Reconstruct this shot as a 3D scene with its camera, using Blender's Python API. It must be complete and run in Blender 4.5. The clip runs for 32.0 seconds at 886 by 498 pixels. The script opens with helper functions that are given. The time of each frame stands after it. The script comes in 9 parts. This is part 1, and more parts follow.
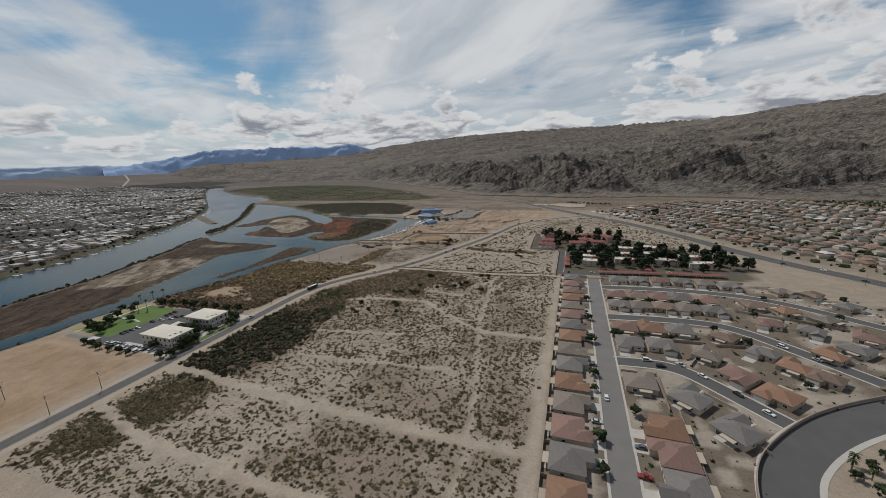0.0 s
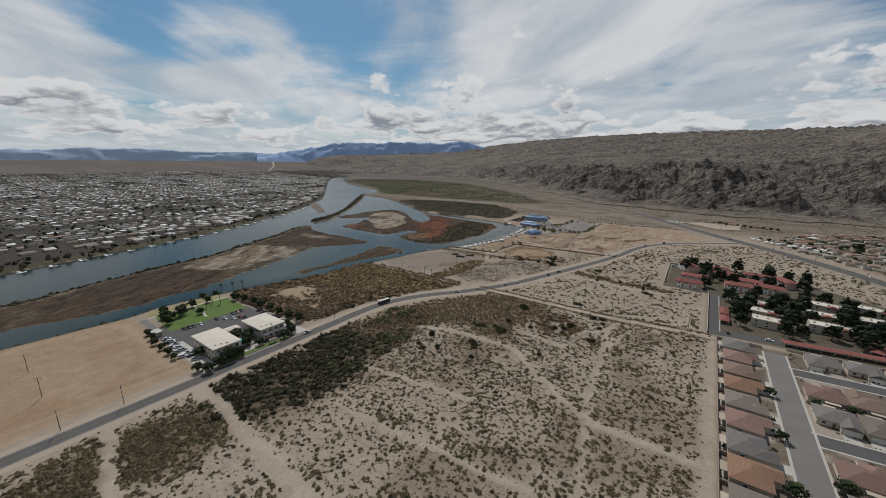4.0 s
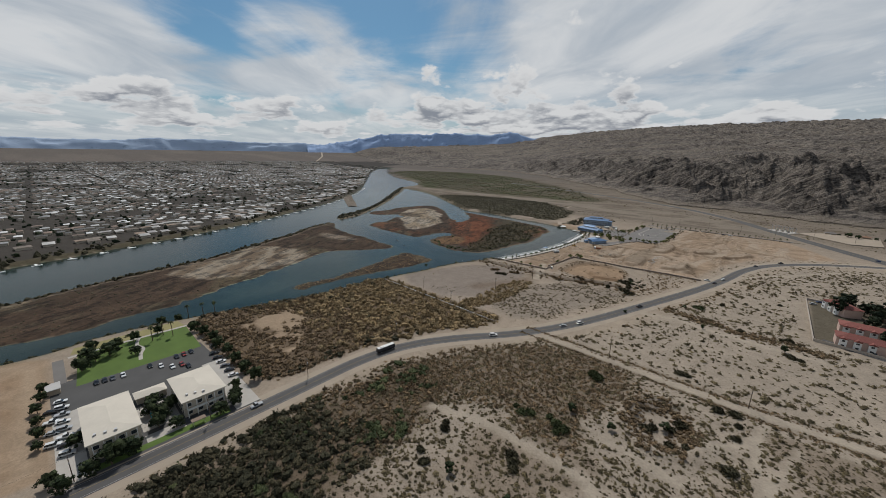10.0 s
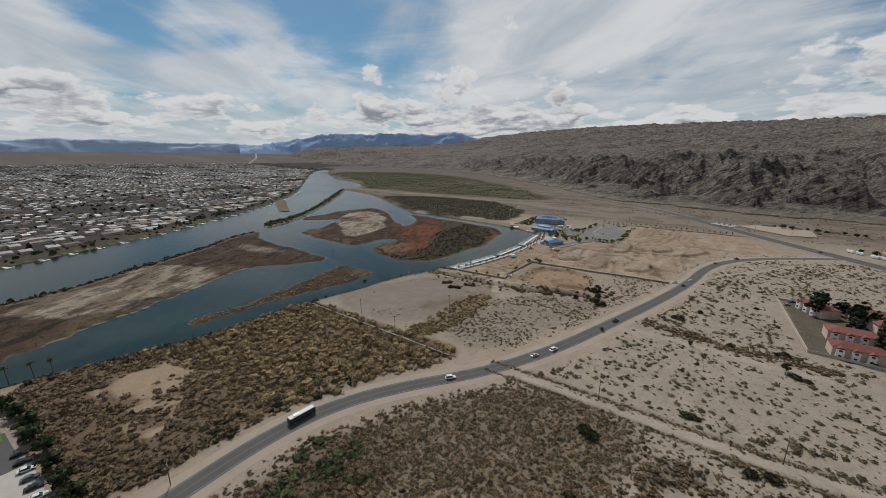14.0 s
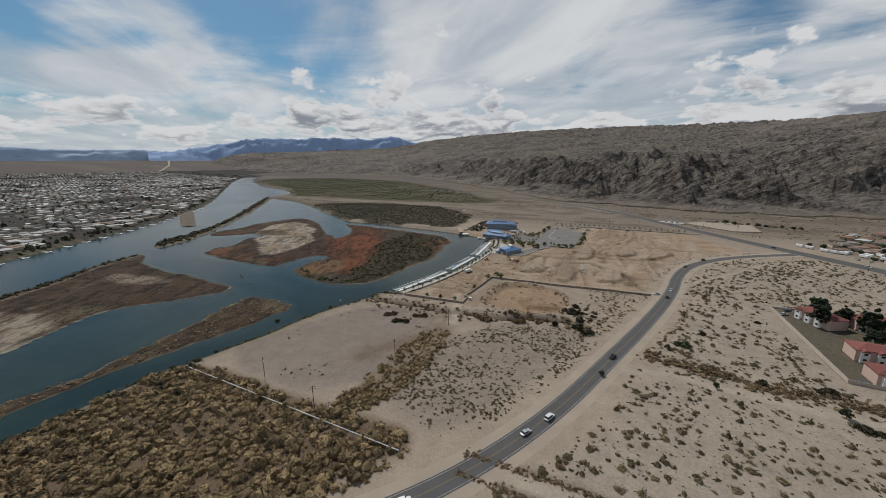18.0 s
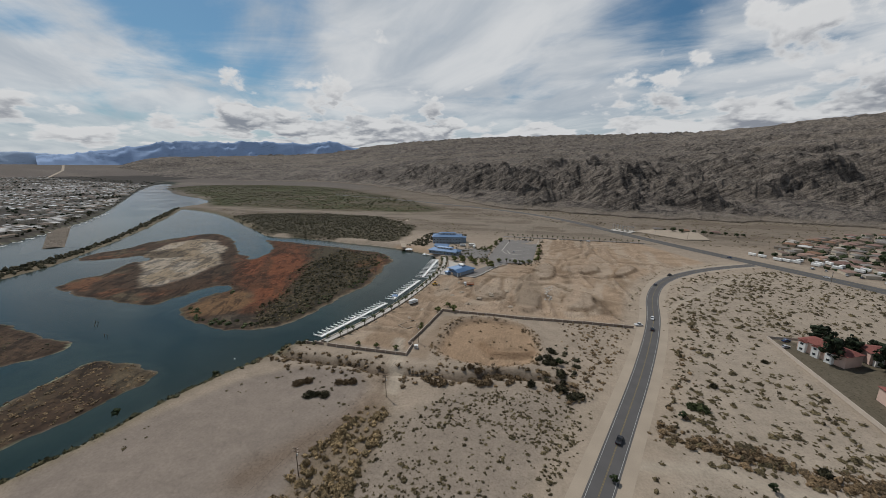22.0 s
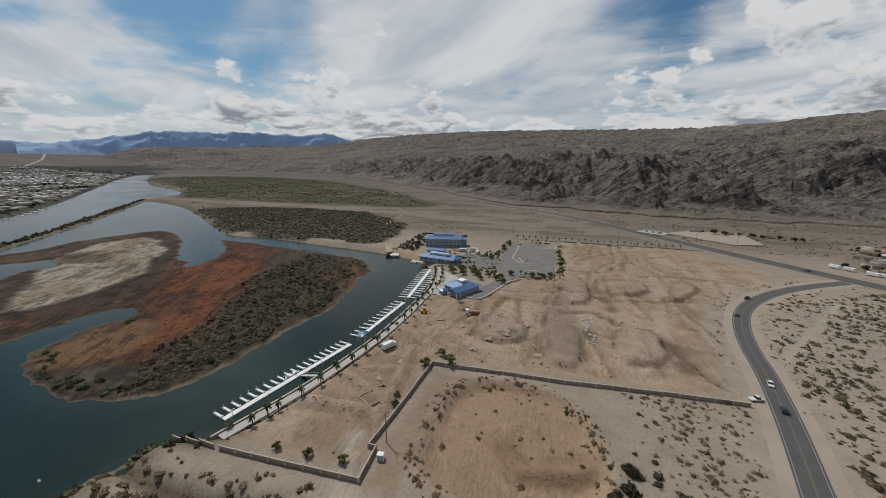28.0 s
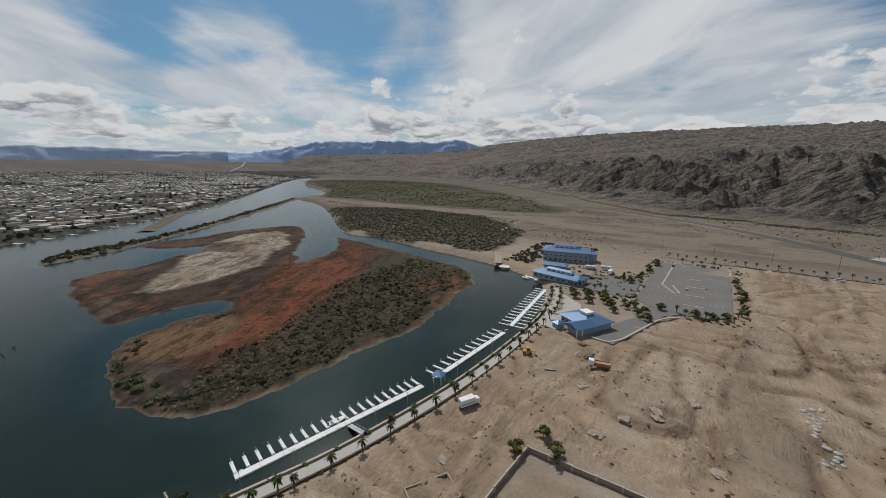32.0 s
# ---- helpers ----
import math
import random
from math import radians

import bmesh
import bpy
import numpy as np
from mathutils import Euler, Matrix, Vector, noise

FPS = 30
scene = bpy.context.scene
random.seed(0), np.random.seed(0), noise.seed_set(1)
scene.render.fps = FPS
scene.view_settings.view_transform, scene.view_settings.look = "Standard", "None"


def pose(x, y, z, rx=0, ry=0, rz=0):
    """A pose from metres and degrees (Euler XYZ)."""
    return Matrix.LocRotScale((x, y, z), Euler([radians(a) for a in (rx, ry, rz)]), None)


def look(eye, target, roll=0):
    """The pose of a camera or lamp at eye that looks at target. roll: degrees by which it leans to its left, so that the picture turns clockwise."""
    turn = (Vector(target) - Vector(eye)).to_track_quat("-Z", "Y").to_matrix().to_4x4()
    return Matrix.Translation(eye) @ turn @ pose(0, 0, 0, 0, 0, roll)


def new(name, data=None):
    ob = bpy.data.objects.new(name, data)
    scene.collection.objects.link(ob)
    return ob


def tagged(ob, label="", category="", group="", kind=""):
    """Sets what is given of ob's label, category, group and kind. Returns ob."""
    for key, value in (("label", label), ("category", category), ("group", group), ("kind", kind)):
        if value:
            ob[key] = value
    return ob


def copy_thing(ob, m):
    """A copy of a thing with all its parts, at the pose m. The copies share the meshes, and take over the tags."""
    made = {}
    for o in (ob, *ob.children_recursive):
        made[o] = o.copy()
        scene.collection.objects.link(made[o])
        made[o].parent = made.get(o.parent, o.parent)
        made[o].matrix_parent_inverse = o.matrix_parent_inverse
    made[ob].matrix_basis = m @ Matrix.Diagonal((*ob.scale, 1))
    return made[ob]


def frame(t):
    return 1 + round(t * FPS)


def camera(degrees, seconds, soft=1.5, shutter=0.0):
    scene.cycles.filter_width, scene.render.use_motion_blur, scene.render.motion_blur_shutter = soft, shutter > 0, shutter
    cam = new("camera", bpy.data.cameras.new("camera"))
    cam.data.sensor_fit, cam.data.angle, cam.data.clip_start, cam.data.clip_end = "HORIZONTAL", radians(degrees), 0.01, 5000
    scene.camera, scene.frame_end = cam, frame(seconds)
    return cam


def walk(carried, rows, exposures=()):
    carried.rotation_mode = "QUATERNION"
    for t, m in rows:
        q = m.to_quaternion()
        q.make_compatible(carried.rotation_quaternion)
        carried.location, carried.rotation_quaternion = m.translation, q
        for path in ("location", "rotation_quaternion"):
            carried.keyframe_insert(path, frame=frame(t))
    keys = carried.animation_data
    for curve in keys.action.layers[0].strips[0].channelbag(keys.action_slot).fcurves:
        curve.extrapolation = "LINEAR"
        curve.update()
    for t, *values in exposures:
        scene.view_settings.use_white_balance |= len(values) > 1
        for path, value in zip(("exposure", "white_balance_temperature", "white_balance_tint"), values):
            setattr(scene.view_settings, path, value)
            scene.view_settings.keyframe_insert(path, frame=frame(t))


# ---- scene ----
cam = camera(100.24, 32.0, 0.85)
# seconds, eye x y z in metres, heading to the left of +y, pitch and roll in degrees
PATH = [
    (0, -0.99, -0.74, 114.24, 19.54, -13.41, -2.44),
    (0.5, -3.98, 7.27, 114.59, 21.61, -13.30, -0.95),
    (1, -6.97, 15.71, 114.72, 23.16, -13.21, 0.18),
    (1.5, -9.94, 24.36, 114.66, 25.01, -13.28, 0.63),
    (2, -12.81, 33.14, 114.55, 27.15, -13.30, 0.55),
    (2.5, -15.72, 42.00, 114.54, 29.30, -13.27, 0.55),
    (3, -18.88, 50.85, 114.67, 31.38, -13.28, 0.54),
    (3.5, -22.18, 59.83, 114.81, 33.57, -13.33, 0.33),
    (5.5, -38.01, 94.11, 115.47, 39.59, -13.33, 0.14),
    (6, -42.59, 102.06, 115.80, 40.81, -13.48, 0.27),
    (6.5, -47.51, 110.02, 115.55, 42.18, -13.49, 2.04),
    (7, -52.49, 117.59, 114.96, 42.01, -13.67, 1.04),
    (7.5, -57.41, 124.70, 114.42, 42.16, -13.72, 0.72),
    (8, -61.77, 131.60, 114.06, 43.66, -13.79, 0.91),
    (8.5, -65.75, 138.16, 113.64, 44.82, -13.72, 0.66),
    (9, -70.03, 144.30, 113.02, 44.84, -13.95, 0.78),
    (9.5, -74.43, 150.04, 112.28, 44.05, -14.56, 0.36),
    (10, -78.72, 155.40, 111.37, 42.57, -14.49, 0.73),
    (10.5, -83.00, 160.69, 110.15, 42.46, -15.94, 0.62),
    (11, -87.23, 165.90, 108.93, 42.55, -14.94, 0.59),
    (11.5, -91.26, 170.77, 108.14, 42.70, -14.82, -1.54),
    (12, -95.18, 175.77, 107.63, 41.97, -14.62, -6.29),
    (12.5, -99.14, 181.37, 107.20, 39.96, -14.48, -4.26),
    (13, -103.42, 187.50, 106.66, 36.26, -14.20, -2.68),
    (13.5, -107.85, 194.15, 106.05, 34.65, -13.89, -0.51),
    (14, -112.25, 201.23, 105.60, 34.50, -14.33, 0.31),
    (14.5, -116.50, 208.23, 105.23, 34.75, -15.58, 0.38),
    (16.5, -137.95, 238.07, 98.55, 32.29, -13.62, -1.03),
    (17, -142.33, 245.24, 98.37, 29.24, -13.54, -0.95),
    (17.5, -146.33, 252.67, 98.13, 27.29, -13.53, -0.31),
    (18, -150.20, 260.24, 98.00, 25.41, -13.58, -0.39),
    (18.5, -154.27, 267.75, 97.86, 22.98, -13.59, -0.29),
    (19, -158.01, 275.31, 97.65, 20.39, -13.67, -0.44),
    (19.5, -161.13, 283.06, 97.35, 18.76, -13.64, -0.23),
    (20, -163.78, 290.89, 97.11, 16.89, -13.66, -0.28),
    (20.5, -166.13, 298.57, 96.99, 16.79, -13.72, -0.18),
    (21, -168.51, 306.16, 96.80, 16.78, -12.92, -0.15),
    (21.5, -170.83, 314.00, 96.62, 16.80, -12.57, -0.13),
    (22, -173.12, 321.96, 96.52, 16.70, -12.69, -0.04),
    (22.5, -175.64, 329.72, 96.35, 16.68, -12.67, 0.11),
    (23, -178.12, 337.40, 96.09, 16.52, -12.76, 0.02),
    (23.5, -180.33, 345.16, 95.60, 16.58, -12.85, 0.07),
    (24, -182.46, 352.82, 94.70, 16.74, -13.43, 0.24),
    (24.5, -184.63, 360.44, 93.55, 16.49, -14.16, 0.50),
    (25, -186.73, 368.05, 92.34, 16.41, -14.74, 0.74),
    (25.5, -188.58, 375.58, 91.17, 16.06, -14.88, 1.25),
    (27.5, -195.77, 404.38, 86.73, 15.76, -15.19, 1.13),
    (28, -197.17, 410.75, 85.90, 16.29, -13.41, 0.62),
    (28.5, -198.73, 416.91, 85.08, 15.72, -12.97, 1.19),
    (29, -200.16, 423.13, 84.15, 18.42, -13.03, 0.82),
    (29.5, -201.48, 429.46, 83.00, 20.95, -12.96, 0.33),
    (30, -202.93, 435.91, 81.62, 24.15, -12.90, 0.49),
    (30.5, -204.56, 442.51, 80.37, 26.97, -12.85, 0.53),
    (31, -206.24, 449.14, 79.40, 30.02, -12.76, 0.59),
    (31.5, -207.87, 455.73, 78.56, 32.69, -12.72, 0.42),
    (32, -209.42, 462.41, 77.65, 35.60, -12.69, 0.28),
]


def aimed(x, y, z, heading, pitch, roll):
    h, p = radians(heading), radians(pitch)
    way = Vector((-math.sin(h) * math.cos(p), math.cos(h) * math.cos(p), math.sin(p)))
    eye = Vector((x, y, z))
    return look(eye, eye + way, roll)


walk(cam, [(t, aimed(*row)) for t, *row in PATH])

# ---- world, sun and sky ----
SUN_WAY = Vector((-0.482, 0.35, 0.806)).normalized()
SUN_ELEV = math.asin(SUN_WAY.z)
SUN_AZ = math.atan2(SUN_WAY.x, SUN_WAY.y)


class Nodes:
    """A short way to wire shader nodes."""

    def __init__(self, tree):
        self.tree = tree
        tree.nodes.clear()

    def add(self, kind, **settings):
        node = self.tree.nodes.new(kind)
        for key, value in settings.items():
            setattr(node, key, value)
        return node

    def link(self, a, b):
        self.tree.links.new(a, b)

    def put(self, socket, value):
        if isinstance(value, bpy.types.NodeSocket):
            self.link(value, socket)
        elif value is not None:
            socket.default_value = value

    def math(self, op, a, b=None, c=None, clamp=False):
        node = self.add("ShaderNodeMath", operation=op, use_clamp=clamp)
        for n, v in enumerate((a, b, c)):
            self.put(node.inputs[n], v)
        return node.outputs[0]

    def vmath(self, op, a, b=None, scale=None):
        node = self.add("ShaderNodeVectorMath", operation=op)
        self.put(node.inputs[0], a)
        self.put(node.inputs[1], b)
        if scale is not None:
            self.put(node.inputs["Scale"], scale)
        return node.outputs["Value"] if op in ("DOT_PRODUCT", "LENGTH") else node.outputs["Vector"]

    def mix(self, fac, a, b, blend="MIX"):
        node = self.add("ShaderNodeMix", data_type="RGBA", blend_type=blend)
        self.put(node.inputs[0], fac)
        self.put(node.inputs[6], a)
        self.put(node.inputs[7], b)
        return node.outputs[2]

    def noise(self, vector, scale, detail=4.0, rough=0.55, distortion=0.0):
        node = self.add("ShaderNodeTexNoise")
        self.put(node.inputs["Vector"], vector)
        self.put(node.inputs["Scale"], scale)
        self.put(node.inputs["Detail"], detail)
        self.put(node.inputs["Roughness"], rough)
        self.put(node.inputs["Distortion"], distortion)
        return node.outputs["Fac"]

    def ramp(self, fac, low, high, a=0.0, b=1.0):
        node = self.add("ShaderNodeMapRange", interpolation_type="SMOOTHSTEP")
        for n, v in enumerate((fac, low, high, a, b)):
            self.put(node.inputs[n], v)
        return node.outputs[0]

    def xyz(self, x, y, z):
        node = self.add("ShaderNodeCombineXYZ")
        for n, v in enumerate((x, y, z)):
            self.put(node.inputs[n], v)
        return node.outputs[0]


def rgba(c):
    return (*c[:3], 1.0)


def heading_way(az, el):
    a, e = radians(az), radians(el)
    return (-math.sin(a) * math.cos(e), math.cos(a) * math.cos(e), math.sin(e))


world = bpy.data.worlds.new("sky")
scene.world = world
world.use_nodes = True
n = Nodes(world.node_tree)
way = n.add("ShaderNodeTexCoord").outputs["Generated"]
split = n.add("ShaderNodeSeparateXYZ")
n.link(way, split.inputs[0])
up = n.math("MAXIMUM", split.outputs[2], 0.0)
sky = n.add("ShaderNodeTexSky", sky_type="NISHITA", sun_disc=False, sun_elevation=SUN_ELEV, sun_rotation=SUN_AZ, dust_density=1.2, air_density=1.0)
blue = n.vmath("MULTIPLY", sky.outputs[0], (0.047, 0.077, 0.092))
# high streaky cloud on a flat layer; its streaks run to the north-west
lift = n.math("ADD", up, 0.09)
flat = n.xyz(n.math("DIVIDE", split.outputs[0], lift), n.math("DIVIDE", split.outputs[1], lift), 0.0)
run = n.vmath("DOT_PRODUCT", flat, (-0.70, 0.71, 0.0))
across = n.vmath("DOT_PRODUCT", flat, (0.71, 0.70, 0.0))
streaks_at = n.xyz(n.math("MULTIPLY", run, 0.42), n.math("MULTIPLY", across, 0.80), 1.7)
cirrus = n.math("ADD", n.math("MULTIPLY", n.noise(streaks_at, 1.1, 10.0, 0.55, 0.8), 0.5), n.math("MULTIPLY", n.noise(flat, 0.9, 9.0, 0.6, 0.5), 0.5))
gap = None
for az, el, wide, power in ((78, 14, 0.17, 0.15), (67, 18.5, 0.19, 0.16), (55, 16.5, 0.12, 0.16), (47, 14, 0.08, 0.11), (38, 13.6, 0.055, 0.09), (91, 5, 0.07, 0.12), (-10, 18, 0.08, 0.15), (-13, 14.5, 0.04, 0.08), (4, 11, 0.05, 0.10), (34, 12.6, 0.04, 0.07), (45, 4.4, 0.04, 0.10), (-27, 14.5, 0.05, 0.10), (-11, 8, 0.03, 0.08), (70, 32, 0.3, 0.12), (10, 36, 0.3, 0.10)):
    d = n.vmath("DOT_PRODUCT", way, heading_way(az, el))
    g = n.ramp(d, math.cos(wide * 1.9), 1.0, 0.0, power * 0.6)
    gap = g if gap is None else n.math("ADD", gap, g)
for az, el, wide, power in ((88, 10, 0.15, 0.13), (74, 10, 0.12, 0.10), (63, 13.3, 0.08, 0.11), (60, 8.5, 0.12, 0.11), (48, 10.5, 0.06, 0.08), (15, 15, 0.26, 0.09)):
    d = n.vmath("DOT_PRODUCT", way, heading_way(az, el))
    gap = n.math("SUBTRACT", gap, n.ramp(d, math.cos(wide * 1.9), 1.0, 0.0, power))
thin = n.ramp(n.math("SUBTRACT", cirrus, gap), 0.32, 0.54, 0.0, 0.95)
thin = n.math("MULTIPLY", thin, n.ramp(split.outputs[2], 0.05, 0.17, 0.7, 1.0))
# the high cloud thins out overhead, to open blue
thin = n.math("MULTIPLY", thin, n.ramp(split.outputs[2], 0.48, 0.80, 1.0, 0.12))
veil = n.ramp(n.noise(streaks_at, 2.0, 8.0, 0.55, 0.5), 0.30, 0.70)
thin_tone = n.mix(veil, (0.62, 0.69, 0.77, 1), (0.98, 1.0, 1.02, 1))
# low cumulus with billowing heads and grey flat bases, drawn round the horizon
ang = n.math("ARCTAN2", split.outputs[0], split.outputs[1])
el = n.math("ARCSINE", split.outputs[2])
tier = n.math("MULTIPLY", n.math("LOGARITHM", n.math("ADD", n.math("MAXIMUM", el, 0.0), 0.045), 2.718), 2.0)


def billows(rise):
    """Cloud mass at the given lift: broad heaps with rounded heads on them."""
    at = n.xyz(n.math("MULTIPLY", ang, 5.4), n.math("ADD", tier, rise), 2.7)
    heads = n.add("ShaderNodeTexVoronoi", feature="SMOOTH_F1")
    n.put(heads.inputs["Vector"], at)
    for key, value in (("Scale", 2.6), ("Detail", 3.0), ("Roughness", 0.5), ("Smoothness", 0.35)):
        heads.inputs[key].default_value = value
    return n.math("ADD", n.math("MULTIPLY", n.noise(at, 1.5, 12.0, 0.56, 0.12), 0.95), n.math("MULTIPLY", n.math("SUBTRACT", 0.4, heads.outputs["Distance"]), 0.16))


puff, puff_up, puff_far = billows(0.0), billows(0.14), billows(0.36)
band = n.math("MULTIPLY", n.ramp(el, 0.012, 0.045), n.ramp(el, 0.085, 0.17, 1.0, 0.0))
dense = n.math("MULTIPLY_ADD", band, 0.23, n.math("SUBTRACT", puff, 0.055))
heap = None
for az, el0, wide, power in ((39, 8.6, 0.08, 0.19), (44, 8.0, 0.055, 0.18), (31, 7.8, 0.09, 0.17), (22, 7, 0.1, 0.15), (-12, 11, 0.10, 0.21), (-20, 10, 0.12, 0.20), (-30, 10, 0.15, 0.21), (9, 6.5, 0.12, 0.08), (61, 9.6, 0.035, 0.11), (80, 7.4, 0.07, 0.09), (-17, 15.6, 0.03, 0.10), (25, 16, 0.03, 0.09), (140, 9, 0.5, 0.1), (-80, 9, 0.5, 0.12)):
    g = n.ramp(n.vmath("DOT_PRODUCT", way, heading_way(az, el0)), math.cos(wide * 1.8), math.cos(wide * 0.25), 0.0, power)
    heap = g if heap is None else n.math("MAXIMUM", heap, g)
dense = n.math("ADD", dense, heap)
cumulus = n.math("MULTIPLY", n.ramp(dense, 0.545, 0.63, 0.0, 0.97), n.ramp(el, 0.004, 0.03))
lit = n.ramp(n.math("SUBTRACT", puff, n.math("MULTIPLY_ADD", puff_up, 0.6, n.math("MULTIPLY", puff_far, 0.4))), -0.085, 0.10)
depth = n.ramp(dense, 0.575, 0.70)
shade = n.math("MULTIPLY", depth, n.math("MULTIPLY_ADD", lit, -0.92, 1.0))
puff_tone = n.mix(shade, (1.02, 1.03, 1.04, 1), (0.36, 0.39, 0.45, 1))
glow = n.ramp(el, 0.0, 0.13, 1.0, 0.0)
base = n.mix(n.math("MULTIPLY", glow, 0.85), blue, (0.72, 0.80, 0.88, 1))
tone = n.mix(thin, base, thin_tone)
tone = n.mix(cumulus, tone, puff_tone)
back = n.add("ShaderNodeBackground")
n.put(back.inputs["Color"], tone)
back.inputs["Strength"].default_value = 0.65
n.link(back.outputs[0], n.add("ShaderNodeOutputWorld").inputs["Surface"])

sun = new("sun", bpy.data.lights.new("sun", "SUN"))
sun.data.energy, sun.data.angle, sun.data.color = 3.2, radians(0.6), (1.0, 0.96, 0.91)
sun.matrix_world = look((0, 0, 400), Vector((0, 0, 400)) - SUN_WAY)

# ---- helpers of this place ----
rng = np.random.default_rng(7)


def hashed(ix, iy, seed):
    v = (ix * 374761393 + iy * 668265263 + seed * 974711) & 0x7FFFFFFF
    v = ((v ^ (v >> 13)) * 1274126177) & 0x7FFFFFFF
    v = (v ^ (v >> 16)) & 0xFFFFF
    return v / float(0xFFFFF)


def value_noise(x, y, seed=0):
    x, y = np.asarray(x, float), np.asarray(y, float)
    ix, iy = np.floor(x).astype(np.int64), np.floor(y).astype(np.int64)
    fx, fy = x - ix, y - iy
    fx, fy = fx * fx * fx * (fx * (fx * 6 - 15) + 10), fy * fy * fy * (fy * (fy * 6 - 15) + 10)
    a, b = hashed(ix, iy, seed), hashed(ix + 1, iy, seed)
    c, d = hashed(ix, iy + 1, seed), hashed(ix + 1, iy + 1, seed)
    return (a * (1 - fx) + b * fx) * (1 - fy) + (c * (1 - fx) + d * fx) * fy


def fbm(x, y, octaves=4, seed=0, gain=0.5):
    total, amp, norm = 0.0, 1.0, 0.0
    for k in range(octaves):
        total = total + amp * value_noise(x * 2**k + 17.3 * k, y * 2**k - 9.1 * k, seed + k)
        norm, amp = norm + amp, amp * gain
    return total / norm


def ridged(x, y, octaves=5, seed=0, gain=0.5):
    total, amp, norm, w = 0.0, 1.0, 0.0, 1.0
    for k in range(octaves):
        v = 1 - np.abs(2 * value_noise(x * 2.03**k + 5.7 * k, y * 2.03**k + 3.1 * k, seed + k) - 1)
        v = v * v * w
        w = np.clip(v * 1.6, 0, 1)
        total, norm, amp = total + amp * v, norm + amp, amp * gain
    return total / norm


def smooth(v, low, high):
    t = np.clip((v - low) / (high - low), 0, 1)
    return t * t * (3 - 2 * t)


def line_distance(x, y, points, closed=False):
    """Distance to a polyline, and how far along it the nearest place lies."""
    pts = list(points) + ([points[0]] if closed else [])
    best, along, run = np.full(np.shape(x), 1e9), np.zeros(np.shape(x)), 0.0
    for (x0, y0), (x1, y1) in zip(pts, pts[1:]):
        dx, dy = x1 - x0, y1 - y0
        length = math.hypot(dx, dy)
        t = np.clip(((x - x0) * dx + (y - y0) * dy) / (length * length), 0, 1)
        d = np.hypot(x - x0 - t * dx, y - y0 - t * dy)
        near = d < best
        best, along = np.where(near, d, best), np.where(near, run + t * length, along)
        run += length
    return best, along


def inside(x, y, points):
    result = np.zeros(np.shape(x), bool)
    for (x0, y0), (x1, y1) in zip(points, list(points[1:]) + [points[0]]):
        if y0 != y1:
            cross = (y0 > y) != (y1 > y)
            result ^= cross & (x < (x1 - x0) * (y - y0) / (y1 - y0) + x0)
    return result


def depth_in(x, y, points):
    """Signed distance to a polygon: positive within."""
    d, _ = line_distance(x, y, points, True)
    return np.where(inside(x, y, points), d, -d)


def rounded(points, times=2, closed=False):
    """Chaikin's corner cutting."""
    pts = [tuple(p) for p in points]
    for _ in range(times):
        out = [] if closed else [pts[0]]
        pairs = zip(pts, pts[1:] + pts[:1]) if closed else zip(pts, pts[1:])
        for (x0, y0), (x1, y1) in pairs:
            out += [(0.75 * x0 + 0.25 * x1, 0.75 * y0 + 0.25 * y1), (0.25 * x0 + 0.75 * x1, 0.25 * y0 + 0.75 * y1)]
        if not closed:
            out.append(pts[-1])
        pts = out
    return pts


def stepped(points, step, offset=0.0):
    """Places at even steps along a polyline: x, y, heading in radians."""
    out, left = [], offset
    for (x0, y0), (x1, y1) in zip(points, points[1:]):
        length, turn = math.hypot(x1 - x0, y1 - y0), math.atan2(y1 - y0, x1 - x0)
        while left <= length:
            out.append((x0 + (x1 - x0) * left / length, y0 + (y1 - y0) * left / length, turn))
            left += step
        left -= length
    return out


def mesh_of(name, verts, faces, material, smooth_shade=False):
    me = bpy.data.meshes.new(name)
    me.from_pydata([tuple(map(float, v)) for v in verts], [], [tuple(map(int, f)) for f in faces])
    for m in material if isinstance(material, (list, tuple)) else (material,):
        me.materials.append(m)
    if smooth_shade:
        me.polygons.foreach_set("use_smooth", [True] * len(me.polygons))
    me.update()
    return me


def quick_mesh(name, verts, faces, material, smooth_shade=False):
    """A large mesh from arrays; every face has the same number of corners."""
    verts, faces = np.asarray(verts, np.float32), np.asarray(faces, np.int32)
    me, k = bpy.data.meshes.new(name), faces.shape[1]
    me.vertices.add(len(verts))
    me.vertices.foreach_set("co", verts.ravel())
    me.loops.add(faces.size)
    me.loops.foreach_set("vertex_index", faces.ravel())
    me.polygons.add(len(faces))
    me.polygons.foreach_set("loop_start", np.arange(0, faces.size, k, dtype=np.int32))
    me.polygons.foreach_set("use_smooth", np.full(len(faces), smooth_shade))
    me.materials.append(material)
    me.update()
    me.validate()
    return me


def part(name, bm, material, parent=None, label=""):
    """Links a bmesh, or a ready mesh, as one object under its thing."""
    if isinstance(bm, bmesh.types.BMesh):
        me = bpy.data.meshes.new(name)
        bm.to_mesh(me)
        bm.free()
        me.materials.append(material)
    else:
        me = bm
    ob = new(name, me)
    if parent is not None:
        ob.parent = parent
    return tagged(ob, label)


def thing(name, label, category, at=(0, 0, 0), turn=0.0, group="", kind=""):
    ob = new(name)
    ob.empty_display_size = 0.5
    ob.matrix_basis = pose(*at, 0, 0, turn)
    return tagged(ob, label, category, group, kind)


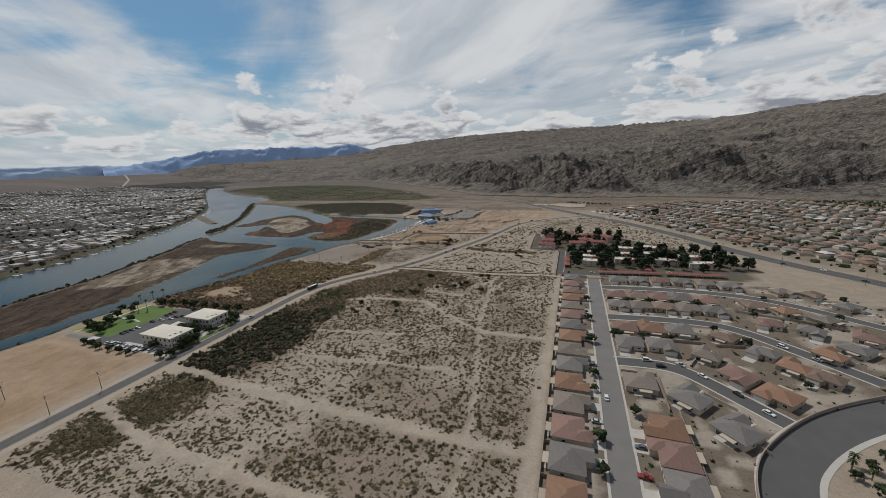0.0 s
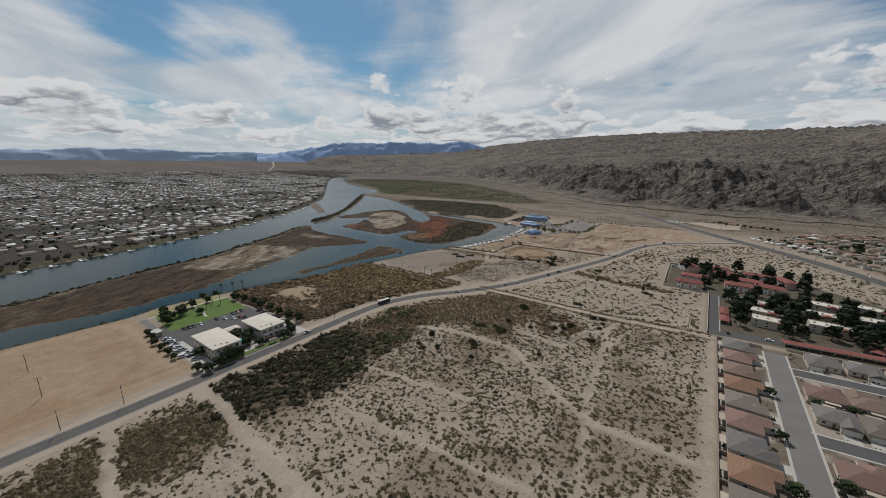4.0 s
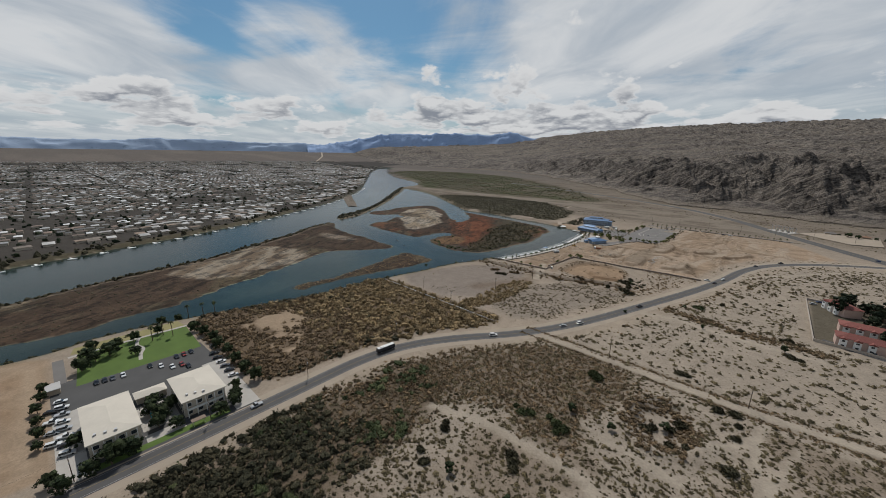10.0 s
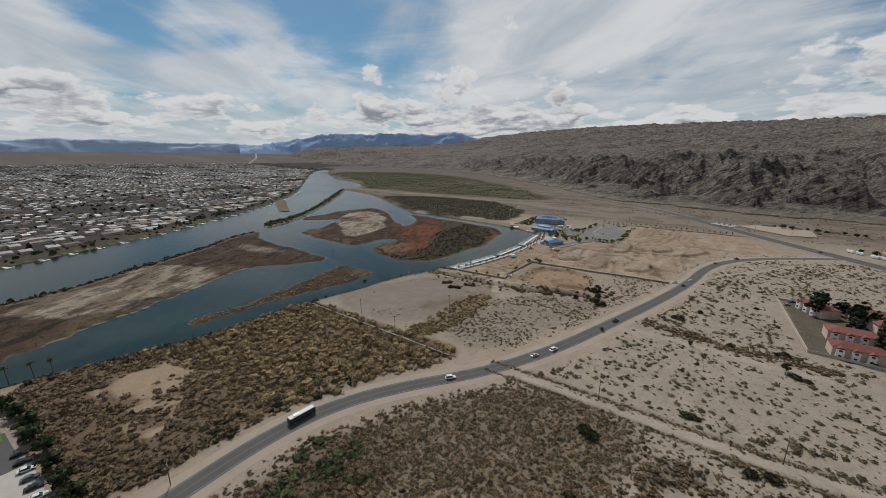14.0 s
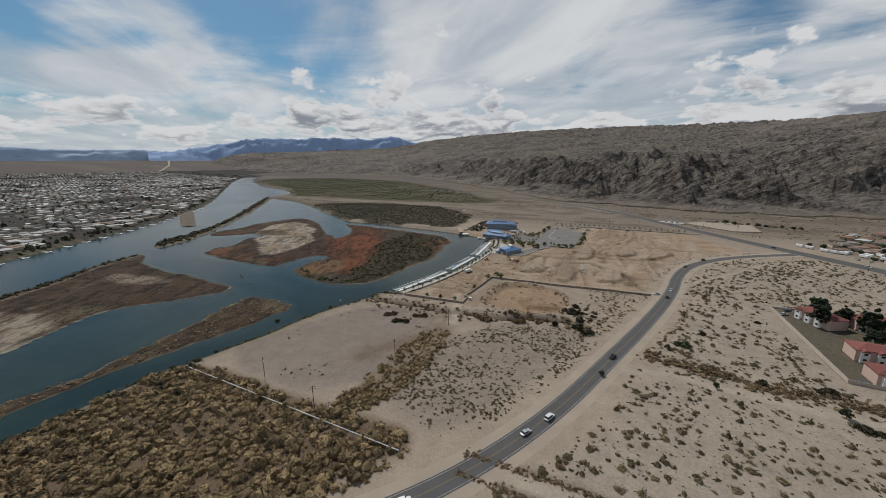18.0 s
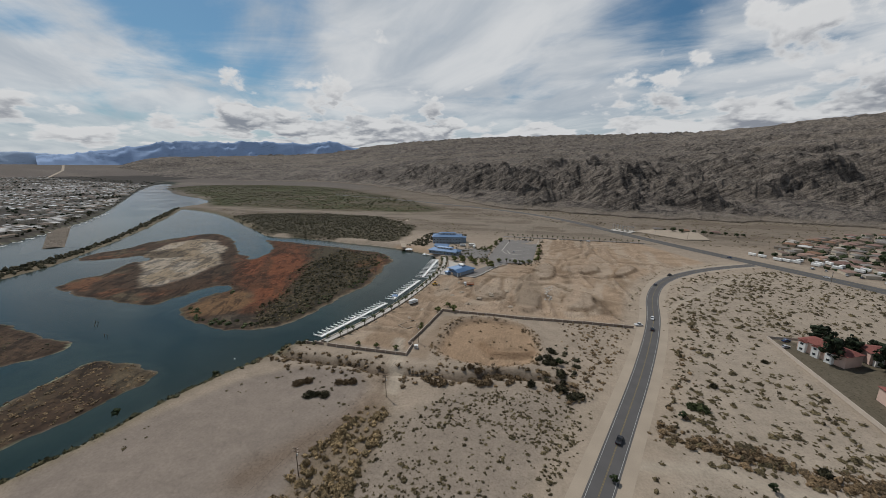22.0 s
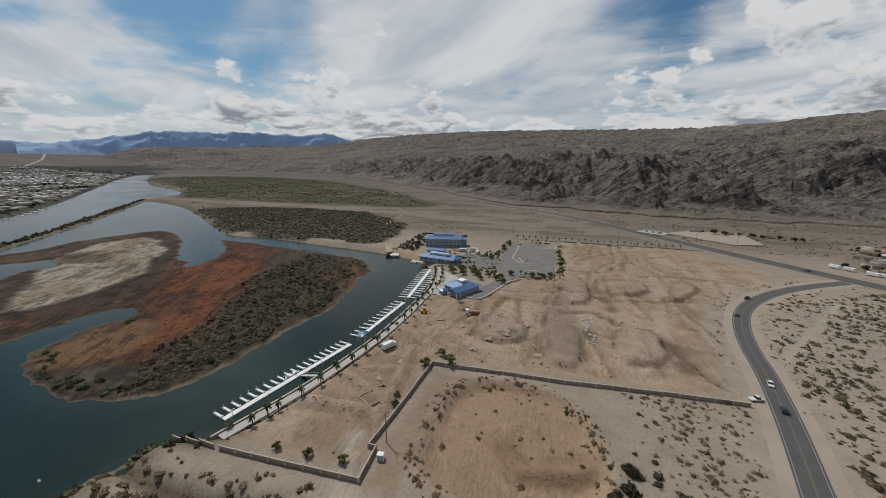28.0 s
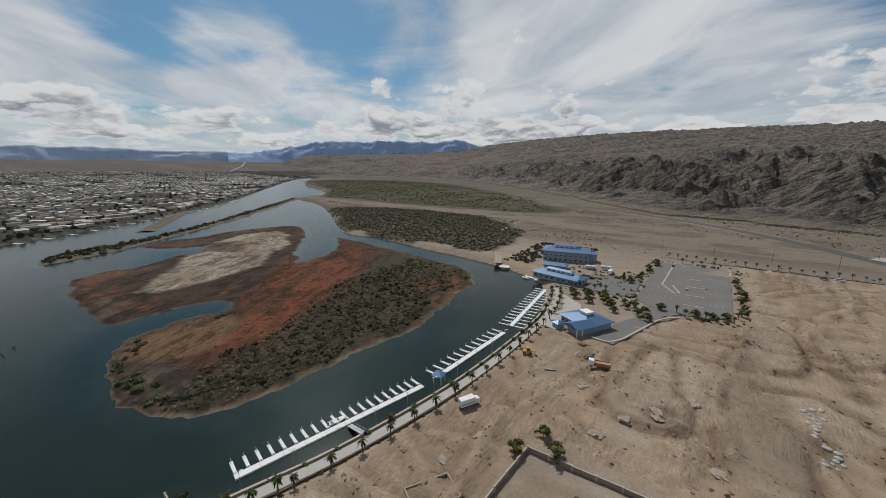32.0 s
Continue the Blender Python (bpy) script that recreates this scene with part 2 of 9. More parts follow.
def add_box(bm, lo, hi, bevel=0.0):
    v = [bm.verts.new((x, y, z)) for x in (lo[0], hi[0]) for y in (lo[1], hi[1]) for z in (lo[2], hi[2])]
    fs = [bm.faces.new([v[i] for i in f]) for f in ((0, 1, 3, 2), (4, 6, 7, 5), (0, 4, 5, 1), (2, 3, 7, 6), (0, 2, 6, 4), (1, 5, 7, 3))]
    if bevel:
        bmesh.ops.bevel(bm, geom=list({e for f in fs for e in f.edges}), offset=bevel, segments=1, affect="EDGES")
    return bm


def boxes(*pairs, bevel=0.0):
    bm = bmesh.new()
    for lo, hi in pairs:
        add_box(bm, lo, hi, bevel)
    return bm


def hip_roof(x0, y0, x1, y1, z, rise, over=0.5, thick=0.18, ridge=None):
    """A hipped roof with overhanging eaves; the ridge runs along the longer side."""
    x0, y0, x1, y1 = x0 - over, y0 - over, x1 + over, y1 + over
    w, d = x1 - x0, y1 - y0
    inset = min(w, d) / 2 if ridge is None else ridge
    if w >= d:
        top = [(x0 + inset, (y0 + y1) / 2), (x1 - inset, (y0 + y1) / 2)]
    else:
        top = [((x0 + x1) / 2, y0 + inset), ((x0 + x1) / 2, y1 - inset)]
    bm = bmesh.new()
    low = [bm.verts.new((x, y, z)) for x, y in ((x0, y0), (x1, y0), (x1, y1), (x0, y1))]
    eave = [bm.verts.new((v.co.x, v.co.y, z + thick)) for v in low]
    a, b = [bm.verts.new((x, y, z + thick + rise)) for x, y in top]
    bm.faces.new(low[::-1])
    for k in range(4):
        bm.faces.new((low[k], low[(k + 1) % 4], eave[(k + 1) % 4], eave[k]))
    if w >= d:
        quads = ((eave[0], eave[1], b, a), (eave[1], eave[2], b), (eave[2], eave[3], a, b), (eave[3], eave[0], a))
    else:
        quads = ((eave[0], eave[1], a), (eave[1], eave[2], b, a), (eave[2], eave[3], b), (eave[3], eave[0], a, b))
    for q in quads:
        bm.faces.new(q)
    return bm


def tube(bm, a, b, r0, r1, seg=8):
    """A tapered round bar between two places."""
    a, b = Vector(a), Vector(b)
    q = (b - a).to_track_quat("Z", "Y")
    rings = []
    for c, r in ((a, r0), (b, r1)):
        rings.append([bm.verts.new(c + q @ Vector((r * math.cos(2 * math.pi * k / seg), r * math.sin(2 * math.pi * k / seg), 0))) for k in range(seg)])
    for k in range(seg):
        bm.faces.new((rings[0][k], rings[0][(k + 1) % seg], rings[1][(k + 1) % seg], rings[1][k]))
    bm.faces.new(rings[1])
    bm.faces.new(rings[0][::-1])
    return bm


# ---- materials ----
def surface(name, colour, rough=0.85, metal=0.0, grain=(6.0, 0.25), patches=(0.25, 0.2), bump=0.0, bump_scale=20.0, spread=0.0, spec=0.3, space="Object"):
    """A surface whose colour varies at two scales, with fine relief; spread: how far the objects differ among themselves."""
    mat = bpy.data.materials.new(name)
    mat.use_nodes = True
    n = Nodes(mat.node_tree)
    at = n.add("ShaderNodeTexCoord").outputs["Object"] if space == "Object" else n.add("ShaderNodeNewGeometry").outputs["Position"]
    fine, broad = n.noise(at, grain[0], 5.0, 0.6), n.noise(at, patches[0], 4.0, 0.55)
    tone = n.math("ADD", n.math("MULTIPLY_ADD", fine, 2 * grain[1], 1 - grain[1]), n.math("MULTIPLY_ADD", broad, 2 * patches[1], -patches[1]))
    if spread:
        tone = n.math("MULTIPLY", tone, n.math("MULTIPLY_ADD", n.add("ShaderNodeObjectInfo").outputs["Random"], 2 * spread, 1 - spread))
    bsdf = n.add("ShaderNodeBsdfPrincipled")
    n.put(bsdf.inputs["Base Color"], n.vmath("SCALE", tuple(colour[:3]), scale=tone))
    bsdf.inputs["Roughness"].default_value, bsdf.inputs["Metallic"].default_value = rough, metal
    bsdf.inputs["Specular IOR Level"].default_value = spec
    if bump:
        node = n.add("ShaderNodeBump")
        node.inputs["Strength"].default_value, node.inputs["Distance"].default_value = bump, 0.1
        n.put(node.inputs["Height"], n.noise(at, bump_scale, 4.0, 0.6))
        n.link(node.outputs[0], bsdf.inputs["Normal"])
    n.link(bsdf.outputs[0], n.add("ShaderNodeOutputMaterial").inputs["Surface"])
    return mat


def foliage(name, a, b, spread=0.35, islands=True):
    """Leaves or twigs: two tones, differing from bush to bush."""
    mat = bpy.data.materials.new(name)
    mat.use_nodes = True
    n = Nodes(mat.node_tree)
    geo = n.add("ShaderNodeNewGeometry")
    own = geo.outputs["Random Per Island"] if islands else n.add("ShaderNodeObjectInfo").outputs["Random"]
    fine = n.noise(geo.outputs["Position"], 2.6, 4.0, 0.65)
    tone = n.mix(n.math("ADD", n.math("MULTIPLY", own, 0.7), n.math("MULTIPLY", n.math("SUBTRACT", fine, 0.5), 1.2), clamp=True), rgba(a), rgba(b))
    tone = n.vmath("SCALE", tone, scale=n.math("MULTIPLY_ADD", n.ramp(n.noise(geo.outputs["Position"], 2.2, 4.0, 0.7), 0.36, 0.62), 2.6 * spread, 1 - 1.25 * spread))
    bsdf = n.add("ShaderNodeBsdfPrincipled")
    n.put(bsdf.inputs["Base Color"], tone)
    bsdf.inputs["Roughness"].default_value, bsdf.inputs["Specular IOR Level"].default_value = 0.85, 0.15
    bump = n.add("ShaderNodeBump")
    bump.inputs["Strength"].default_value, bump.inputs["Distance"].default_value = 1.0, 0.7
    n.put(bump.inputs["Height"], n.noise(geo.outputs["Position"], 2.4, 4.0, 0.7))
    n.link(bump.outputs[0], bsdf.inputs["Normal"])
    n.link(bsdf.outputs[0], n.add("ShaderNodeOutputMaterial").inputs["Surface"])
    return mat


def ground_material():
    """Soil whose zone colour is stored on the sheet, with gravel, tufts, ruts and stains at several sizes."""
    mat = bpy.data.materials.new("desert_soil")
    mat.use_nodes = True
    n = Nodes(mat.node_tree)
    zone = n.add("ShaderNodeAttribute", attribute_name="zone").outputs["Color"]
    tuft = n.add("ShaderNodeAttribute", attribute_name="tuft").outputs["Fac"]
    at = n.add("ShaderNodeNewGeometry").outputs["Position"]
    broad, mid = n.noise(at, 0.018, 5.0, 0.6), n.noise(at, 0.13, 5.0, 0.62, 0.4)
    fine, grit = n.noise(at, 0.9, 4.0, 0.65), n.noise(at, 5.0, 3.0, 0.6)
    tone = n.math("MULTIPLY_ADD", broad, 0.34, 0.83)
    tone = n.math("MULTIPLY", tone, n.math("MULTIPLY_ADD", mid, 0.6, 0.70))
    tone = n.math("MULTIPLY", tone, n.math("MULTIPLY_ADD", fine, 0.6, 0.70))
    tone = n.math("MULTIPLY", tone, n.math("MULTIPLY_ADD", grit, 0.3, 0.85))
    soil = n.vmath("SCALE", zone, scale=tone)
    dry = n.ramp(n.noise(at, 1.3, 5.0, 0.7), 0.52, 0.66)
    soil = n.mix(n.math("MULTIPLY", dry, tuft), soil, n.vmath("MULTIPLY", soil, (0.46, 0.44, 0.38)))
    speck = n.ramp(n.noise(at, 0.55, 6.0, 0.72), 0.58, 0.66)
    soil = n.mix(n.math("MULTIPLY", speck, n.math("MULTIPLY", tuft, 0.9)), soil, n.vmath("MULTIPLY", soil, (0.40, 0.38, 0.33)))
    marsh = n.add("ShaderNodeAttribute", attribute_name="marsh").outputs["Fac"]
    drift = n.xyz(n.math("MULTIPLY", n.vmath("DOT_PRODUCT", at, (-0.45, 0.89, 0.0)), 0.03), n.math("MULTIPLY", n.vmath("DOT_PRODUCT", at, (0.89, 0.45, 0.0)), 0.11), 0.0)
    braid, mottle = n.noise(drift, 1.0, 8.0, 0.66, 1.2), n.noise(at, 0.10, 8.0, 0.70, 0.6)
    damp = n.ramp(n.math("ADD", n.math("MULTIPLY", braid, 0.55), n.math("MULTIPLY", mottle, 0.45)), 0.44, 0.52, 1.0, 0.0)
    soil = n.mix(n.math("MULTIPLY", marsh, damp), soil, n.vmath("MULTIPLY", soil, (0.44, 0.46, 0.50)))
    reed = n.ramp(n.noise(at, 0.42, 7.0, 0.74), 0.46, 0.62)
    soil = n.mix(n.math("MULTIPLY", marsh, n.math("MULTIPLY", reed, 0.7)), soil, n.vmath("MULTIPLY", soil, (1.55, 1.42, 1.25)))
    graded = n.add("ShaderNodeAttribute", attribute_name="graded").outputs["Fac"]
    scars = []
    for turn, size, seed in ((0.15, (0.75, 0.10, 1.0), 3.0), (1.35, (0.65, 0.09, 1.0), 41.0), (-0.6, (0.22, 0.18, 1.0), 77.0)):
        m = n.add("ShaderNodeMapping")
        m.inputs["Rotation"].default_value, m.inputs["Scale"].default_value, m.inputs["Location"].default_value = (0, 0, turn), size, (seed, seed, 0)
        n.link(at, m.inputs["Vector"])
        where = n.ramp(n.noise(at, 0.02 + 0.006 * seed / 40, 3.0, 0.5), 0.46, 0.58)
        scars.append(n.math("MULTIPLY", n.math("SUBTRACT", n.noise(m.outputs[0], 1.0, 5.0, 0.68, 1.6), 0.5), where))
    scar = n.math("MULTIPLY", n.math("ADD", scars[0], n.math("ADD", scars[1], scars[2])), graded)
    soil = n.vmath("SCALE", soil, scale=n.math("MULTIPLY_ADD", scar, 1.0, 1.0, clamp=False))
    bsdf = n.add("ShaderNodeBsdfPrincipled")
    n.put(bsdf.inputs["Base Color"], soil)
    bsdf.inputs["Roughness"].default_value, bsdf.inputs["Specular IOR Level"].default_value = 0.95, 0.1
    bump = n.add("ShaderNodeBump")
    bump.inputs["Strength"].default_value, bump.inputs["Distance"].default_value = 0.6, 0.5
    n.put(bump.inputs["Height"], n.math("ADD", n.math("ADD", mid, n.math("MULTIPLY", fine, 0.5)), n.math("MULTIPLY", scar, 1.6)))
    n.link(bump.outputs[0], bsdf.inputs["Normal"])
    n.link(bsdf.outputs[0], n.add("ShaderNodeOutputMaterial").inputs["Surface"])
    return mat


def water_material():
    """Deep green river water that lets its shallow bed show and mirrors the sky."""
    mat = bpy.data.materials.new("river_water")
    mat.use_nodes = True
    n = Nodes(mat.node_tree)
    at = n.add("ShaderNodeNewGeometry").outputs["Position"]
    stretch = n.add("ShaderNodeMapping")
    stretch.inputs["Rotation"].default_value = (0, 0, 0.5)
    stretch.inputs["Scale"].default_value = (1.0, 0.45, 1.0)
    n.link(at, stretch.inputs["Vector"])
    ripple = n.noise(stretch.outputs[0], 0.55, 5.0, 0.62)
    slick = n.noise(at, 0.012, 4.0, 0.55, 0.8)
    body = n.add("ShaderNodeBsdfDiffuse")
    n.put(body.inputs["Color"], n.mix(n.ramp(slick, 0.4, 0.65), (0.0034, 0.0165, 0.0130, 1), (0.0062, 0.0240, 0.0195, 1)))
    bump = n.add("ShaderNodeBump")
    bump.inputs["Strength"].default_value, bump.inputs["Distance"].default_value = 0.07, 0.35
    n.put(bump.inputs["Height"], ripple)
    gloss = n.add("ShaderNodeBsdfGlossy")
    n.put(gloss.inputs["Roughness"], n.math("MULTIPLY_ADD", slick, 0.16, 0.10))
    n.link(bump.outputs[0], gloss.inputs["Normal"])
    rim = n.add("ShaderNodeFresnel")
    rim.inputs["IOR"].default_value = 1.33
    deep, top = n.add("ShaderNodeMixShader"), n.add("ShaderNodeMixShader")
    deep.inputs[0].default_value = 0.76
    n.link(n.add("ShaderNodeBsdfTransparent").outputs[0], deep.inputs[1])
    n.link(body.outputs[0], deep.inputs[2])
    n.link(rim.outputs[0], top.inputs[0])
    n.link(deep.outputs[0], top.inputs[1])
    n.link(gloss.outputs[0], top.inputs[2])
    n.link(top.outputs[0], n.add("ShaderNodeOutputMaterial").inputs["Surface"])
    return mat


BED_DIP = 28


def rock_material(name, dark, pale, scale=1.0, relief=1.0, scree=None):
    """Bare broken rock in tilted beds: pale highs, dark lows, shade painted into the clefts and gravel in the gullies.
    """
    mat = bpy.data.materials.new(name)
    mat.use_nodes = True
    n = Nodes(mat.node_tree)
    at = n.add("ShaderNodeNewGeometry").outputs["Position"]
    turned_at, beds_at = n.add("ShaderNodeMapping"), n.add("ShaderNodeMapping")
    turned_at.inputs["Rotation"].default_value = (0.2, radians(BED_DIP), 0.25)
    beds_at.inputs["Scale"].default_value = (0.016 * scale, 0.03 * scale, 0.12 * scale)
    n.link(at, turned_at.inputs["Vector"])
    n.link(turned_at.outputs[0], beds_at.inputs["Vector"])
    beds = n.noise(beds_at.outputs[0], 1.0, 7.0, 0.66, 0.9)
    broad, mid = n.noise(at, 0.006 * scale, 6.0, 0.62, 0.6), n.noise(at, 0.035 * scale, 7.0, 0.7, 0.4)
    fine = n.noise(at, 0.16 * scale, 6.0, 0.74)
    tone = n.math("ADD", n.math("MULTIPLY", broad, 0.3), n.math("ADD", n.math("MULTIPLY", mid, 0.42), n.math("ADD", n.math("MULTIPLY", fine, 0.38), n.math("MULTIPLY", beds, 0.6))))
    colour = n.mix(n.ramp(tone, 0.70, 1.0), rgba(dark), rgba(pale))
    # crevice shade put into the colour, along the lows of the beds
    cleft_shade = n.ramp(n.math("ADD", n.math("MULTIPLY", beds, 0.6), n.math("MULTIPLY", mid, 0.4)), 0.36, 0.44, 1.0, 0.0)
    colour = n.mix(n.math("MULTIPLY", cleft_shade, 0.8), colour, rgba(tuple(0.55 * c for c in dark)))
    if scree:
        sand = n.vmath("SCALE", scree, scale=n.math("MULTIPLY_ADD", fine, 0.9, n.math("MULTIPLY_ADD", mid, 0.7, 0.15)))
        colour = n.mix(n.add("ShaderNodeAttribute", attribute_name="scree").outputs["Fac"], colour, sand)
    bsdf = n.add("ShaderNodeBsdfPrincipled")
    n.put(bsdf.inputs["Base Color"], colour)
    bsdf.inputs["Roughness"].default_value, bsdf.inputs["Specular IOR Level"].default_value = 0.95, 0.08
    bump = n.add("ShaderNodeBump")
    bump.inputs["Strength"].default_value, bump.inputs["Distance"].default_value = relief, 10.0 * relief
    n.put(bump.inputs["Height"], n.math("ADD", n.math("MULTIPLY", beds, 1.1), n.math("ADD", n.math("MULTIPLY", mid, 0.8), n.math("MULTIPLY", fine, 0.35))))
    n.link(bump.outputs[0], bsdf.inputs["Normal"])
    n.link(bsdf.outputs[0], n.add("ShaderNodeOutputMaterial").inputs["Surface"])
    return mat


SOIL, WATER = ground_material(), water_material()
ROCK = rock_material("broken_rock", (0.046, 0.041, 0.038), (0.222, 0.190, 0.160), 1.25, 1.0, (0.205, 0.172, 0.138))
# distance haze is put into the blue and pale base colours of the ranges
FAR_ROCK = rock_material("haze_blue_far_rock", (0.27, 0.37, 0.55), (0.31, 0.41, 0.59), 0.35, 0.14)
FAR_PALE = rock_material("haze_pale_far_rock", (0.38, 0.47, 0.60), (0.42, 0.51, 0.64), 0.35, 0.05)
ASPHALT = surface("worn_asphalt", (0.076, 0.072, 0.070), 0.9, grain=(8.0, 0.12), patches=(0.12, 0.22), space="World")
DARK_ASPHALT = surface("dark_asphalt", (0.070, 0.068, 0.066), 0.9, grain=(8.0, 0.12), patches=(0.1, 0.25), space="World")
PALE_ASPHALT = surface("sun_bleached_asphalt", (0.145, 0.135, 0.125), 0.92, grain=(6.0, 0.12), patches=(0.09, 0.2), space="World")
SHOULDER = surface("gravel_shoulder", (0.285, 0.235, 0.180), 0.95, grain=(3.0, 0.15), patches=(0.1, 0.2), space="World")
CONCRETE = surface("pale_concrete", (0.36, 0.335, 0.30), 0.9, grain=(4.0, 0.08), patches=(0.3, 0.14), space="World")
YELLOW = surface("yellow_road_paint", (0.17, 0.13, 0.06), 0.8, grain=(3.0, 0.2), patches=(0.3, 0.2), space="World")
WHITE_PAINT = surface("white_road_paint", (0.30, 0.30, 0.29), 0.8, grain=(3.0, 0.15), patches=(0.3, 0.2), space="World")

# ---- the plan: banks, islands, roads ----
WEST_BANK = [(-600, -1100), (-612, -300), (-620, 79), (-624, 107), (-636, 149), (-652, 200), (-674, 271), (-715, 373), (-783, 486), (-815, 544), (-885, 646), (-1035, 818), (-1345, 1065), (-1980, 1560), (-2450, 2000)]
EAST_BANK = [(-2310, 2000), (-1900, 1620), (-1508, 1350), (-1395, 1292), (-1180, 1200), (-1085, 1120), (-1048, 1030), (-1047, 996), (-909, 962), (-782, 893), (-696, 839), (-600, 775), (-573, 755), (-514, 757), (-407, 744), (-347, 732), (-312, 718), (-293, 702), (-282, 664), (-277.5, 612), (-279, 570), (-285, 529), (-293, 498), (-299, 490), (-313, 486), (-316, 468), (-326, 449), (-332, 419), (-337, 386), (-342, 358), (-347, 330), (-349, 290), (-362, 245), (-373, 210), (-381, 166), (-374, 140), (-378, 80), (-388, -300), (-390, -1100)]
RIVER = rounded(WEST_BANK, 1) + rounded(EAST_BANK, 1)
BAR = rounded([(-490, -400), (-491, 104), (-507, 142), (-521, 197), (-533, 262), (-558, 318), (-590, 389), (-616, 425), (-642, 490), (-600, 468), (-563, 454), (-527, 454), (-461, 452), (-428, 450), (-432, 425), (-463, 391), (-468, 361), (-449, 325), (-435, 290), (-427, 262), (-410, 217), (-409, 181), (-399, 155), (-402, 130), (-416, 100), (-424, 70), (-430, -400)], 1, True)
SPIT = rounded([(-376, 286), (-387, 300), (-379, 323), (-385, 349), (-389, 380), (-397, 415), (-404, 443), (-376, 443), (-350, 437), (-356, 412), (-360, 377), (-365, 350), (-369, 321), (-370, 300)], 1, True)
ISLE = rounded([(-578, 520), (-560, 508), (-496, 502), (-461, 504), (-450, 508), (-452, 523), (-451, 542), (-443, 562), (-429, 560), (-424, 549), (-431, 537), (-431, 519), (-428, 508), (-424, 500), (-399, 495), (-382, 490), (-357, 488), (-332, 506), (-331, 525), (-330, 545), (-329, 566), (-323, 594), (-325, 625), (-333, 642), (-333, 677), (-349, 697), (-380, 713), (-423, 719), (-476, 725), (-527, 733), (-562, 736), (-522, 712), (-496, 676), (-485, 650), (-490, 636), (-505, 652), (-523, 656), (-543, 673), (-592, 718), (-644, 750), (-672, 752), (-683, 722), (-690, 679), (-680, 639), (-690, 608), (-667, 581), (-645, 587), (-632, 606), (-620, 618), (-590, 606), (-600, 592), (-592, 574), (-579, 553), (-584, 537)], 1, True)
DIKE = rounded([(-655, 505), (-684, 524), (-700, 583), (-774, 689), (-886, 815), (-1066, 1018), (-1044, 1010), (-975, 940), (-776, 717), (-672, 575), (-645, 510)], 1, True)
PARKWAY = rounded([(-236, -700), (-235, 60), (-235, 140), (-235, 222), (-236, 262), (-229, 290), (-214, 316), (-187, 350), (-165, 394), (-147, 446), (-125, 510), (-107, 572), (-99, 620), (-82, 665), (-50, 703), (-13, 731), (24, 752)], 3)
HIGHWAY = rounded([(520, 40), (330, 280), (245, 389), (183, 475), (141, 578), (83, 680), (44, 735), (0, 793), (-39, 848), (-88, 922), (-136, 1003), (-230, 1110), (-390, 1210), (-620, 1330), (-900, 1440)], 2)
STREET_A = [(20.5, -60), (20.5, 358)]
CROSS_1 = rounded([(25.2, 336.4), (88, 341), (130, 336), (158, 321), (190, 290)], 2)
CROSS_2 = rounded([(25.2, 271.4), (54, 274), (88, 275), (106, 266), (125, 243), (148, 214)], 2)
CROSS_3 = rounded([(25.2, 208.4), (43, 210), (58, 208), (74, 190), (90, 171)], 2)
BIG_ROAD = rounded([(66, 40), (65, 100), (72, 138), (88, 160), (112, 180), (150, 202), (210, 225)], 3)
DITCH_TRACK = [(-186, 357), (-140, 356), (-70, 357), (-12, 361)]

# ---- the ground: one sheet to the horizon ----
HEART = (-110.0, 240.0)


def rise_of_plain(x, y):
    """The desert climbs gently towards the far ranges, and the bajada under the hills."""
    r = np.hypot(x - HEART[0], y - HEART[1])
    az = np.degrees(np.arctan2(-(x - HEART[0]), y - HEART[1]))
    far = smooth(r, 2500, 4750) * 112
    return far * smooth(az, -40, 10) * np.where(np.abs(az) < 130, 1, 0.35)


def axis(stops, steps, first, last):
    """Lines of the sheet: even steps between the stops, then ever wider ones to both ends."""
    mid = [stops[0]]
    for stop, step in zip(stops[1:], steps):
        mid += list(np.linspace(mid[-1], stop, max(2, round((stop - mid[-1]) / step) + 1))[1:])
    for sign, end, growth, s in ((-1, *first, steps[0]), (1, *last, steps[-1])):
        v = mid[0] if sign < 0 else mid[-1]
        while (v > end) if sign < 0 else (v < end):
            s *= growth
            v += sign * s
            mid = [v] + mid if sign < 0 else mid + [v]
    return np.array(mid)


gx = axis((-660, -390, -325, -95, 80), (3.2, 2.4, 1.8, 2.9), (-4750, 1.035), (4750, 1.09))
gy = axis((62, 350, 478, 690, 830), (2.6, 2.3, 1.6, 2.6), (-4400, 1.12), (4850, 1.03))
X, Y = np.meshgrid(gx, gy)
wob = (fbm(X / 23, Y / 23, 3, 3) - 0.5) * 9 + (fbm(X / 70, Y / 70, 2, 4) - 0.5) * 14
near = (fbm(X / 7, Y / 7, 3, 5) - 0.5) * 5
river = depth_in(X, Y, RIVER) + wob * 0.35
notch = (fbm(X / 9, Y / 9, 3, 8) - 0.5) * 7
isle, bar, spit, dike = (depth_in(X, Y, p) + w for p, w in ((ISLE, wob * 0.5 + notch), (BAR, wob * 0.5 + notch), (SPIT, wob * 0.35 + notch), (DIKE, wob * 0.3 + notch * 0.5)))
land = np.maximum.reduce([-river, isle, bar, spit, dike])
low_land = np.maximum.reduce([isle, bar, spit])
Z = np.where(land > 0, -4.2 + 4.2 * smooth(land, -1, 9), -4.2 + np.maximum(land, -16) * 0.22)
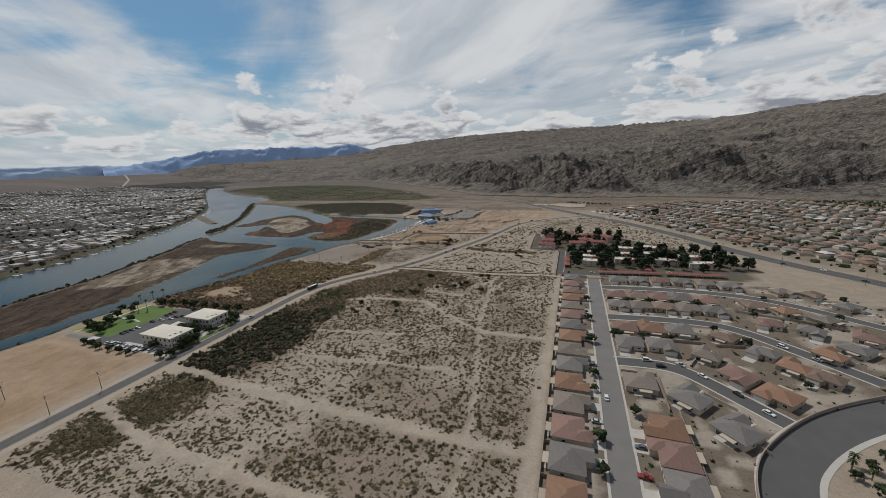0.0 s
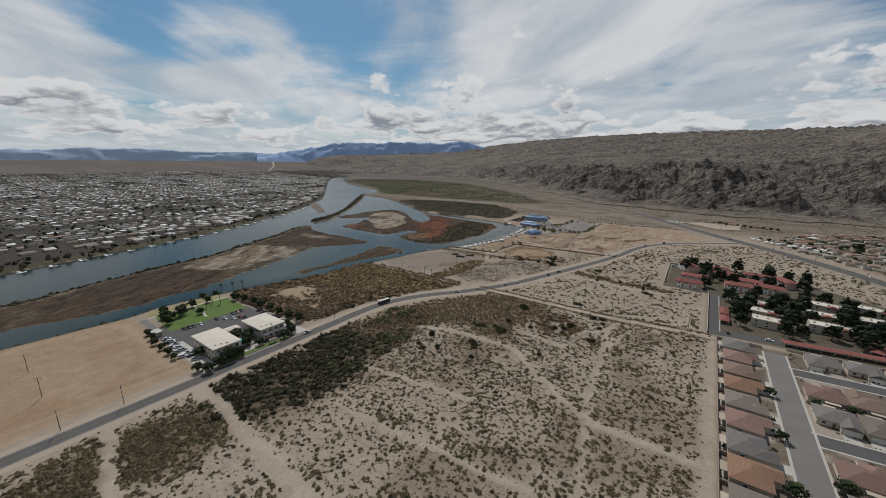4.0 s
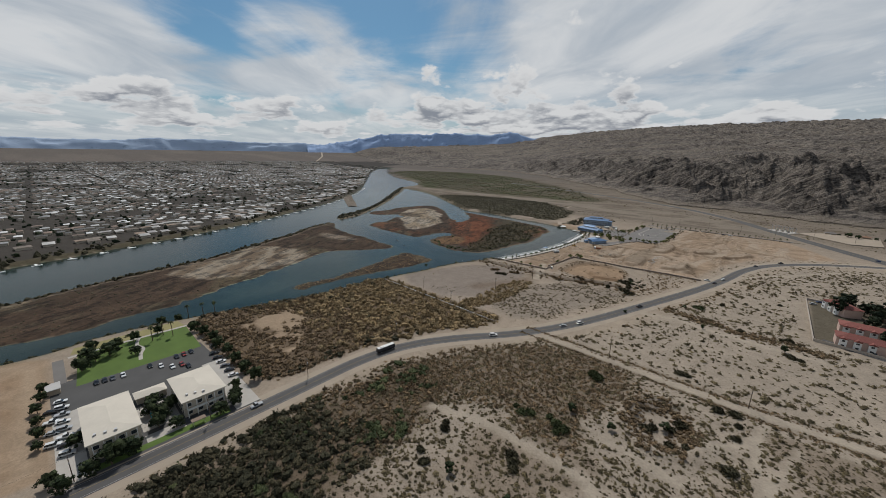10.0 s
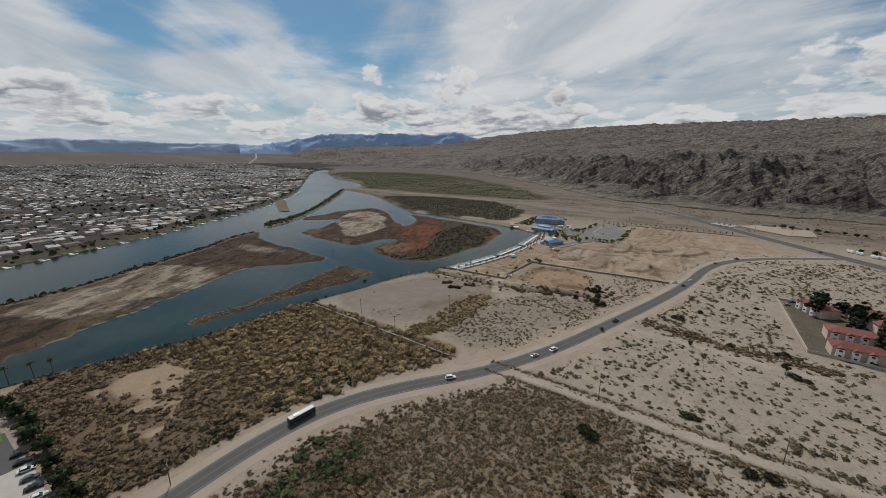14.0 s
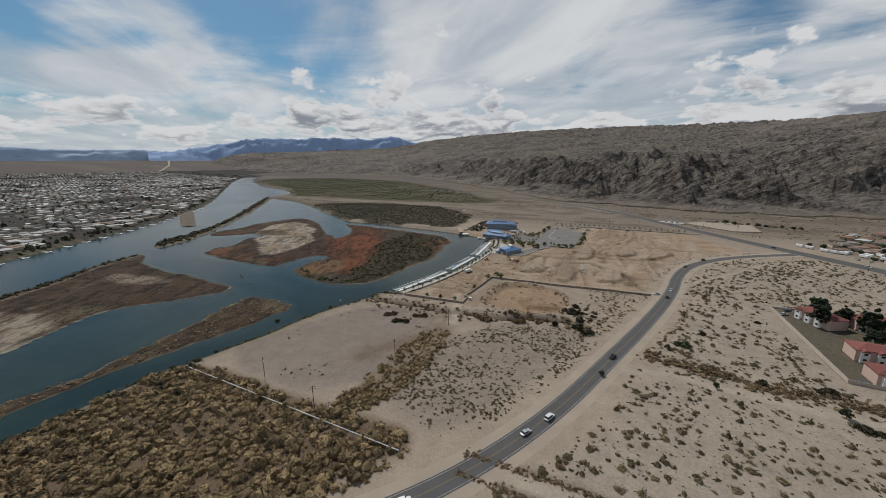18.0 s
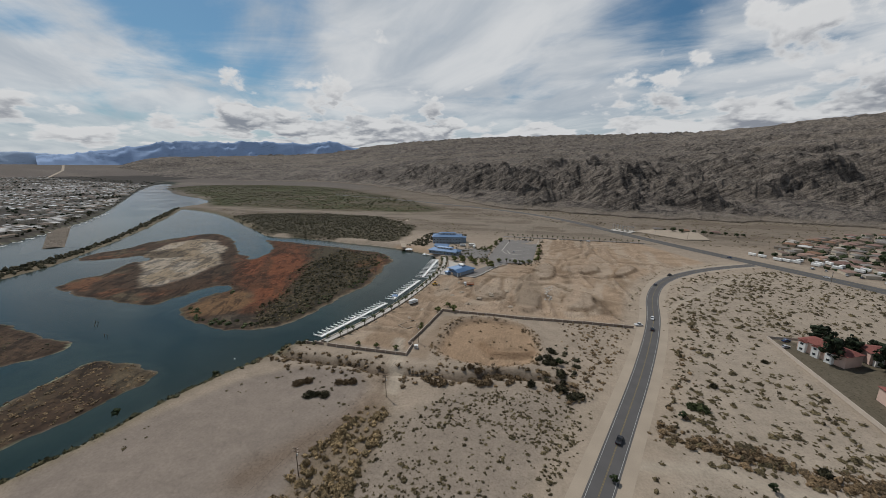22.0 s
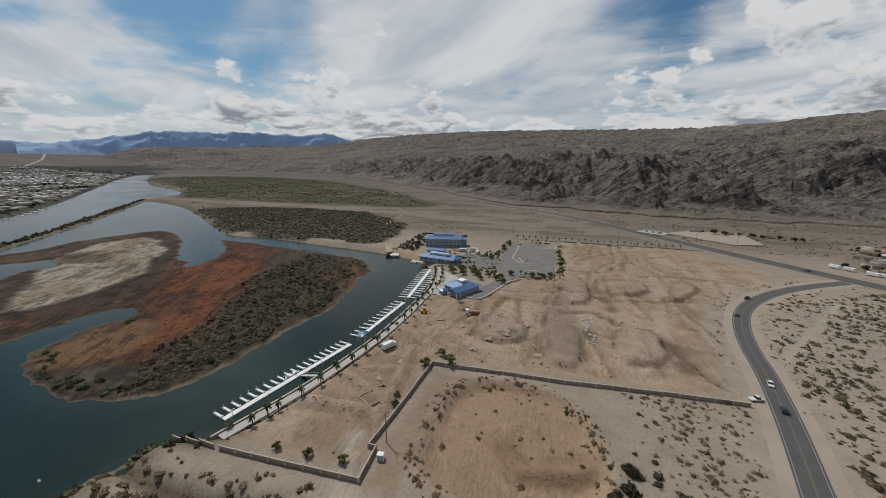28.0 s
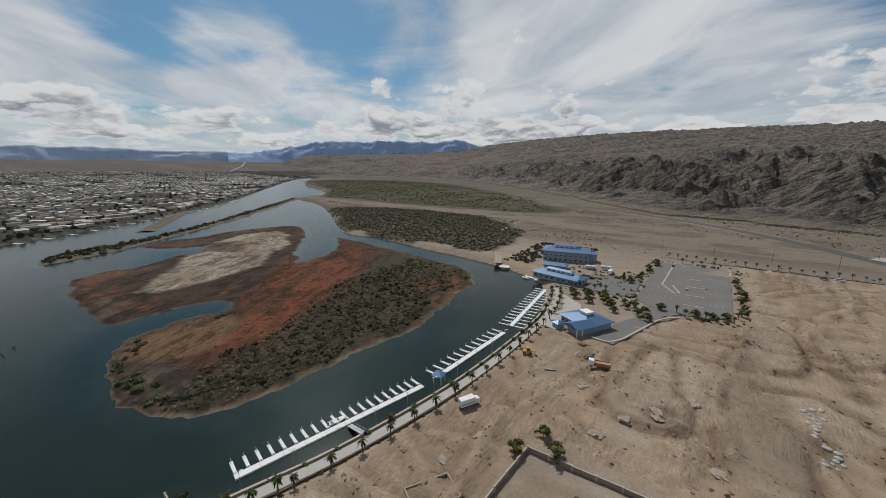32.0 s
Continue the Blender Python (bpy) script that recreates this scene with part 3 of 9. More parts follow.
isle_z = -4.15 + 0.75 * smooth(low_land, -1.5, 6) + 0.55 * smooth(low_land, 4, 30) * fbm(X / 30, Y / 30, 3, 11)
Z = np.where((low_land > -2) & (river > 0), np.maximum(isle_z, -4.5), Z)
Z = np.where((dike > 0) & (river > 0), -4.1 + 1.6 * smooth(dike, 0, 5), Z)
Z = Z + rise_of_plain(X, Y)
park, _ = line_distance(X, Y, PARKWAY)
high, _ = line_distance(X, Y, HIGHWAY)
built = smooth(np.minimum(park, high), 10, 22)
open_land = smooth(-river, 12, 30) * built * (X < -14)
Z = Z + open_land * ((fbm(X / 40, Y / 40, 3, 21) - 0.5) * 1.4 + (fbm(X / 5, Y / 5, 2, 22) - 0.5) * 0.35) * (Y > 0)

COURT = [(-366, 138), (-366, 208), (-232, 210), (-232, 138)]
flat = smooth(depth_in(X, Y, COURT), -6, 0)
Z = Z * (1 - flat) + np.minimum(Z, 0.0) * flat * (land < 9)
SITE = [(-291, 488), (-243, 487), (-241, 551), (-122, 558), (-98, 640), (-60, 700), (-20, 742), (-66, 835), (-186, 835), (-190, 695), (-230, 690), (-236, 660), (-240, 632), (-268, 632), (-274, 560)]
site = depth_in(X, Y, SITE)
# graded earth: windrows, ruts and shallow scrapes
rut = ridged(X / 26 + 0.6 * fbm(X / 60, Y / 60, 2, 31), Y / 70, 3, 33)
Z = Z + smooth(site, 2, 14) * ((rut - 0.45) * 1.3 + (fbm(X / 9, Y / 9, 3, 35) - 0.5) * 0.8 + (fbm(X / 3.6, Y / 3.6, 2, 36) - 0.5) * 0.35)
js, is_ = slice(np.searchsorted(gy, 484), np.searchsorted(gy, 842)), slice(np.searchsorted(gx, -300), np.searchsorted(gx, -40))
wheel = random.Random(17)
RUT = np.zeros(X.shape)
for k in range(110):
    sx, sy, a = wheel.uniform(-285, -70), wheel.uniform(492, 820), wheel.choice((0.1, 1.5, 1.3, -0.3, 1.9)) + wheel.uniform(-0.3, 0.3)
    line = [(sx, sy)]
    for _ in range(wheel.choice((2, 3, 4, 7))):
        a += wheel.uniform(-0.2, 0.2)
        line.append((line[-1][0] + 13 * math.cos(a), line[-1][1] + 13 * math.sin(a)))
    d, _ = line_distance(X[js, is_], Y[js, is_], rounded(line, 1))
    deep, wide = wheel.choice((-1, 1, 1)) * wheel.uniform(0.45, 1.15), wheel.uniform(1.1, 2.1)
    RUT[js, is_] += deep * np.exp(-((d / wide) ** 2)) - 0.5 * deep * np.exp(-(((d - 2.2 * wide) / wide) ** 2))
RUT = RUT * smooth(site, 2, 8)
Z = Z + RUT
SCRAPE = rounded([(-222, 489), (-230, 496), (-230, 519), (-224, 541), (-204, 545), (-188, 540), (-178, 524), (-175, 502), (-184, 489), (-204, 484)], 1, True)
scrape = depth_in(X, Y, SCRAPE) + near * 0.6
Z = Z - 1.7 * smooth(scrape, -1, 4) + 1.0 * np.exp(-((scrape + 2) / 3.2) ** 2) * (X > -237)
cut, _ = line_distance(X + near * 0.4, Y + near * 0.4, [(-207, 512), (-203, 508), (-199, 503), (-186, 505), (-181, 509)])
Z = Z + 1.5 * np.exp(-((cut / 2.2) ** 2)) - 0.8 * np.exp(-(((cut - 4) / 2.0) ** 2))
WASH = rounded([(-312, 470), (-299, 468), (-278, 467), (-264, 471), (-248, 467), (-234, 470), (-219, 473), (-211, 472), (-203, 476), (-196, 481), (-184, 482), (-170, 485), (-160, 478)], 1)
wash, _ = line_distance(X + near * 0.7, Y + near * 0.7, WASH)
Z = Z - 2.3 * np.exp(-((wash / 2.6) ** 4)) + 0.7 * np.exp(-(((wash - 7.5) / 2.6) ** 2))
# cut platforms and a shallow channel on the graded site
BENCHES = [[(-190, 683), (-187, 639), (-168, 645), (-169, 699)], [(-196, 606), (-198, 566), (-179, 563), (-178, 605)], [(-114, 693), (-122, 655), (-92, 696), (-99, 714)], [(-160, 614), (-165, 573), (-142, 577), (-139, 613)], [(-232, 612), (-232, 578), (-204, 576), (-206, 608)], [(-165, 690), (-163, 660), (-130, 672), (-128, 700)]]
bench = np.maximum.reduce([depth_in(X, Y, rounded(b, 1, True)) for b in BENCHES]) + near * 0.4
Z = Z + 2.0 * smooth(bench, -0.9, 1.3)
CHANNEL = rounded([(-186, 628), (-170, 631), (-159, 618), (-145, 612), (-137, 602), (-133, 583), (-124, 566)], 1)
channel, _ = line_distance(X + near * 0.8, Y + near * 0.8, CHANNEL)
Z = Z - 1.1 * np.exp(-((channel / 2.0) ** 2)) * (site > 1)
PIT = rounded([(-116, 318), (-110, 338), (-92, 338), (-84, 320), (-90, 302), (-108, 302)], 2, True)
pit = depth_in(X, Y, PIT) + near * 0.5
Z = Z - 1.8 * smooth(pit, 0, 9) + 1.3 * np.exp(-((pit + 1) / 3.0) ** 2)
Z = np.where((park < 12) | (high < 16), np.minimum(np.maximum(Z, -0.02), 0.0) + rise_of_plain(X, Y), Z)

# colour of the soil, zone by zone
C = np.empty(X.shape + (3,))
C[:] = (0.375, 0.315, 0.250)
TUFT = np.full(X.shape, 0.35)


def tint(mask, colour, strength=1.0, tuft=None):
    m = np.clip(mask * strength, 0, 1)[..., None]
    C[:] = C * (1 - m) + np.array(colour) * m
    if tuft is not None:
        TUFT[:] = TUFT * (1 - m[..., 0]) + tuft * m[..., 0]


R = np.hypot(X - HEART[0], Y - HEART[1])
spots = fbm(X / 45, Y / 45, 4, 41)
tint(smooth(Y, 780, 900) * (X > -1200), (0.222, 0.188, 0.152), 0.9, 0.9)
# brown of the far plain, greyed slightly by painted distance haze
tint(smooth(R, 900, 2200), (0.142, 0.124, 0.112), 0.95, 0.6)
tint(smooth(fbm(X / 420, Y / 160, 4, 47), 0.5, 0.7) * smooth(R, 1500, 2600), (0.205, 0.178, 0.155), 0.6)
west = smooth(-line_distance(X, Y, WEST_BANK)[0], -1e6, 1) * ((X < np.interp(Y, [p[1] for p in WEST_BANK], [p[0] for p in WEST_BANK])) * 1.0)
tint(west * (R < 3300), (0.055, 0.050, 0.045), 0.95, 0.9)
FIELD = [(-232, 60), (-232, 250), (-205, 300), (-150, 400), (-110, 520), (-98, 610), (-55, 690), (30, 735), (66, 700), (140, 560), (165, 480), (150, 470), (62, 552), (-52, 566), (-54, 468), (-16, 464), (-16, 366), (-8, 360), (-8, 60)]
field = depth_in(X, Y, FIELD)
tint(smooth(field, -8, 8), (0.395, 0.340, 0.275), 0.9, 0.45)
tint(smooth(field, -2, 10) * smooth(spots, 0.46, 0.62) * (Y < 345), (0.285, 0.232, 0.180), 0.85, 0.8)
BRUSH = rounded([(-218, 134), (-222, 175), (-220, 225), (-217, 270), (-204, 290), (-184, 268), (-180, 240), (-173, 215), (-173, 168), (-180, 138)], 2, True)
brush = depth_in(X, Y, BRUSH) + wob
tint(smooth(brush, -7, 6), (0.150, 0.115, 0.080), 0.9, 1.0)
NORTH_BRUSH = rounded([(-218, 268), (-214, 291), (-184, 335), (-158, 355), (-133, 354), (-114, 344), (-116, 323), (-126, 302), (-123, 284), (-136, 276), (-153, 285), (-175, 274), (-190, 262)], 2, True)
north_brush = depth_in(X, Y, NORTH_BRUSH) + wob
tint(smooth(north_brush, -8, 8), (0.205, 0.162, 0.118), 0.8, 1.0)
SOUTH_BRUSH = rounded([(-222, 62), (-216, 118), (-196, 130), (-172, 122), (-176, 96), (-200, 70)], 2, True)
south_brush = depth_in(X, Y, SOUTH_BRUSH) + wob
tint(smooth(south_brush, -6, 8), (0.215, 0.165, 0.115), 0.85, 0.9)
MARSH = rounded([(-370, 210), (-352, 262), (-342, 300), (-340, 352), (-325, 362), (-250, 358), (-200, 366), (-222, 306), (-246, 262), (-247, 212), (-300, 207)], 2, True)
marsh = depth_in(X, Y, MARSH) + wob * 0.4
tint(smooth(marsh, -3, 4), (0.175, 0.128, 0.086), 0.95, 1.0)
CLEARING = rounded([(-322, 230), (-333, 248), (-330, 266), (-300, 268), (-288, 250), (-270, 240), (-284, 228), (-300, 238)], 2, True)
clearing = depth_in(X, Y, CLEARING) + wob * 1.2 + (fbm(X / 8, Y / 8, 3, 9) - 0.5) * 22
tint(smooth(clearing, -1, 2), (0.385, 0.295, 0.208), 0.95, 0.3)
BARE = rounded([(-333, 364), (-322, 409), (-302, 455), (-258, 468), (-242, 447), (-246, 360)], 1, True)
bare = depth_in(X, Y, BARE)
tint(smooth(bare, -2, 3), (0.278, 0.238, 0.204), 0.95, 0.15)
GREY = [(-232, 372), (-226, 440), (-210, 462), (-150, 480), (-158, 440), (-180, 385), (-200, 366)]
tint(smooth(depth_in(X, Y, GREY), -6, 6), (0.300, 0.256, 0.212), 0.8, 0.6)
TAMARISK = rounded([(-249, 356), (-230, 366), (-228, 420), (-232, 448), (-246, 440), (-247, 384)], 2, True)
tamarisk = depth_in(X, Y, TAMARISK) + wob * 0.5
tint(smooth(tamarisk, -3, 3), (0.225, 0.178, 0.125), 0.75, 0.9)
tint(smooth(site, -1, 4), (0.400, 0.300, 0.212), 0.95, 0.05)
tint(smooth(site, 0, 8) * smooth(fbm(X / 30, Y / 14, 4, 51), 0.5, 0.66), (0.315, 0.232, 0.160), 0.75, 0.1)
tint(smooth(site, 0, 8) * smooth(fbm(X / 14 + 9, Y / 55, 3, 53), 0.54, 0.66), (0.440, 0.362, 0.278), 0.8)
# relief put into the colour: ruts darker by depth, ridges paler by height
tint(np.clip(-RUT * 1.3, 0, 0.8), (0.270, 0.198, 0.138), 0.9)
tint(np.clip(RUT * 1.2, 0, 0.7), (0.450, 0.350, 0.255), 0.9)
tint(smooth(bench, 0, 3) * smooth(site, 0, 4), (0.375, 0.305, 0.235), 0.65, 0.15)
# platform edges: their shadow painted into the soil, with some weeds
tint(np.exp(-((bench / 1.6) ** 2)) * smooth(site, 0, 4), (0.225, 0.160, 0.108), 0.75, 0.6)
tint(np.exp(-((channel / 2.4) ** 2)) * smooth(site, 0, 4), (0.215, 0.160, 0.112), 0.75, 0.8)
for px, py, pr in ((-160, 652, 7), (-157, 638, 7), (-136, 594, 8), (-137, 580, 7), (-173, 601, 5), (-212, 586, 6), (-222, 640, 6)):
    tint(np.exp(-((np.hypot((X - px) * 1.5, Y - py) + near * 1.5) / pr) ** 4), (0.165, 0.120, 0.082), 0.75, 0.9)
STRIP = rounded([(-198, 560), (-176, 562), (-178, 640), (-190, 668), (-202, 640)], 2, True)
tint(smooth(depth_in(X, Y, STRIP) + near * 0.5, -1, 3), (0.300, 0.240, 0.180), 0.8, 0.2)
tint(np.exp(-((line_distance(X + near * 0.4, Y, rounded([(-288, 552), (-240, 560), (-170, 566), (-150, 600), (-152, 680), (-120, 740), (-110, 820)], 3))[0] / 4.5) ** 4)), (0.415, 0.320, 0.235), 0.8, 0.0)
tint(smooth(scrape, -4, 3), (0.385, 0.268, 0.172), 0.85, 0.35)
tint(np.exp(-(((cut - 1.5) / 2.4) ** 2)), (0.290, 0.190, 0.118), 0.7, 0.2)
tint(smooth(depth_in(X, Y, [(-240, 484), (-241, 500), (-238, 541), (-224, 543), (-231, 519), (-231, 483)]) + near * 0.5, -2, 2), (0.300, 0.232, 0.170), 0.85, 0.2)
# shadow of the cut banks painted dark along the wash bed
tint(np.exp(-((wash / 2.8) ** 4)), (0.120, 0.090, 0.064), 0.85, 1.0)
tint(np.exp(-((line_distance(X + near, Y, [(-262, 398), (-246, 430), (-239, 452), (-246, 466)])[0] / 6.0) ** 2)), (0.205, 0.152, 0.110), 0.7, 0.7)
SANDLOT = [(-362, 40), (-372, 122), (-358, 143), (-250, 141), (-246, 40)]
sandlot = depth_in(X, Y, SANDLOT)
tint(smooth(sandlot, -2, 2), (0.375, 0.278, 0.190), 0.95, 0.05)
tint(smooth(sandlot, 4, 14) * smooth(fbm(X / 24, Y / 24, 3, 61), 0.55, 0.7), (0.325, 0.225, 0.145), 0.7)
tint(np.exp(-(((sandlot - 7) / 3.0) ** 2)) * (X < -255), (0.48, 0.38, 0.275), 0.5)
shoulder = np.exp(-(((park - 9.5) / 4.0) ** 2)) + np.exp(-(((park - 15) / 4.5) ** 2)) * ((X > -232) | (Y > 290)) * 0.8
tint(np.clip(shoulder, 0, 1), (0.400, 0.335, 0.262), 0.9, 0.05)
tint(np.exp(-((high / 15.0) ** 4)), (0.340, 0.285, 0.225), 0.85, 0.1)
TRACKS = [([(-232, 133), (-205, 136), (-171, 131), (-103, 128), (-46, 126), (-12, 126)], 4.2), ([(-57, 340), (-65, 300), (-62, 262), (-56, 223), (-47, 182), (-40, 140), (-36, 95), (-34, 60)], 1.7), ([(-180, 260), (-157, 269), (-132, 269), (-113, 269), (-99, 258), (-57, 227), (-12, 226)], 2.8), ([(-125, 297), (-114, 294), (-100, 292), (-86, 291)], 2.2), ([(-70, 342), (-66, 303)], 1.5), ([(-150, 437), (-138, 440), (-114, 445), (-102, 440), (-76, 438), (-46, 438)], 2.6), ([(-232, 100), (-180, 88), (-100, 84), (-20, 80)], 3.6), (DITCH_TRACK, 3.4), ([(-11, 358), (-11.5, 230), (-12, 90)], 2.6), ([(-110, 208), (-150, 204), (-174, 200)], 2.0), ([(-60, 176), (-110, 172), (-160, 168)], 1.8), ([(-100, 300), (-72, 330), (-66, 352)], 1.6), ([(-236, 455), (-252, 500)], 3.5), ([(-120, 560), (-90, 600), (-20, 690)], 2.0)]
for line, half in TRACKS:
    d, _ = line_distance(X + near * 0.35, Y + near * 0.35, line)
    tint(np.exp(-((d / half) ** 4)), (0.440, 0.385, 0.310), 0.9, 0.0)
tint(np.exp(-(((line_distance(X, Y, DITCH_TRACK)[0] - 4.6) / 1.2) ** 2)), (0.15, 0.115, 0.08), 0.6, 1.0)
# the delta, beyond the marina
VEG_1 = rounded([(-712, 850), (-790, 905), (-730, 960), (-610, 990), (-500, 976), (-405, 915), (-360, 815), (-368, 748), (-420, 750), (-515, 764), (-575, 764), (-612, 786)], 1, True)
VEG_2 = rounded([(-1950, 1690), (-1700, 1950), (-1150, 1830), (-760, 1520), (-520, 1280), (-400, 1110), (-470, 1050), (-720, 1030), (-980, 1036), (-1080, 1110), (-1200, 1230), (-1420, 1330)], 1, True)
veg1, veg2 = depth_in(X, Y, VEG_1) + wob * 1.5 + notch, depth_in(X, Y, VEG_2) + wob * 2
tint(smooth(veg1, -4, 5), (0.092, 0.080, 0.052), 0.95, 1.0)
tint(smooth(veg2, -20, 20), (0.090, 0.082, 0.050), 0.95, 1.0)
tint(smooth(veg2, -12, 12) * smooth(fbm(X / 130, Y / 70, 4, 43), 0.42, 0.6), (0.072, 0.082, 0.034), 0.9, 1.0)
WASHLAND = rounded([(-1000, 1004), (-720, 984), (-480, 980), (-330, 940), (-240, 850), (-120, 845), (-60, 900), (-160, 1000), (-380, 1060), (-600, 1032), (-980, 1034)], 1, True)
tint(smooth(depth_in(X, Y, WASHLAND) + wob, -8, 8), (0.270, 0.232, 0.188), 0.85, 0.4)
tint(smooth(Y, 820, 900) * smooth(fbm(X / 60, Y / 22, 4, 57), 0.5, 0.64) * (veg1 < 0) * (X > -1000), (0.170, 0.138, 0.105), 0.75, 0.9)
# the islands
wet = (river > -2)
streak = fbm((X * 0.8 + Y * 0.6) / 12, (Y * 0.8 - X * 0.6) / 42, 4, 75)
tint(smooth(low_land, -1, 2) * wet, (0.088, 0.061, 0.043), 1.0, 1.0)
tint(smooth(low_land, -1, 2) * wet * smooth(spots, 0.45, 0.6), (0.118, 0.098, 0.066), 0.8, 0.9)
tint(smooth(isle, 1, 5) * wet * smooth(fbm(X / 16, Y / 22, 4, 77), 0.50, 0.58), (0.170, 0.080, 0.044), 0.75, 0.8)
tint(smooth(low_land, 1, 5) * wet * smooth(streak, 0.49, 0.57), (0.060, 0.042, 0.030), 0.85, 0.6)
RED = rounded([(-437, 572), (-481, 612), (-500, 650), (-518, 692), (-540, 722), (-473, 716), (-430, 690), (-420, 656), (-408, 627), (-391, 584), (-377, 555), (-369, 535), (-366, 516), (-373, 510), (-382, 526), (-397, 546), (-405, 556)], 1, True)
red = depth_in(X, Y, RED) + wob * 0.9 + notch
tint(smooth(red, -5, 5) * smooth(isle, 1, 4), (0.180, 0.068, 0.035), 0.9, 0.6)
tint(smooth(red, -2, 4) * smooth(isle, 1, 4) * smooth(streak, 0.48, 0.56), (0.085, 0.046, 0.028), 0.8, 0.3)
GOLD = rounded([(-405, 498), (-424, 504), (-423, 521), (-421, 541), (-408, 551), (-390, 535), (-385, 519), (-393, 508)], 1, True)
tint(smooth(depth_in(X, Y, GOLD) + wob + notch, -3, 5) * smooth(isle, 1, 4), (0.205, 0.125, 0.068), 0.8, 0.9)
OLIVE = rounded([(-463, 713), (-374, 695), (-345, 676), (-336, 631), (-332, 592), (-335, 568), (-334, 546), (-334, 522), (-334, 505), (-348, 495), (-356, 512), (-358, 528), (-371, 555), (-386, 590), (-413, 648)], 1, True)
tint(smooth(depth_in(X, Y, OLIVE) + wob * 1.5 + notch * 2, -5, 5) * smooth(isle, 1, 4), (0.070, 0.062, 0.043), 0.95, 1.0)
PALE = rounded([(-505, 531), (-531, 549), (-581, 585), (-637, 627), (-655, 690), (-636, 724), (-575, 687), (-531, 640), (-496, 601), (-489, 569), (-488, 544)], 1, True)
pale = depth_in(X, Y, PALE) + wob * 1.3 + notch * 1.2
tint(smooth(-pale, -4, 3) * smooth(pale, -20, -5) * smooth(isle, 1, 4) * smooth(-red, -2, 4), (0.062, 0.044, 0.032), 0.8, 0.4)
tint(smooth(pale, -3, 5) * smooth(isle, 0, 4), (0.370, 0.330, 0.270), 0.95, 0.05)
tint(smooth(pale, 0, 7) * smooth(fbm(X / 38, Y / 60, 4, 71), 0.47, 0.55), (0.150, 0.120, 0.085), 0.45, 0.4)
DARK_PAN = [(-640, 622), (-615, 660), (-566, 634), (-588, 612)]
tint(smooth(depth_in(X, Y, DARK_PAN) + wob + notch, -4, 4) * smooth(isle, 0, 4), (0.085, 0.066, 0.045), 0.85, 0.5)
MUD = [(-392, 494), (-381, 510), (-362, 514), (-350, 498), (-359, 489)]
tint(smooth(depth_in(X, Y, MUD) + notch, -4, 4) * smooth(isle, 0, 4), (0.105, 0.088, 0.068), 0.8, 0.8)
EMBER = [(-376, 651), (-360, 690), (-342, 679), (-356, 634)]
tint(smooth(depth_in(X, Y, EMBER) + wob + notch * 2, -4, 4) * smooth(isle, 0, 4), (0.165, 0.082, 0.042), 0.7, 0.6)
tint(smooth(pale, 0, 7) * smooth(streak, 0.47, 0.56), (0.240, 0.190, 0.130), 0.7, 0.2)
PALE_2 = rounded([(-500, 205), (-524, 260), (-545, 320), (-520, 352), (-478, 352), (-458, 330), (-444, 292), (-448, 262), (-462, 232)], 2, True)
pale2 = depth_in(X, Y, PALE_2) + wob * 2.4 + notch * 2
tint(smooth(pale2, -2, 6), (0.300, 0.262, 0.208), 0.95, 0.1)
tint(smooth(pale2, -2, 6) * smooth(streak, 0.46, 0.55), (0.150, 0.112, 0.078), 0.85, 0.4)
tint(smooth(depth_in(X, Y, rounded([(-560, 440), (-575, 420), (-540, 405), (-490, 425), (-500, 440)], 2, True)) + wob * 1.3, -3, 5), (0.30, 0.25, 0.20), 0.7)
tint(np.exp(-(((low_land - 2.6) / 2.2) ** 2)) * wet * smooth(near, -1.2, 0.6), (0.052, 0.036, 0.027), 0.85, 0.4)
tint(np.exp(-(((low_land - 0.3) / 1.0) ** 2)) * wet * smooth(near, 0.2, 1.5), (0.120, 0.090, 0.062), 0.5, 0.0)
outer, _ = line_distance(X, Y, [(-490, 60), (-491, 104), (-507, 142), (-521, 197), (-533, 262), (-558, 318), (-590, 389), (-616, 425), (-638, 480)])
tint(np.exp(-(((outer - 9 + near * 0.3) / 1.6) ** 2)) * smooth(bar, 1, 3), (0.300, 0.255, 0.195), 0.7, 0.0)
tint(np.exp(-(((isle - 1.0) / 1.7) ** 2)) * (X > -350) * smooth(near, -1.5, 0.5), (0.270, 0.222, 0.160), 0.75, 0.0)
tint(smooth(dike, -1, 2), (0.170, 0.140, 0.095), 0.9, 1.0)
bank = np.exp(-(((river + 5) / 5.0) ** 2)) * (low_land < -3) * (dike < -3)
tint(bank * ((Y < 492) | (Y > 800)) * (X > -1000), (0.150, 0.130, 0.080), 0.8, 1.0)
BEACH = [(-300, 720), (-322, 742), (-360, 738), (-345, 722)]
tint(smooth(depth_in(X, Y, BEACH), -6, 2), (0.400, 0.305, 0.215), 0.9, 0.0)
tint((land < 0.3) * 1.0, (0.160, 0.165, 0.115), 0.95, 0.0)
tint(smooth(-land, 0.5, 9), (0.014, 0.028, 0.024), 1.0, 0.0)
SHALLOWS = rounded([(-428, 250), (-462, 355), (-470, 385), (-425, 420), (-470, 440), (-410, 462), (-392, 430), (-382, 350), (-392, 290), (-400, 240)], 2, True)
tint(smooth(depth_in(X, Y, SHALLOWS) + wob * 2, -14, 12) * (land < 0.3), (0.44, 0.48, 0.33), 0.85, 0.0)
NE_GROUND = [(86, 735), (40, 800), (110, 920), (260, 1000), (660, 1000), (680, 700), (460, 300), (340, 300), (262, 400), (205, 480), (165, 570)]
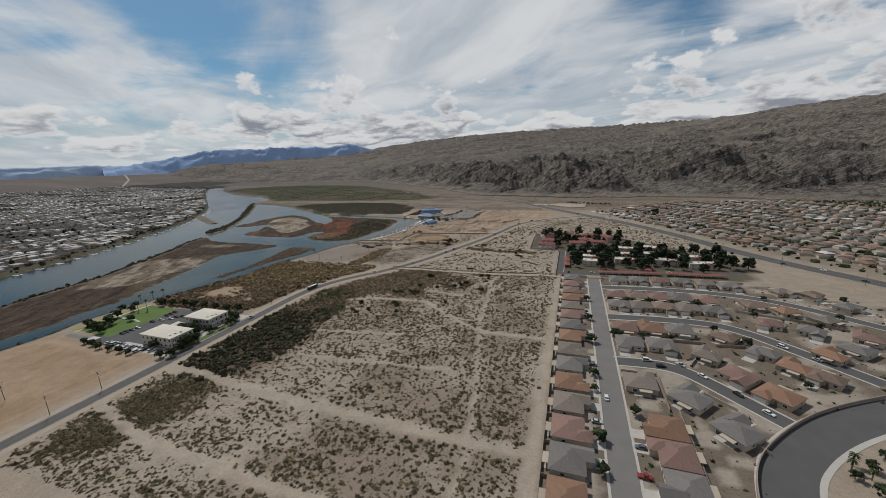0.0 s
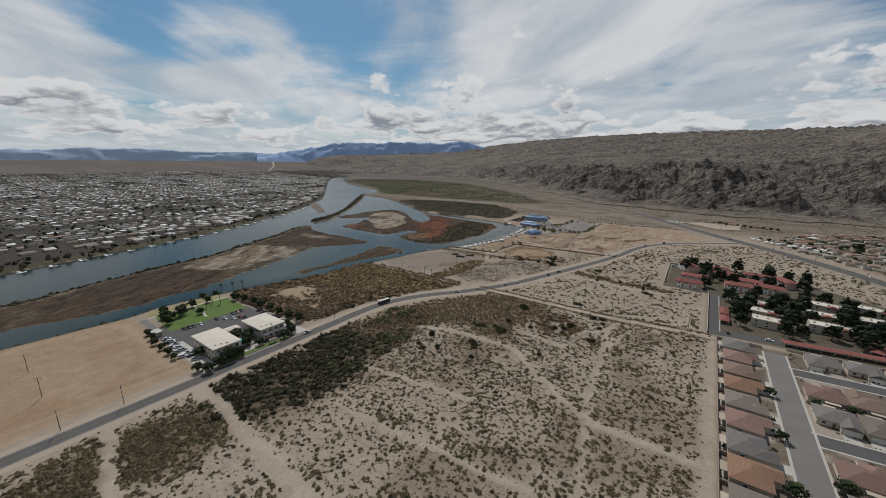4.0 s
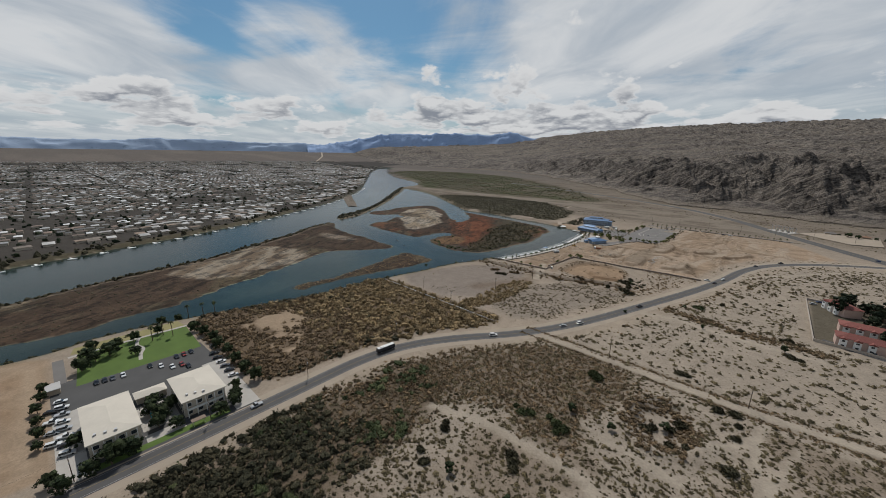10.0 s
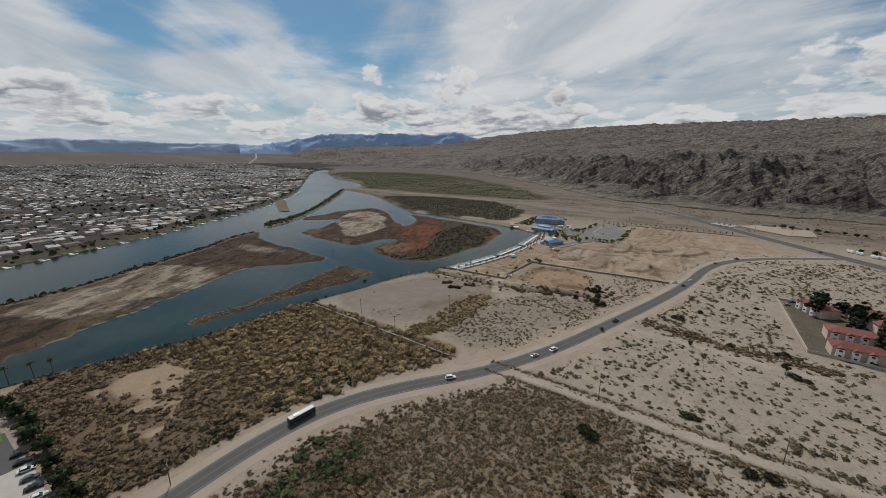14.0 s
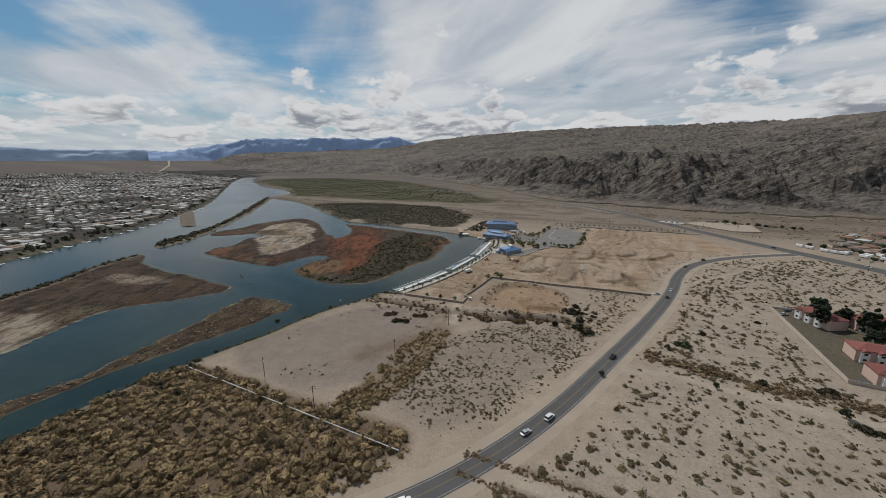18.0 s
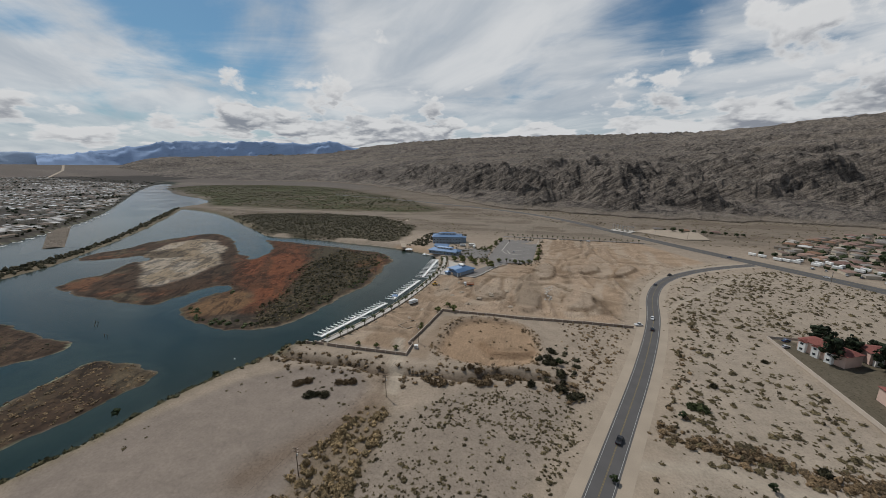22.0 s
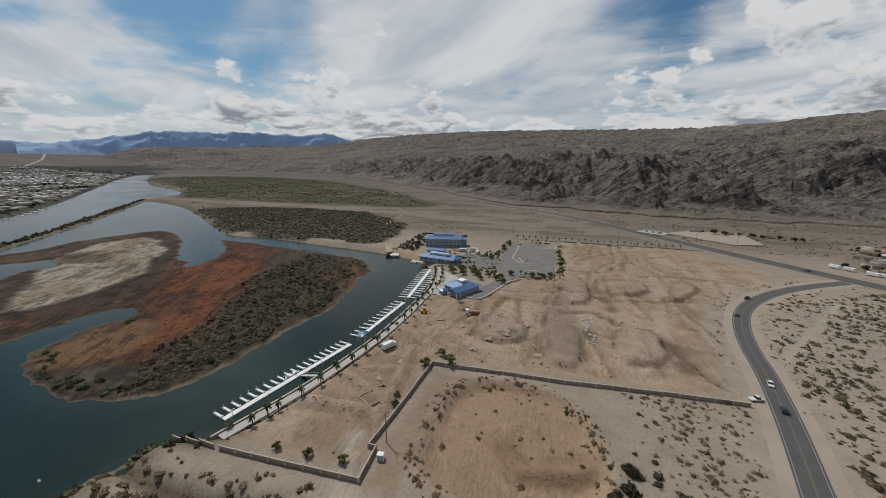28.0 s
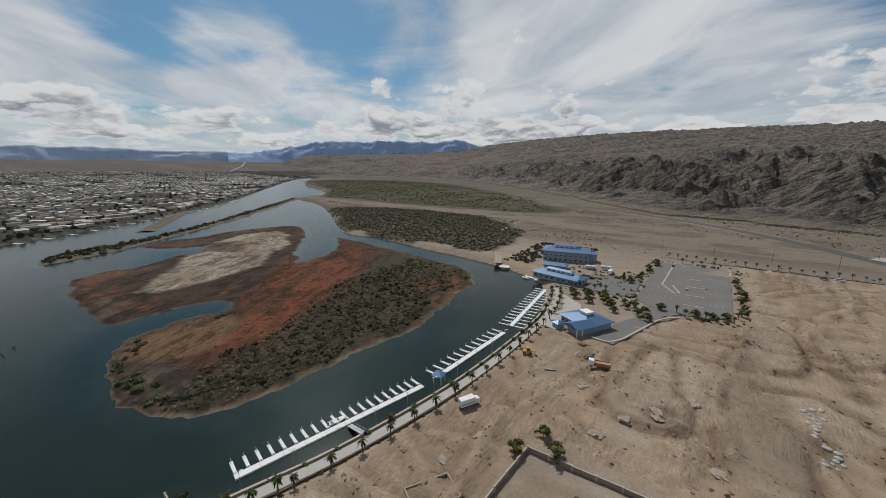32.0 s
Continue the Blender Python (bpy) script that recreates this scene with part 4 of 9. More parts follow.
tint(smooth(depth_in(X, Y, NE_GROUND), -4, 10), (0.270, 0.222, 0.175), 0.9, 0.7)
CONDO_GROUND = [(-50, 562), (62, 550), (150, 470), (170, 420), (150, 375), (-14, 368), (-14, 466), (-50, 472)]
tint(smooth(depth_in(X, Y, CONDO_GROUND), -1, 2), (0.130, 0.115, 0.085), 0.95, 0.9)
YARDS = [(-8, 40), (-8, 362), (20, 364), (140, 372), (230, 320), (160, 205), (110, 182), (70, 150), (62, 40)]
# yard soil, its colour darkened to stand for shade between houses and walls
tint(smooth(depth_in(X, Y, YARDS), -2, 2), (0.175, 0.145, 0.115), 0.9, 0.6)
tint(smooth(depth_in(X, Y, YARDS), -1, 2) * smooth(value_noise(X / 9, Y / 9, 211), 0.6, 0.66), (0.42, 0.37, 0.31), 0.85, 0.1)

GRADED = np.maximum(smooth(site, 0, 6), np.maximum(smooth(scrape, -4, 2), 0.5 * smooth(sandlot, 0, 8)))
GRADED = np.maximum(GRADED, 0.9 * np.exp(-(((X + 247) / 9) ** 2)) * ((Y > 440) & (Y < 552)))
rows, cols = X.shape
idx = np.arange(rows * cols).reshape(rows, cols)
quads = np.stack([idx[:-1, :-1], idx[:-1, 1:], idx[1:, 1:], idx[1:, :-1]], -1).reshape(-1, 4)
me = quick_mesh("ground", np.stack([X, Y, Z], -1).reshape(-1, 3), quads, SOIL, True)
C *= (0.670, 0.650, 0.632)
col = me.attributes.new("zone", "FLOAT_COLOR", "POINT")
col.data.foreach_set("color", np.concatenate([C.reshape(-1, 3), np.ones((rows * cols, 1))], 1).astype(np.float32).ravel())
gr = me.attributes.new("graded", "FLOAT", "POINT")
gr.data.foreach_set("value", GRADED.astype(np.float32).ravel())
ma = me.attributes.new("marsh", "FLOAT", "POINT")
ma.data.foreach_set("value", (smooth(low_land, 0, 3) * wet).astype(np.float32).ravel())
tu = me.attributes.new("tuft", "FLOAT", "POINT")
tu.data.foreach_set("value", TUFT.astype(np.float32).ravel())
tagged(new("ground", me), "sandy desert ground with dry scrub and dirt tracks", "ground", kind="structure")


def height_at(x, y):
    """The sheet's height at places, between its corners."""
    x, y = np.asarray(x, float), np.asarray(y, float)
    i = np.clip(np.searchsorted(gx, x) - 1, 0, cols - 2)
    j = np.clip(np.searchsorted(gy, y) - 1, 0, rows - 2)
    u, v = (x - gx[i]) / (gx[i + 1] - gx[i]), (y - gy[j]) / (gy[j + 1] - gy[j])
    return (Z[j, i] * (1 - u) + Z[j, i + 1] * u) * (1 - v) + (Z[j + 1, i] * (1 - u) + Z[j + 1, i + 1] * u) * v


def zone_at(field_values, x, y):
    i = np.clip(np.searchsorted(gx, x), 0, cols - 1)
    j = np.clip(np.searchsorted(gy, y), 0, rows - 1)
    return field_values[j, i]


bm = bmesh.new()
vs = [bm.verts.new(p) for p in ((-2600, -1200, -4), (-250, -1200, -4), (-250, 800, -4), (-900, 1300, -4), (-2600, 2150, -4))]
bm.faces.new(vs)
tagged(part("water", bm, WATER), "calm dark green-blue river water with faint ripples", "river", kind="structure")

# ---- the rocky hills and the far ranges ----
az = np.radians(np.linspace(64, -72, 820))
rr = 760 * (4720 / 760) ** np.linspace(0, 1, 290) ** 1.2
AZ, RR = np.meshgrid(az, rr)
MX, MY = HEART[0] - np.sin(AZ) * RR, HEART[1] + np.cos(AZ) * RR
deg = np.degrees(AZ)
foot = np.interp(deg, [-72, -45, -30, -18, -8, 0, 8, 14, 20, 27, 34, 64], [1020, 980, 930, 850, 830, 850, 930, 1060, 1330, 1850, 2500, 3300])
foot = foot + (fbm(MX / 150, MY / 150, 3, 79) - 0.45) * 150 + (fbm(MX / 45, MY / 45, 2, 80) - 0.5) * 44
peak = np.interp(deg, [-72, -50, -32, -26, -22, -17, -12, -5, 2, 10, 20, 27, 34, 48, 64], [5.2, 5.0, 4.7, 4.6, 4.1, 3.8, 3.2, 2.65, 2.4, 2.25, 2.1, 1.6, 0.9, 0.7, 0.3])
t = np.clip((RR - foot) / 400, 0, None)
bluff = np.interp(deg, [-72, -30, 0, 12, 20, 27, 34, 64], [112, 112, 106, 100, 88, 68, 40, 12])
# a steep broken front, then a long even back that climbs to the skyline
body = (0.45 * np.clip(t / 0.8, 0, 1) + 0.55 * smooth(t, 0.0, 1.5)) * bluff
crest = 114 + 3900 * np.tan(np.radians(peak))
body = body + np.clip(crest - bluff, 0, None) * smooth(RR, foot + 420, 4100) ** 1.15
warp_x, warp_y = fbm(MX / 210, MY / 210, 3, 81) * 1.3, fbm(MX / 210 + 40, MY / 210, 3, 83) * 1.3
spurs = ridged(MX / 250 + warp_x, MY / 250 + warp_y, 4, 85, 0.5)
ribs = ridged((MX * 0.8 + MY * 0.6) / 88 + 1.2 * warp_x, (MY * 0.8 - MX * 0.6) / 190 + warp_y, 4, 91, 0.5)
blocks = ridged((MX + MY * 0.3) / 34 + warp_x, MY / 40 + warp_y, 3, 97, 0.52)
# tilted beds: each stands out as a ledge with a steep broken edge
bed = (MX * 0.86 - MY * 0.5) / 37 + body / 26 + 5.0 * fbm(MX / 120, MY / 120, 3, 95)
ledge = (bed % 1.0) ** 2.2 * (0.4 + 0.9 * fbm(MX / 60, MY / 60, 2, 96))
shape = smooth(t, -0.02, 0.22)
front = 0.45 + 0.55 * np.exp(-(((t - 0.55) / 0.75) ** 2))
relief = (spurs - 0.5) * 48 + (np.sqrt(ribs + 0.02) - 0.66) * 44 * front + (np.sqrt(blocks + 0.02) - 0.62) * 24 * front + (ledge - 0.25) * 9 * fbm(MX / 150, MY / 150, 2, 92) * front + (fbm(MX / 13, MY / 13, 3, 99) - 0.5) * 15
height = body + shape * relief * np.interp(RR, [800, 1100, 1500, 2100, 3000, 4000, 4700], [0.85, 1.1, 1.0, 0.8, 0.6, 0.45, 0.4]) * np.interp(deg, [14, 34, 64], [1, 0.85, 0.3])
height = np.maximum(height, 0.5 + t * 40 + 5 * t * fbm(MX / 30, MY / 30, 2, 98))
height = np.where(t <= 0, -6 - 12 * smooth(foot - RR, 0, 60), height + 1.5)
height = height + np.clip(rise_of_plain(MX, MY) - 30, 0, None) * 0.25
scree_at = np.clip(smooth(-t - 0.16 * fbm(MX / 40, MY / 40, 3, 93), -0.24, -0.10) + 0.4 * smooth(t, 0.8, 2.2) * smooth(fbm(MX / 170, MY / 90, 4, 94), 0.46, 0.62), 0, 1)
height = height * smooth(-deg, -63, -52) - 8 * smooth(deg, 60, 63)
ri, ci = AZ.shape
idx = np.arange(ri * ci).reshape(ri, ci)
quads = np.stack([idx[:-1, :-1], idx[:-1, 1:], idx[1:, 1:], idx[1:, :-1]], -1).reshape(-1, 4)[:, ::-1]
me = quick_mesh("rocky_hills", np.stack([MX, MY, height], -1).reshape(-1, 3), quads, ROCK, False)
sc = me.attributes.new("scree", "FLOAT", "POINT")
sc.data.foreach_set("value", scree_at.astype(np.float32).ravel())
tagged(new("rocky_hills", me), "bare grey-brown broken rock hills with gullies", "hills", kind="structure")


def far_range(name, label, material, table, r0, depth, seed, rough_by):
    """A far range: a ridge of the given skyline with spurs in front."""
    a = np.radians(np.linspace(table[0][0], table[-1][0], 420))
    d = np.linspace(-1, 1, 26)
    A, D = np.meshgrid(a, d)
    sky_line = np.interp(np.degrees(A), [p[0] for p in table][::-1], [p[1] for p in table][::-1])
    r = r0 + D * depth
    top = 108 + r0 * np.tan(np.radians(sky_line))
    x, y = HEART[0] - np.sin(A) * r, HEART[1] + np.cos(A) * r
    spur = ridged(np.degrees(A) / 2.2 + fbm(x / 300, y / 300, 2, seed) * 0.8, D * 1.3, 5, seed + 5)
    crown = ridged(np.degrees(A) / 1.1, 0 * A, 4, seed + 9) - 0.5
    z = 60 + (top - 60 + crown * rough_by) * np.clip(1 - np.abs(D) ** (0.8 + 0.6 * spur), 0, 1)
    rn, cn = A.shape
    k = np.arange(rn * cn).reshape(rn, cn)
    q = np.stack([k[:-1, :-1], k[:-1, 1:], k[1:, 1:], k[1:, :-1]], -1).reshape(-1, 4)[:, ::-1]
    tagged(new(name, quick_mesh(name, np.stack([x, y, z], -1).reshape(-1, 3), q, material, True)), label, "mountains", kind="structure")


far_range("far_mountain_range", "distant mountain range, coloured blue for haze", FAR_ROCK, [(63, 0.9), (60, 1.35), (56, 2.1), (53.5, 2.65), (50, 3.0), (46, 3.0), (43.5, 3.2), (38.5, 3.05), (36, 3.1), (33.4, 3.45), (31, 2.8), (27, 2.15), (22, 2.2), (14, 1.9), (8, 1.4)], 4520, 190, 101, 22)
far_range("low_far_range", "distant low mountain range, coloured pale for haze", FAR_PALE, [(150, 1.2), (110, 1.3), (94, 1.25), (85, 1.15), (80, 1.5), (76, 1.5), (71, 1.3), (65, 1.35), (61, 1.1), (57, 0.6), (52, -0.4), (47, -1.3)], 4620, 120, 111, 12)


# ---- roads ----
def ribbon(name, line, half, z, material, label, category="road", offset=0.0, thick=0.0, rise=True):
    """A strip along a line, draped on the plain."""
    verts, faces = [], []
    for k, (x, y) in enumerate(line):
        (xa, ya), (xb, yb) = line[max(k - 1, 0)], line[min(k + 1, len(line) - 1)]
        length = math.hypot(xb - xa, yb - ya)
        nx, ny = -(yb - ya) / length, (xb - xa) / length
        for s in (offset - half, offset + half):
            px, py = x + nx * s, y + ny * s
            verts.append((px, py, z + float(rise_of_plain(np.array(px), np.array(py))) * rise))
        if k:
            faces.append((2 * k - 2, 2 * k, 2 * k + 1, 2 * k - 1)[::-1])
    if thick:
        m = len(verts)
        verts += [(x, y, zz - thick) for x, y, zz in verts]
        for k in range(1, len(line)):
            faces += [(2 * k - 2, 2 * k, m + 2 * k, m + 2 * k - 2), (2 * k + 1, 2 * k - 1, m + 2 * k - 1, m + 2 * k + 1)]
    ob = new(name, mesh_of(name, verts, faces, material))
    return tagged(ob, label, category, kind="structure")


def along(line, step):
    return [(x, y) for x, y, _ in stepped(line, step)]


ribbon("road_shoulder", along(PARKWAY, 6), 8.2, 0.03, SHOULDER, "pale gravel shoulder of the two-lane road", "road")
ribbon("road_parkway", along(PARKWAY, 6), 4.1, 0.07, ASPHALT, "worn grey two-lane asphalt road with yellow centre line", "road")
ribbon("road_highway", along(HIGHWAY, 12), 8.5, 0.06, DARK_ASPHALT, "dark four-lane highway along the foot of the hills", "road")
for side in (-0.12, 0.12):
    ribbon("centre_line", along(PARKWAY, 6), 0.06, 0.085, YELLOW, "faded yellow centre line", "road marking", offset=side)
for side in (-3.4, 3.4):
    ribbon("edge_line", along(PARKWAY, 6), 0.07, 0.085, WHITE_PAINT, "faded white edge line", "road marking", offset=side)
for side in (-0.5, 0.5):
    ribbon("highway_line", along(HIGHWAY, 12), 0.12, 0.075, YELLOW, "faded yellow highway centre line", "road marking", offset=side)
for name, line, half, label in (("road_street", STREET_A, 4.9, "grey residential street between two rows of houses"), ("road_crescent", along(CROSS_1, 5), 4.2, "grey residential side street"), ("road_lane", along(CROSS_2, 5), 4.2, "grey residential side street curving past houses"), ("road_close", along(CROSS_3, 5), 4.2, "short grey residential side street"), ("road_boulevard", along(BIG_ROAD, 5), 8.0, "wide curving grey boulevard with tyre marks")):
    lift = {"road_street": 0.09, "road_boulevard": 0.08}.get(name, 0.075)
    ribbon(name, line, half, lift, PALE_ASPHALT if name == "road_street" else ASPHALT, label)
    for side in (-half - 0.6, half + 0.6):
        ribbon("kerb", line, 0.5, lift + 0.06, CONCRETE, "pale concrete kerb and walk", "kerb", offset=side, thick=0.2)

# ---- wild plants ----
CLOD = foliage("bulldozed_earth", (0.165, 0.120, 0.082), (0.285, 0.215, 0.155), 0.15)
TWIG = foliage("grey_olive_scrub", (0.064, 0.052, 0.030), (0.185, 0.145, 0.078))
DARK_LEAF = foliage("dark_green_brush", (0.027, 0.028, 0.016), (0.088, 0.074, 0.042))
STRAW = foliage("straw_coloured_thicket", (0.120, 0.090, 0.050), (0.400, 0.285, 0.150))
RUST = foliage("rust_brown_marsh_growth", (0.082, 0.060, 0.037), (0.265, 0.180, 0.100))
GREEN = foliage("fresh_green_bush", (0.034, 0.046, 0.020), (0.090, 0.100, 0.042))
OLIVE_LEAF = foliage("olive_delta_growth", (0.042, 0.043, 0.023), (0.120, 0.104, 0.052))


def dome(seg, rings):
    v, f = [], []
    for k, e in enumerate(rings):
        for s in range(seg):
            a = 2 * math.pi * (s + 0.5 * (k % 2)) / seg
            v.append((math.cos(a) * math.cos(e), math.sin(a) * math.cos(e), math.sin(e)))
    v.append((0, 0, 1))
    for k in range(len(rings) - 1):
        for s in range(seg):
            a, b, c, d = k * seg + s, k * seg + (s + 1) % seg, (k + 1) * seg + s, (k + 1) * seg + (s + 1) % seg
            f += [(a, b, c), (b, d, c)] if k % 2 == 0 else [(a, b, d), (a, d, c)]
    top = (len(rings) - 1) * seg
    f += [(top + s, top + (s + 1) % seg, len(v) - 1) for s in range(seg)]
    return np.array(v), np.array(f)


def leafy(count, seed, spray=1.0, rings=(-0.15, 0.7)):
    """A bush: a dense rounded core with leaf sprays standing out on all sides."""
    q = np.random.default_rng(seed)
    core, faces = dome(5, rings)
    v, f = [core * 0.8], [faces]
    for k in range(count):
        e, a = math.asin(q.uniform(0.0, 1.0)), q.uniform(0, 2 * math.pi)
        d = np.array((math.cos(a) * math.cos(e), math.sin(a) * math.cos(e), math.sin(e)))
        side = np.cross(d, q.normal(0, 1, 3))
        side /= np.linalg.norm(side)
        w, r = spray * q.uniform(0.16, 0.3), q.uniform(0.72, 0.88)
        v.append(np.array((d * r - side * w, d * r + side * w, d * (r + spray * q.uniform(0.14, 0.32)) + spray * q.normal(0, 0.1, 3))))
        f.append(np.array([[len(core) + 3 * k, len(core) + 3 * k + 1, len(core) + 3 * k + 2]]))
    return np.concatenate(v), np.concatenate(f)


BIG_DOME = leafy(320, 9, 0.5, (-0.15, 0.35, 0.85))
FINE_DOME, LIGHT_DOME, COARSE_DOME = leafy(18, 5, 0.9), leafy(6, 6, 1.1, (0.2,)), dome(4, (-0.15, 0.7))


def bushes(name, label, x, y, radius, material, tall=0.75, ragged=0.45, coarse=False, small=False, category="shrubs", big=False):
    """Many ragged low bushes as one mesh: nobody could count them."""
    base, faces = BIG_DOME if big else COARSE_DOME if coarse else LIGHT_DOME if small else FINE_DOME
    m, k = len(x), len(base)
    z = height_at(x, y)
    swell = 1 + ragged * (0.75 if small or big else 0.85) * (rng.random((m, k, 1)) * 2 - 1)
    stretch = np.stack([0.75 + 0.5 * rng.random(m), 0.75 + 0.5 * rng.random(m), tall * (0.65 + 0.7 * rng.random(m))], -1)
    spin = rng.random(m) * 2 * math.pi
    v = base[None] * swell * (stretch * radius[:, None])[:, None]
    c, s = np.cos(spin)[:, None], np.sin(spin)[:, None]
    v = np.stack([v[..., 0] * c - v[..., 1] * s + x[:, None], v[..., 0] * s + v[..., 1] * c + y[:, None], v[..., 2] + z[:, None]], -1)
    f = (faces[None] + (np.arange(m) * k)[:, None, None]).reshape(-1, 3)
    return tagged(new(name, quick_mesh(name, v.reshape(-1, 3), f, material)), label, category, group="big bushes" if big else "", kind="" if big else "stuff")


def scatter(count, box, chance):
    """Random places in a box, kept by a chance between 0 and 1."""
    x, y = rng.uniform(box[0], box[2], count), rng.uniform(box[1], box[3], count)
    keep = rng.random(count) < chance(x, y)
    return x[keep], y[keep]


track = np.zeros(X.shape)
for line, half in TRACKS:
    track = np.maximum(track, np.exp(-((line_distance(X, Y, line)[0] / (half - 0.4)) ** 4)))
free = (1 - np.clip(track * 1.3, 0, 1)) * smooth(np.minimum(park, high), 9, 13) * (river < -3)
free = free * (depth_in(X, Y, COURT) < 0)
clump = fbm(X / 16, Y / 16, 3, 141)


def zoned(mask):
    return lambda x, y: zone_at(mask, x, y)


def sizes(m, low, high, power=2.0):
    return low + (high - low) * rng.random(m) ** power


dry = free * smooth(field, 0, 4) * (pit < 2)
x, y = scatter(56000, (-232, 60, -8, 352), zoned(dry * (0.34 + 0.34 * smooth(clump, 0.38, 0.62)) * (1 - 0.5 * smooth(spots, 0.62, 0.48) * smooth(-Y, -135, -110)) * (X < -13)))
bushes("desert_scrub", "sparse low grey-olive desert bushes on pale sand", x, y, sizes(len(x), 0.35, 1.45, 2.4), TWIG, small=True)
x, y = scatter(34000, (-185, 352, 165, 740), zoned(dry * (0.22 + 0.36 * smooth(clump, 0.40, 0.6))))
bushes("north_desert_scrub", "small scattered desert bushes on pale sand", x, y, sizes(len(x), 0.35, 2.1, 2.3), TWIG, small=True)
x, y = scatter(7500, (-226, 125, -110, 300), zoned(free * smooth(brush, -9, 5) * (0.35 + 0.65 * smooth(clump, 0.3, 0.5))))
far_end = y > 205 + 30 * rng.random(len(y))
bushes("dark_thicket", "dense dark brown-green thicket beside the road", x[~far_end], y[~far_end], sizes(len(x), 0.9, 2.7, 1.4)[~far_end], DARK_LEAF, 0.85, 0.5)
bushes("brown_thicket", "brown dry end of the roadside thicket", x[far_end], y[far_end], sizes(len(x), 0.5, 1.6, 1.6)[far_end], RUST, 0.85, 0.5)
x, y = scatter(2400, (-225, 128, -100, 290), zoned(free * smooth(brush, -6, 6) * smooth(clump, 0.5, 0.66)))
bushes("green_thicket", "fresh green bushes among the dark thicket", x, y, sizes(len(x), 1.2, 3.0, 1.3), GREEN, 0.8, 0.5)
x, y = scatter(6500, (-210, 262, -105, 355), zoned(free * smooth(north_brush, -8, 4) * 0.75))
bushes("brown_scrub", "thick brown desert scrub", x, y, sizes(len(x), 0.5, 1.5, 1.6), RUST, small=True)
x, y = scatter(5000, (-226, 58, -165, 134), zoned(free * smooth(south_brush, -9, 6) * (0.4 + 0.6 * smooth(clump, 0.3, 0.5))))
bushes("roadside_scrub", "dense olive scrub beside the road", x, y, sizes(len(x), 0.5, 1.5, 1.7), TWIG, small=True)
x, y = scatter(4200, (-232, 60, -90, 100), zoned(free * smooth(fbm(X / 9, Y / 16, 2, 145), 0.5, 0.62) * 0.6))
bushes("low_scrub", "low rows of olive scrub on sand", x, y, sizes(len(x), 0.4, 1.1, 2.0), TWIG, 0.6, small=True)
open_marsh = free * smooth(marsh, -1, 3) * (1 - smooth(clearing, -2, 2) * (0.80 + 0.2 * smooth(-clump, -0.5, -0.42)))
x, y = scatter(9000, (-372, 205, -196, 368), zoned(open_marsh * smooth(-Y, -320, -270)))
bushes("riverside_brush", "tangled rust-brown brush on the river flat", x, y, sizes(len(x), 0.6, 2.0, 1.5), RUST, 0.8, 0.5)
x, y = scatter(7000, (-372, 205, -196, 368), zoned(open_marsh * smooth(Y, 240, 320) * (0.45 + 0.55 * smooth(clump, 0.3, 0.45))))
bushes("straw_thicket", "rounded straw-coloured thicket on the river flat", x, y, sizes(len(x), 0.9, 3.2, 1.6), STRAW, 0.95, 0.4)
x, y = scatter(1500, (-372, 200, -228, 365), zoned(open_marsh * (smooth(-river, 22, 6) + smooth(park, 24, 12) + smooth(clump, 0.62, 0.72) * 0.4)))
bushes("bank_bushes", "dark green bushes along the bank", x, y, sizes(len(x), 1.0, 2.6, 1.4), DARK_LEAF, 0.85, 0.5)
x, y = scatter(2600, (-252, 350, -224, 452), zoned(free * smooth(tamarisk, -2, 2) * (0.12 + 0.8 * smooth(clump, 0.40, 0.52))))
bushes("straw_hedge", "strip of tall straw-coloured thicket on sand", x, y, sizes(len(x), 0.7, 1.9, 1.4), STRAW, 0.95, 0.45)
x, y = scatter(8000, (-236, 362, -140, 485), zoned(free * smooth(depth_in(X, Y, GREY), -3, 3) * (0.15 + 0.6 * smooth(clump, 0.4, 0.6))))
bushes("grey_scrub", "small dark bushes on grey sand", x, y, sizes(len(x), 0.4, 1.1, 2.0), TWIG, small=True)
x, y = scatter(420, (-335, 362, -242, 470), zoned(free * smooth(bare, 2, 6) * smooth(fbm(X / 20, Y / 20, 2, 151), 0.52, 0.7)))
bushes("lone_shrubs", "a few dark shrubs on a bare sandy lot", x, y, sizes(len(x), 0.4, 1.2, 2.0), TWIG, small=True)
x, y = scatter(1100, (-320, 455, -150, 505), zoned(free * np.exp(-(((wash - 5) / 4.0) ** 2))))
bushes("wash_brush", "dark brush along a dry wash", x, y, sizes(len(x), 0.6, 1.7, 1.5), RUST, 0.8)
x, y = scatter(4200, (-242, 478, -118, 556), zoned(free * (np.exp(-(((scrape + 1) / 2.6) ** 2)) * 0.55 * smooth(clump, 0.34, 0.5) + 0.03 * smooth(scrape, 2, 6) + smooth(X, -168, -150) * 0.35 * smooth(site, 0, -3))))
bushes("scrape_scrub", "dry bushes round a shallow scraped hollow", x, y, sizes(len(x), 0.4, 1.5, 1.8), RUST, small=True)
x, y = scatter(500, (-176, 478, -156, 520), zoned(free * 1.0))
bushes("dark_scrub", "tall dark bushes by the hollow", x[:26], y[:26], sizes(len(x), 0.9, 2.0, 1.2)[:26], DARK_LEAF, 0.9)
x, y = scatter(2400, (-120, 555, 30, 742), zoned(smooth(np.abs(park - 11), 5, 2) * (river < -3) * 0.5))
bushes("verge_scrub", "low scrub on the road verge", x, y, sizes(len(x), 0.4, 1.2, 2.0), TWIG, small=True)
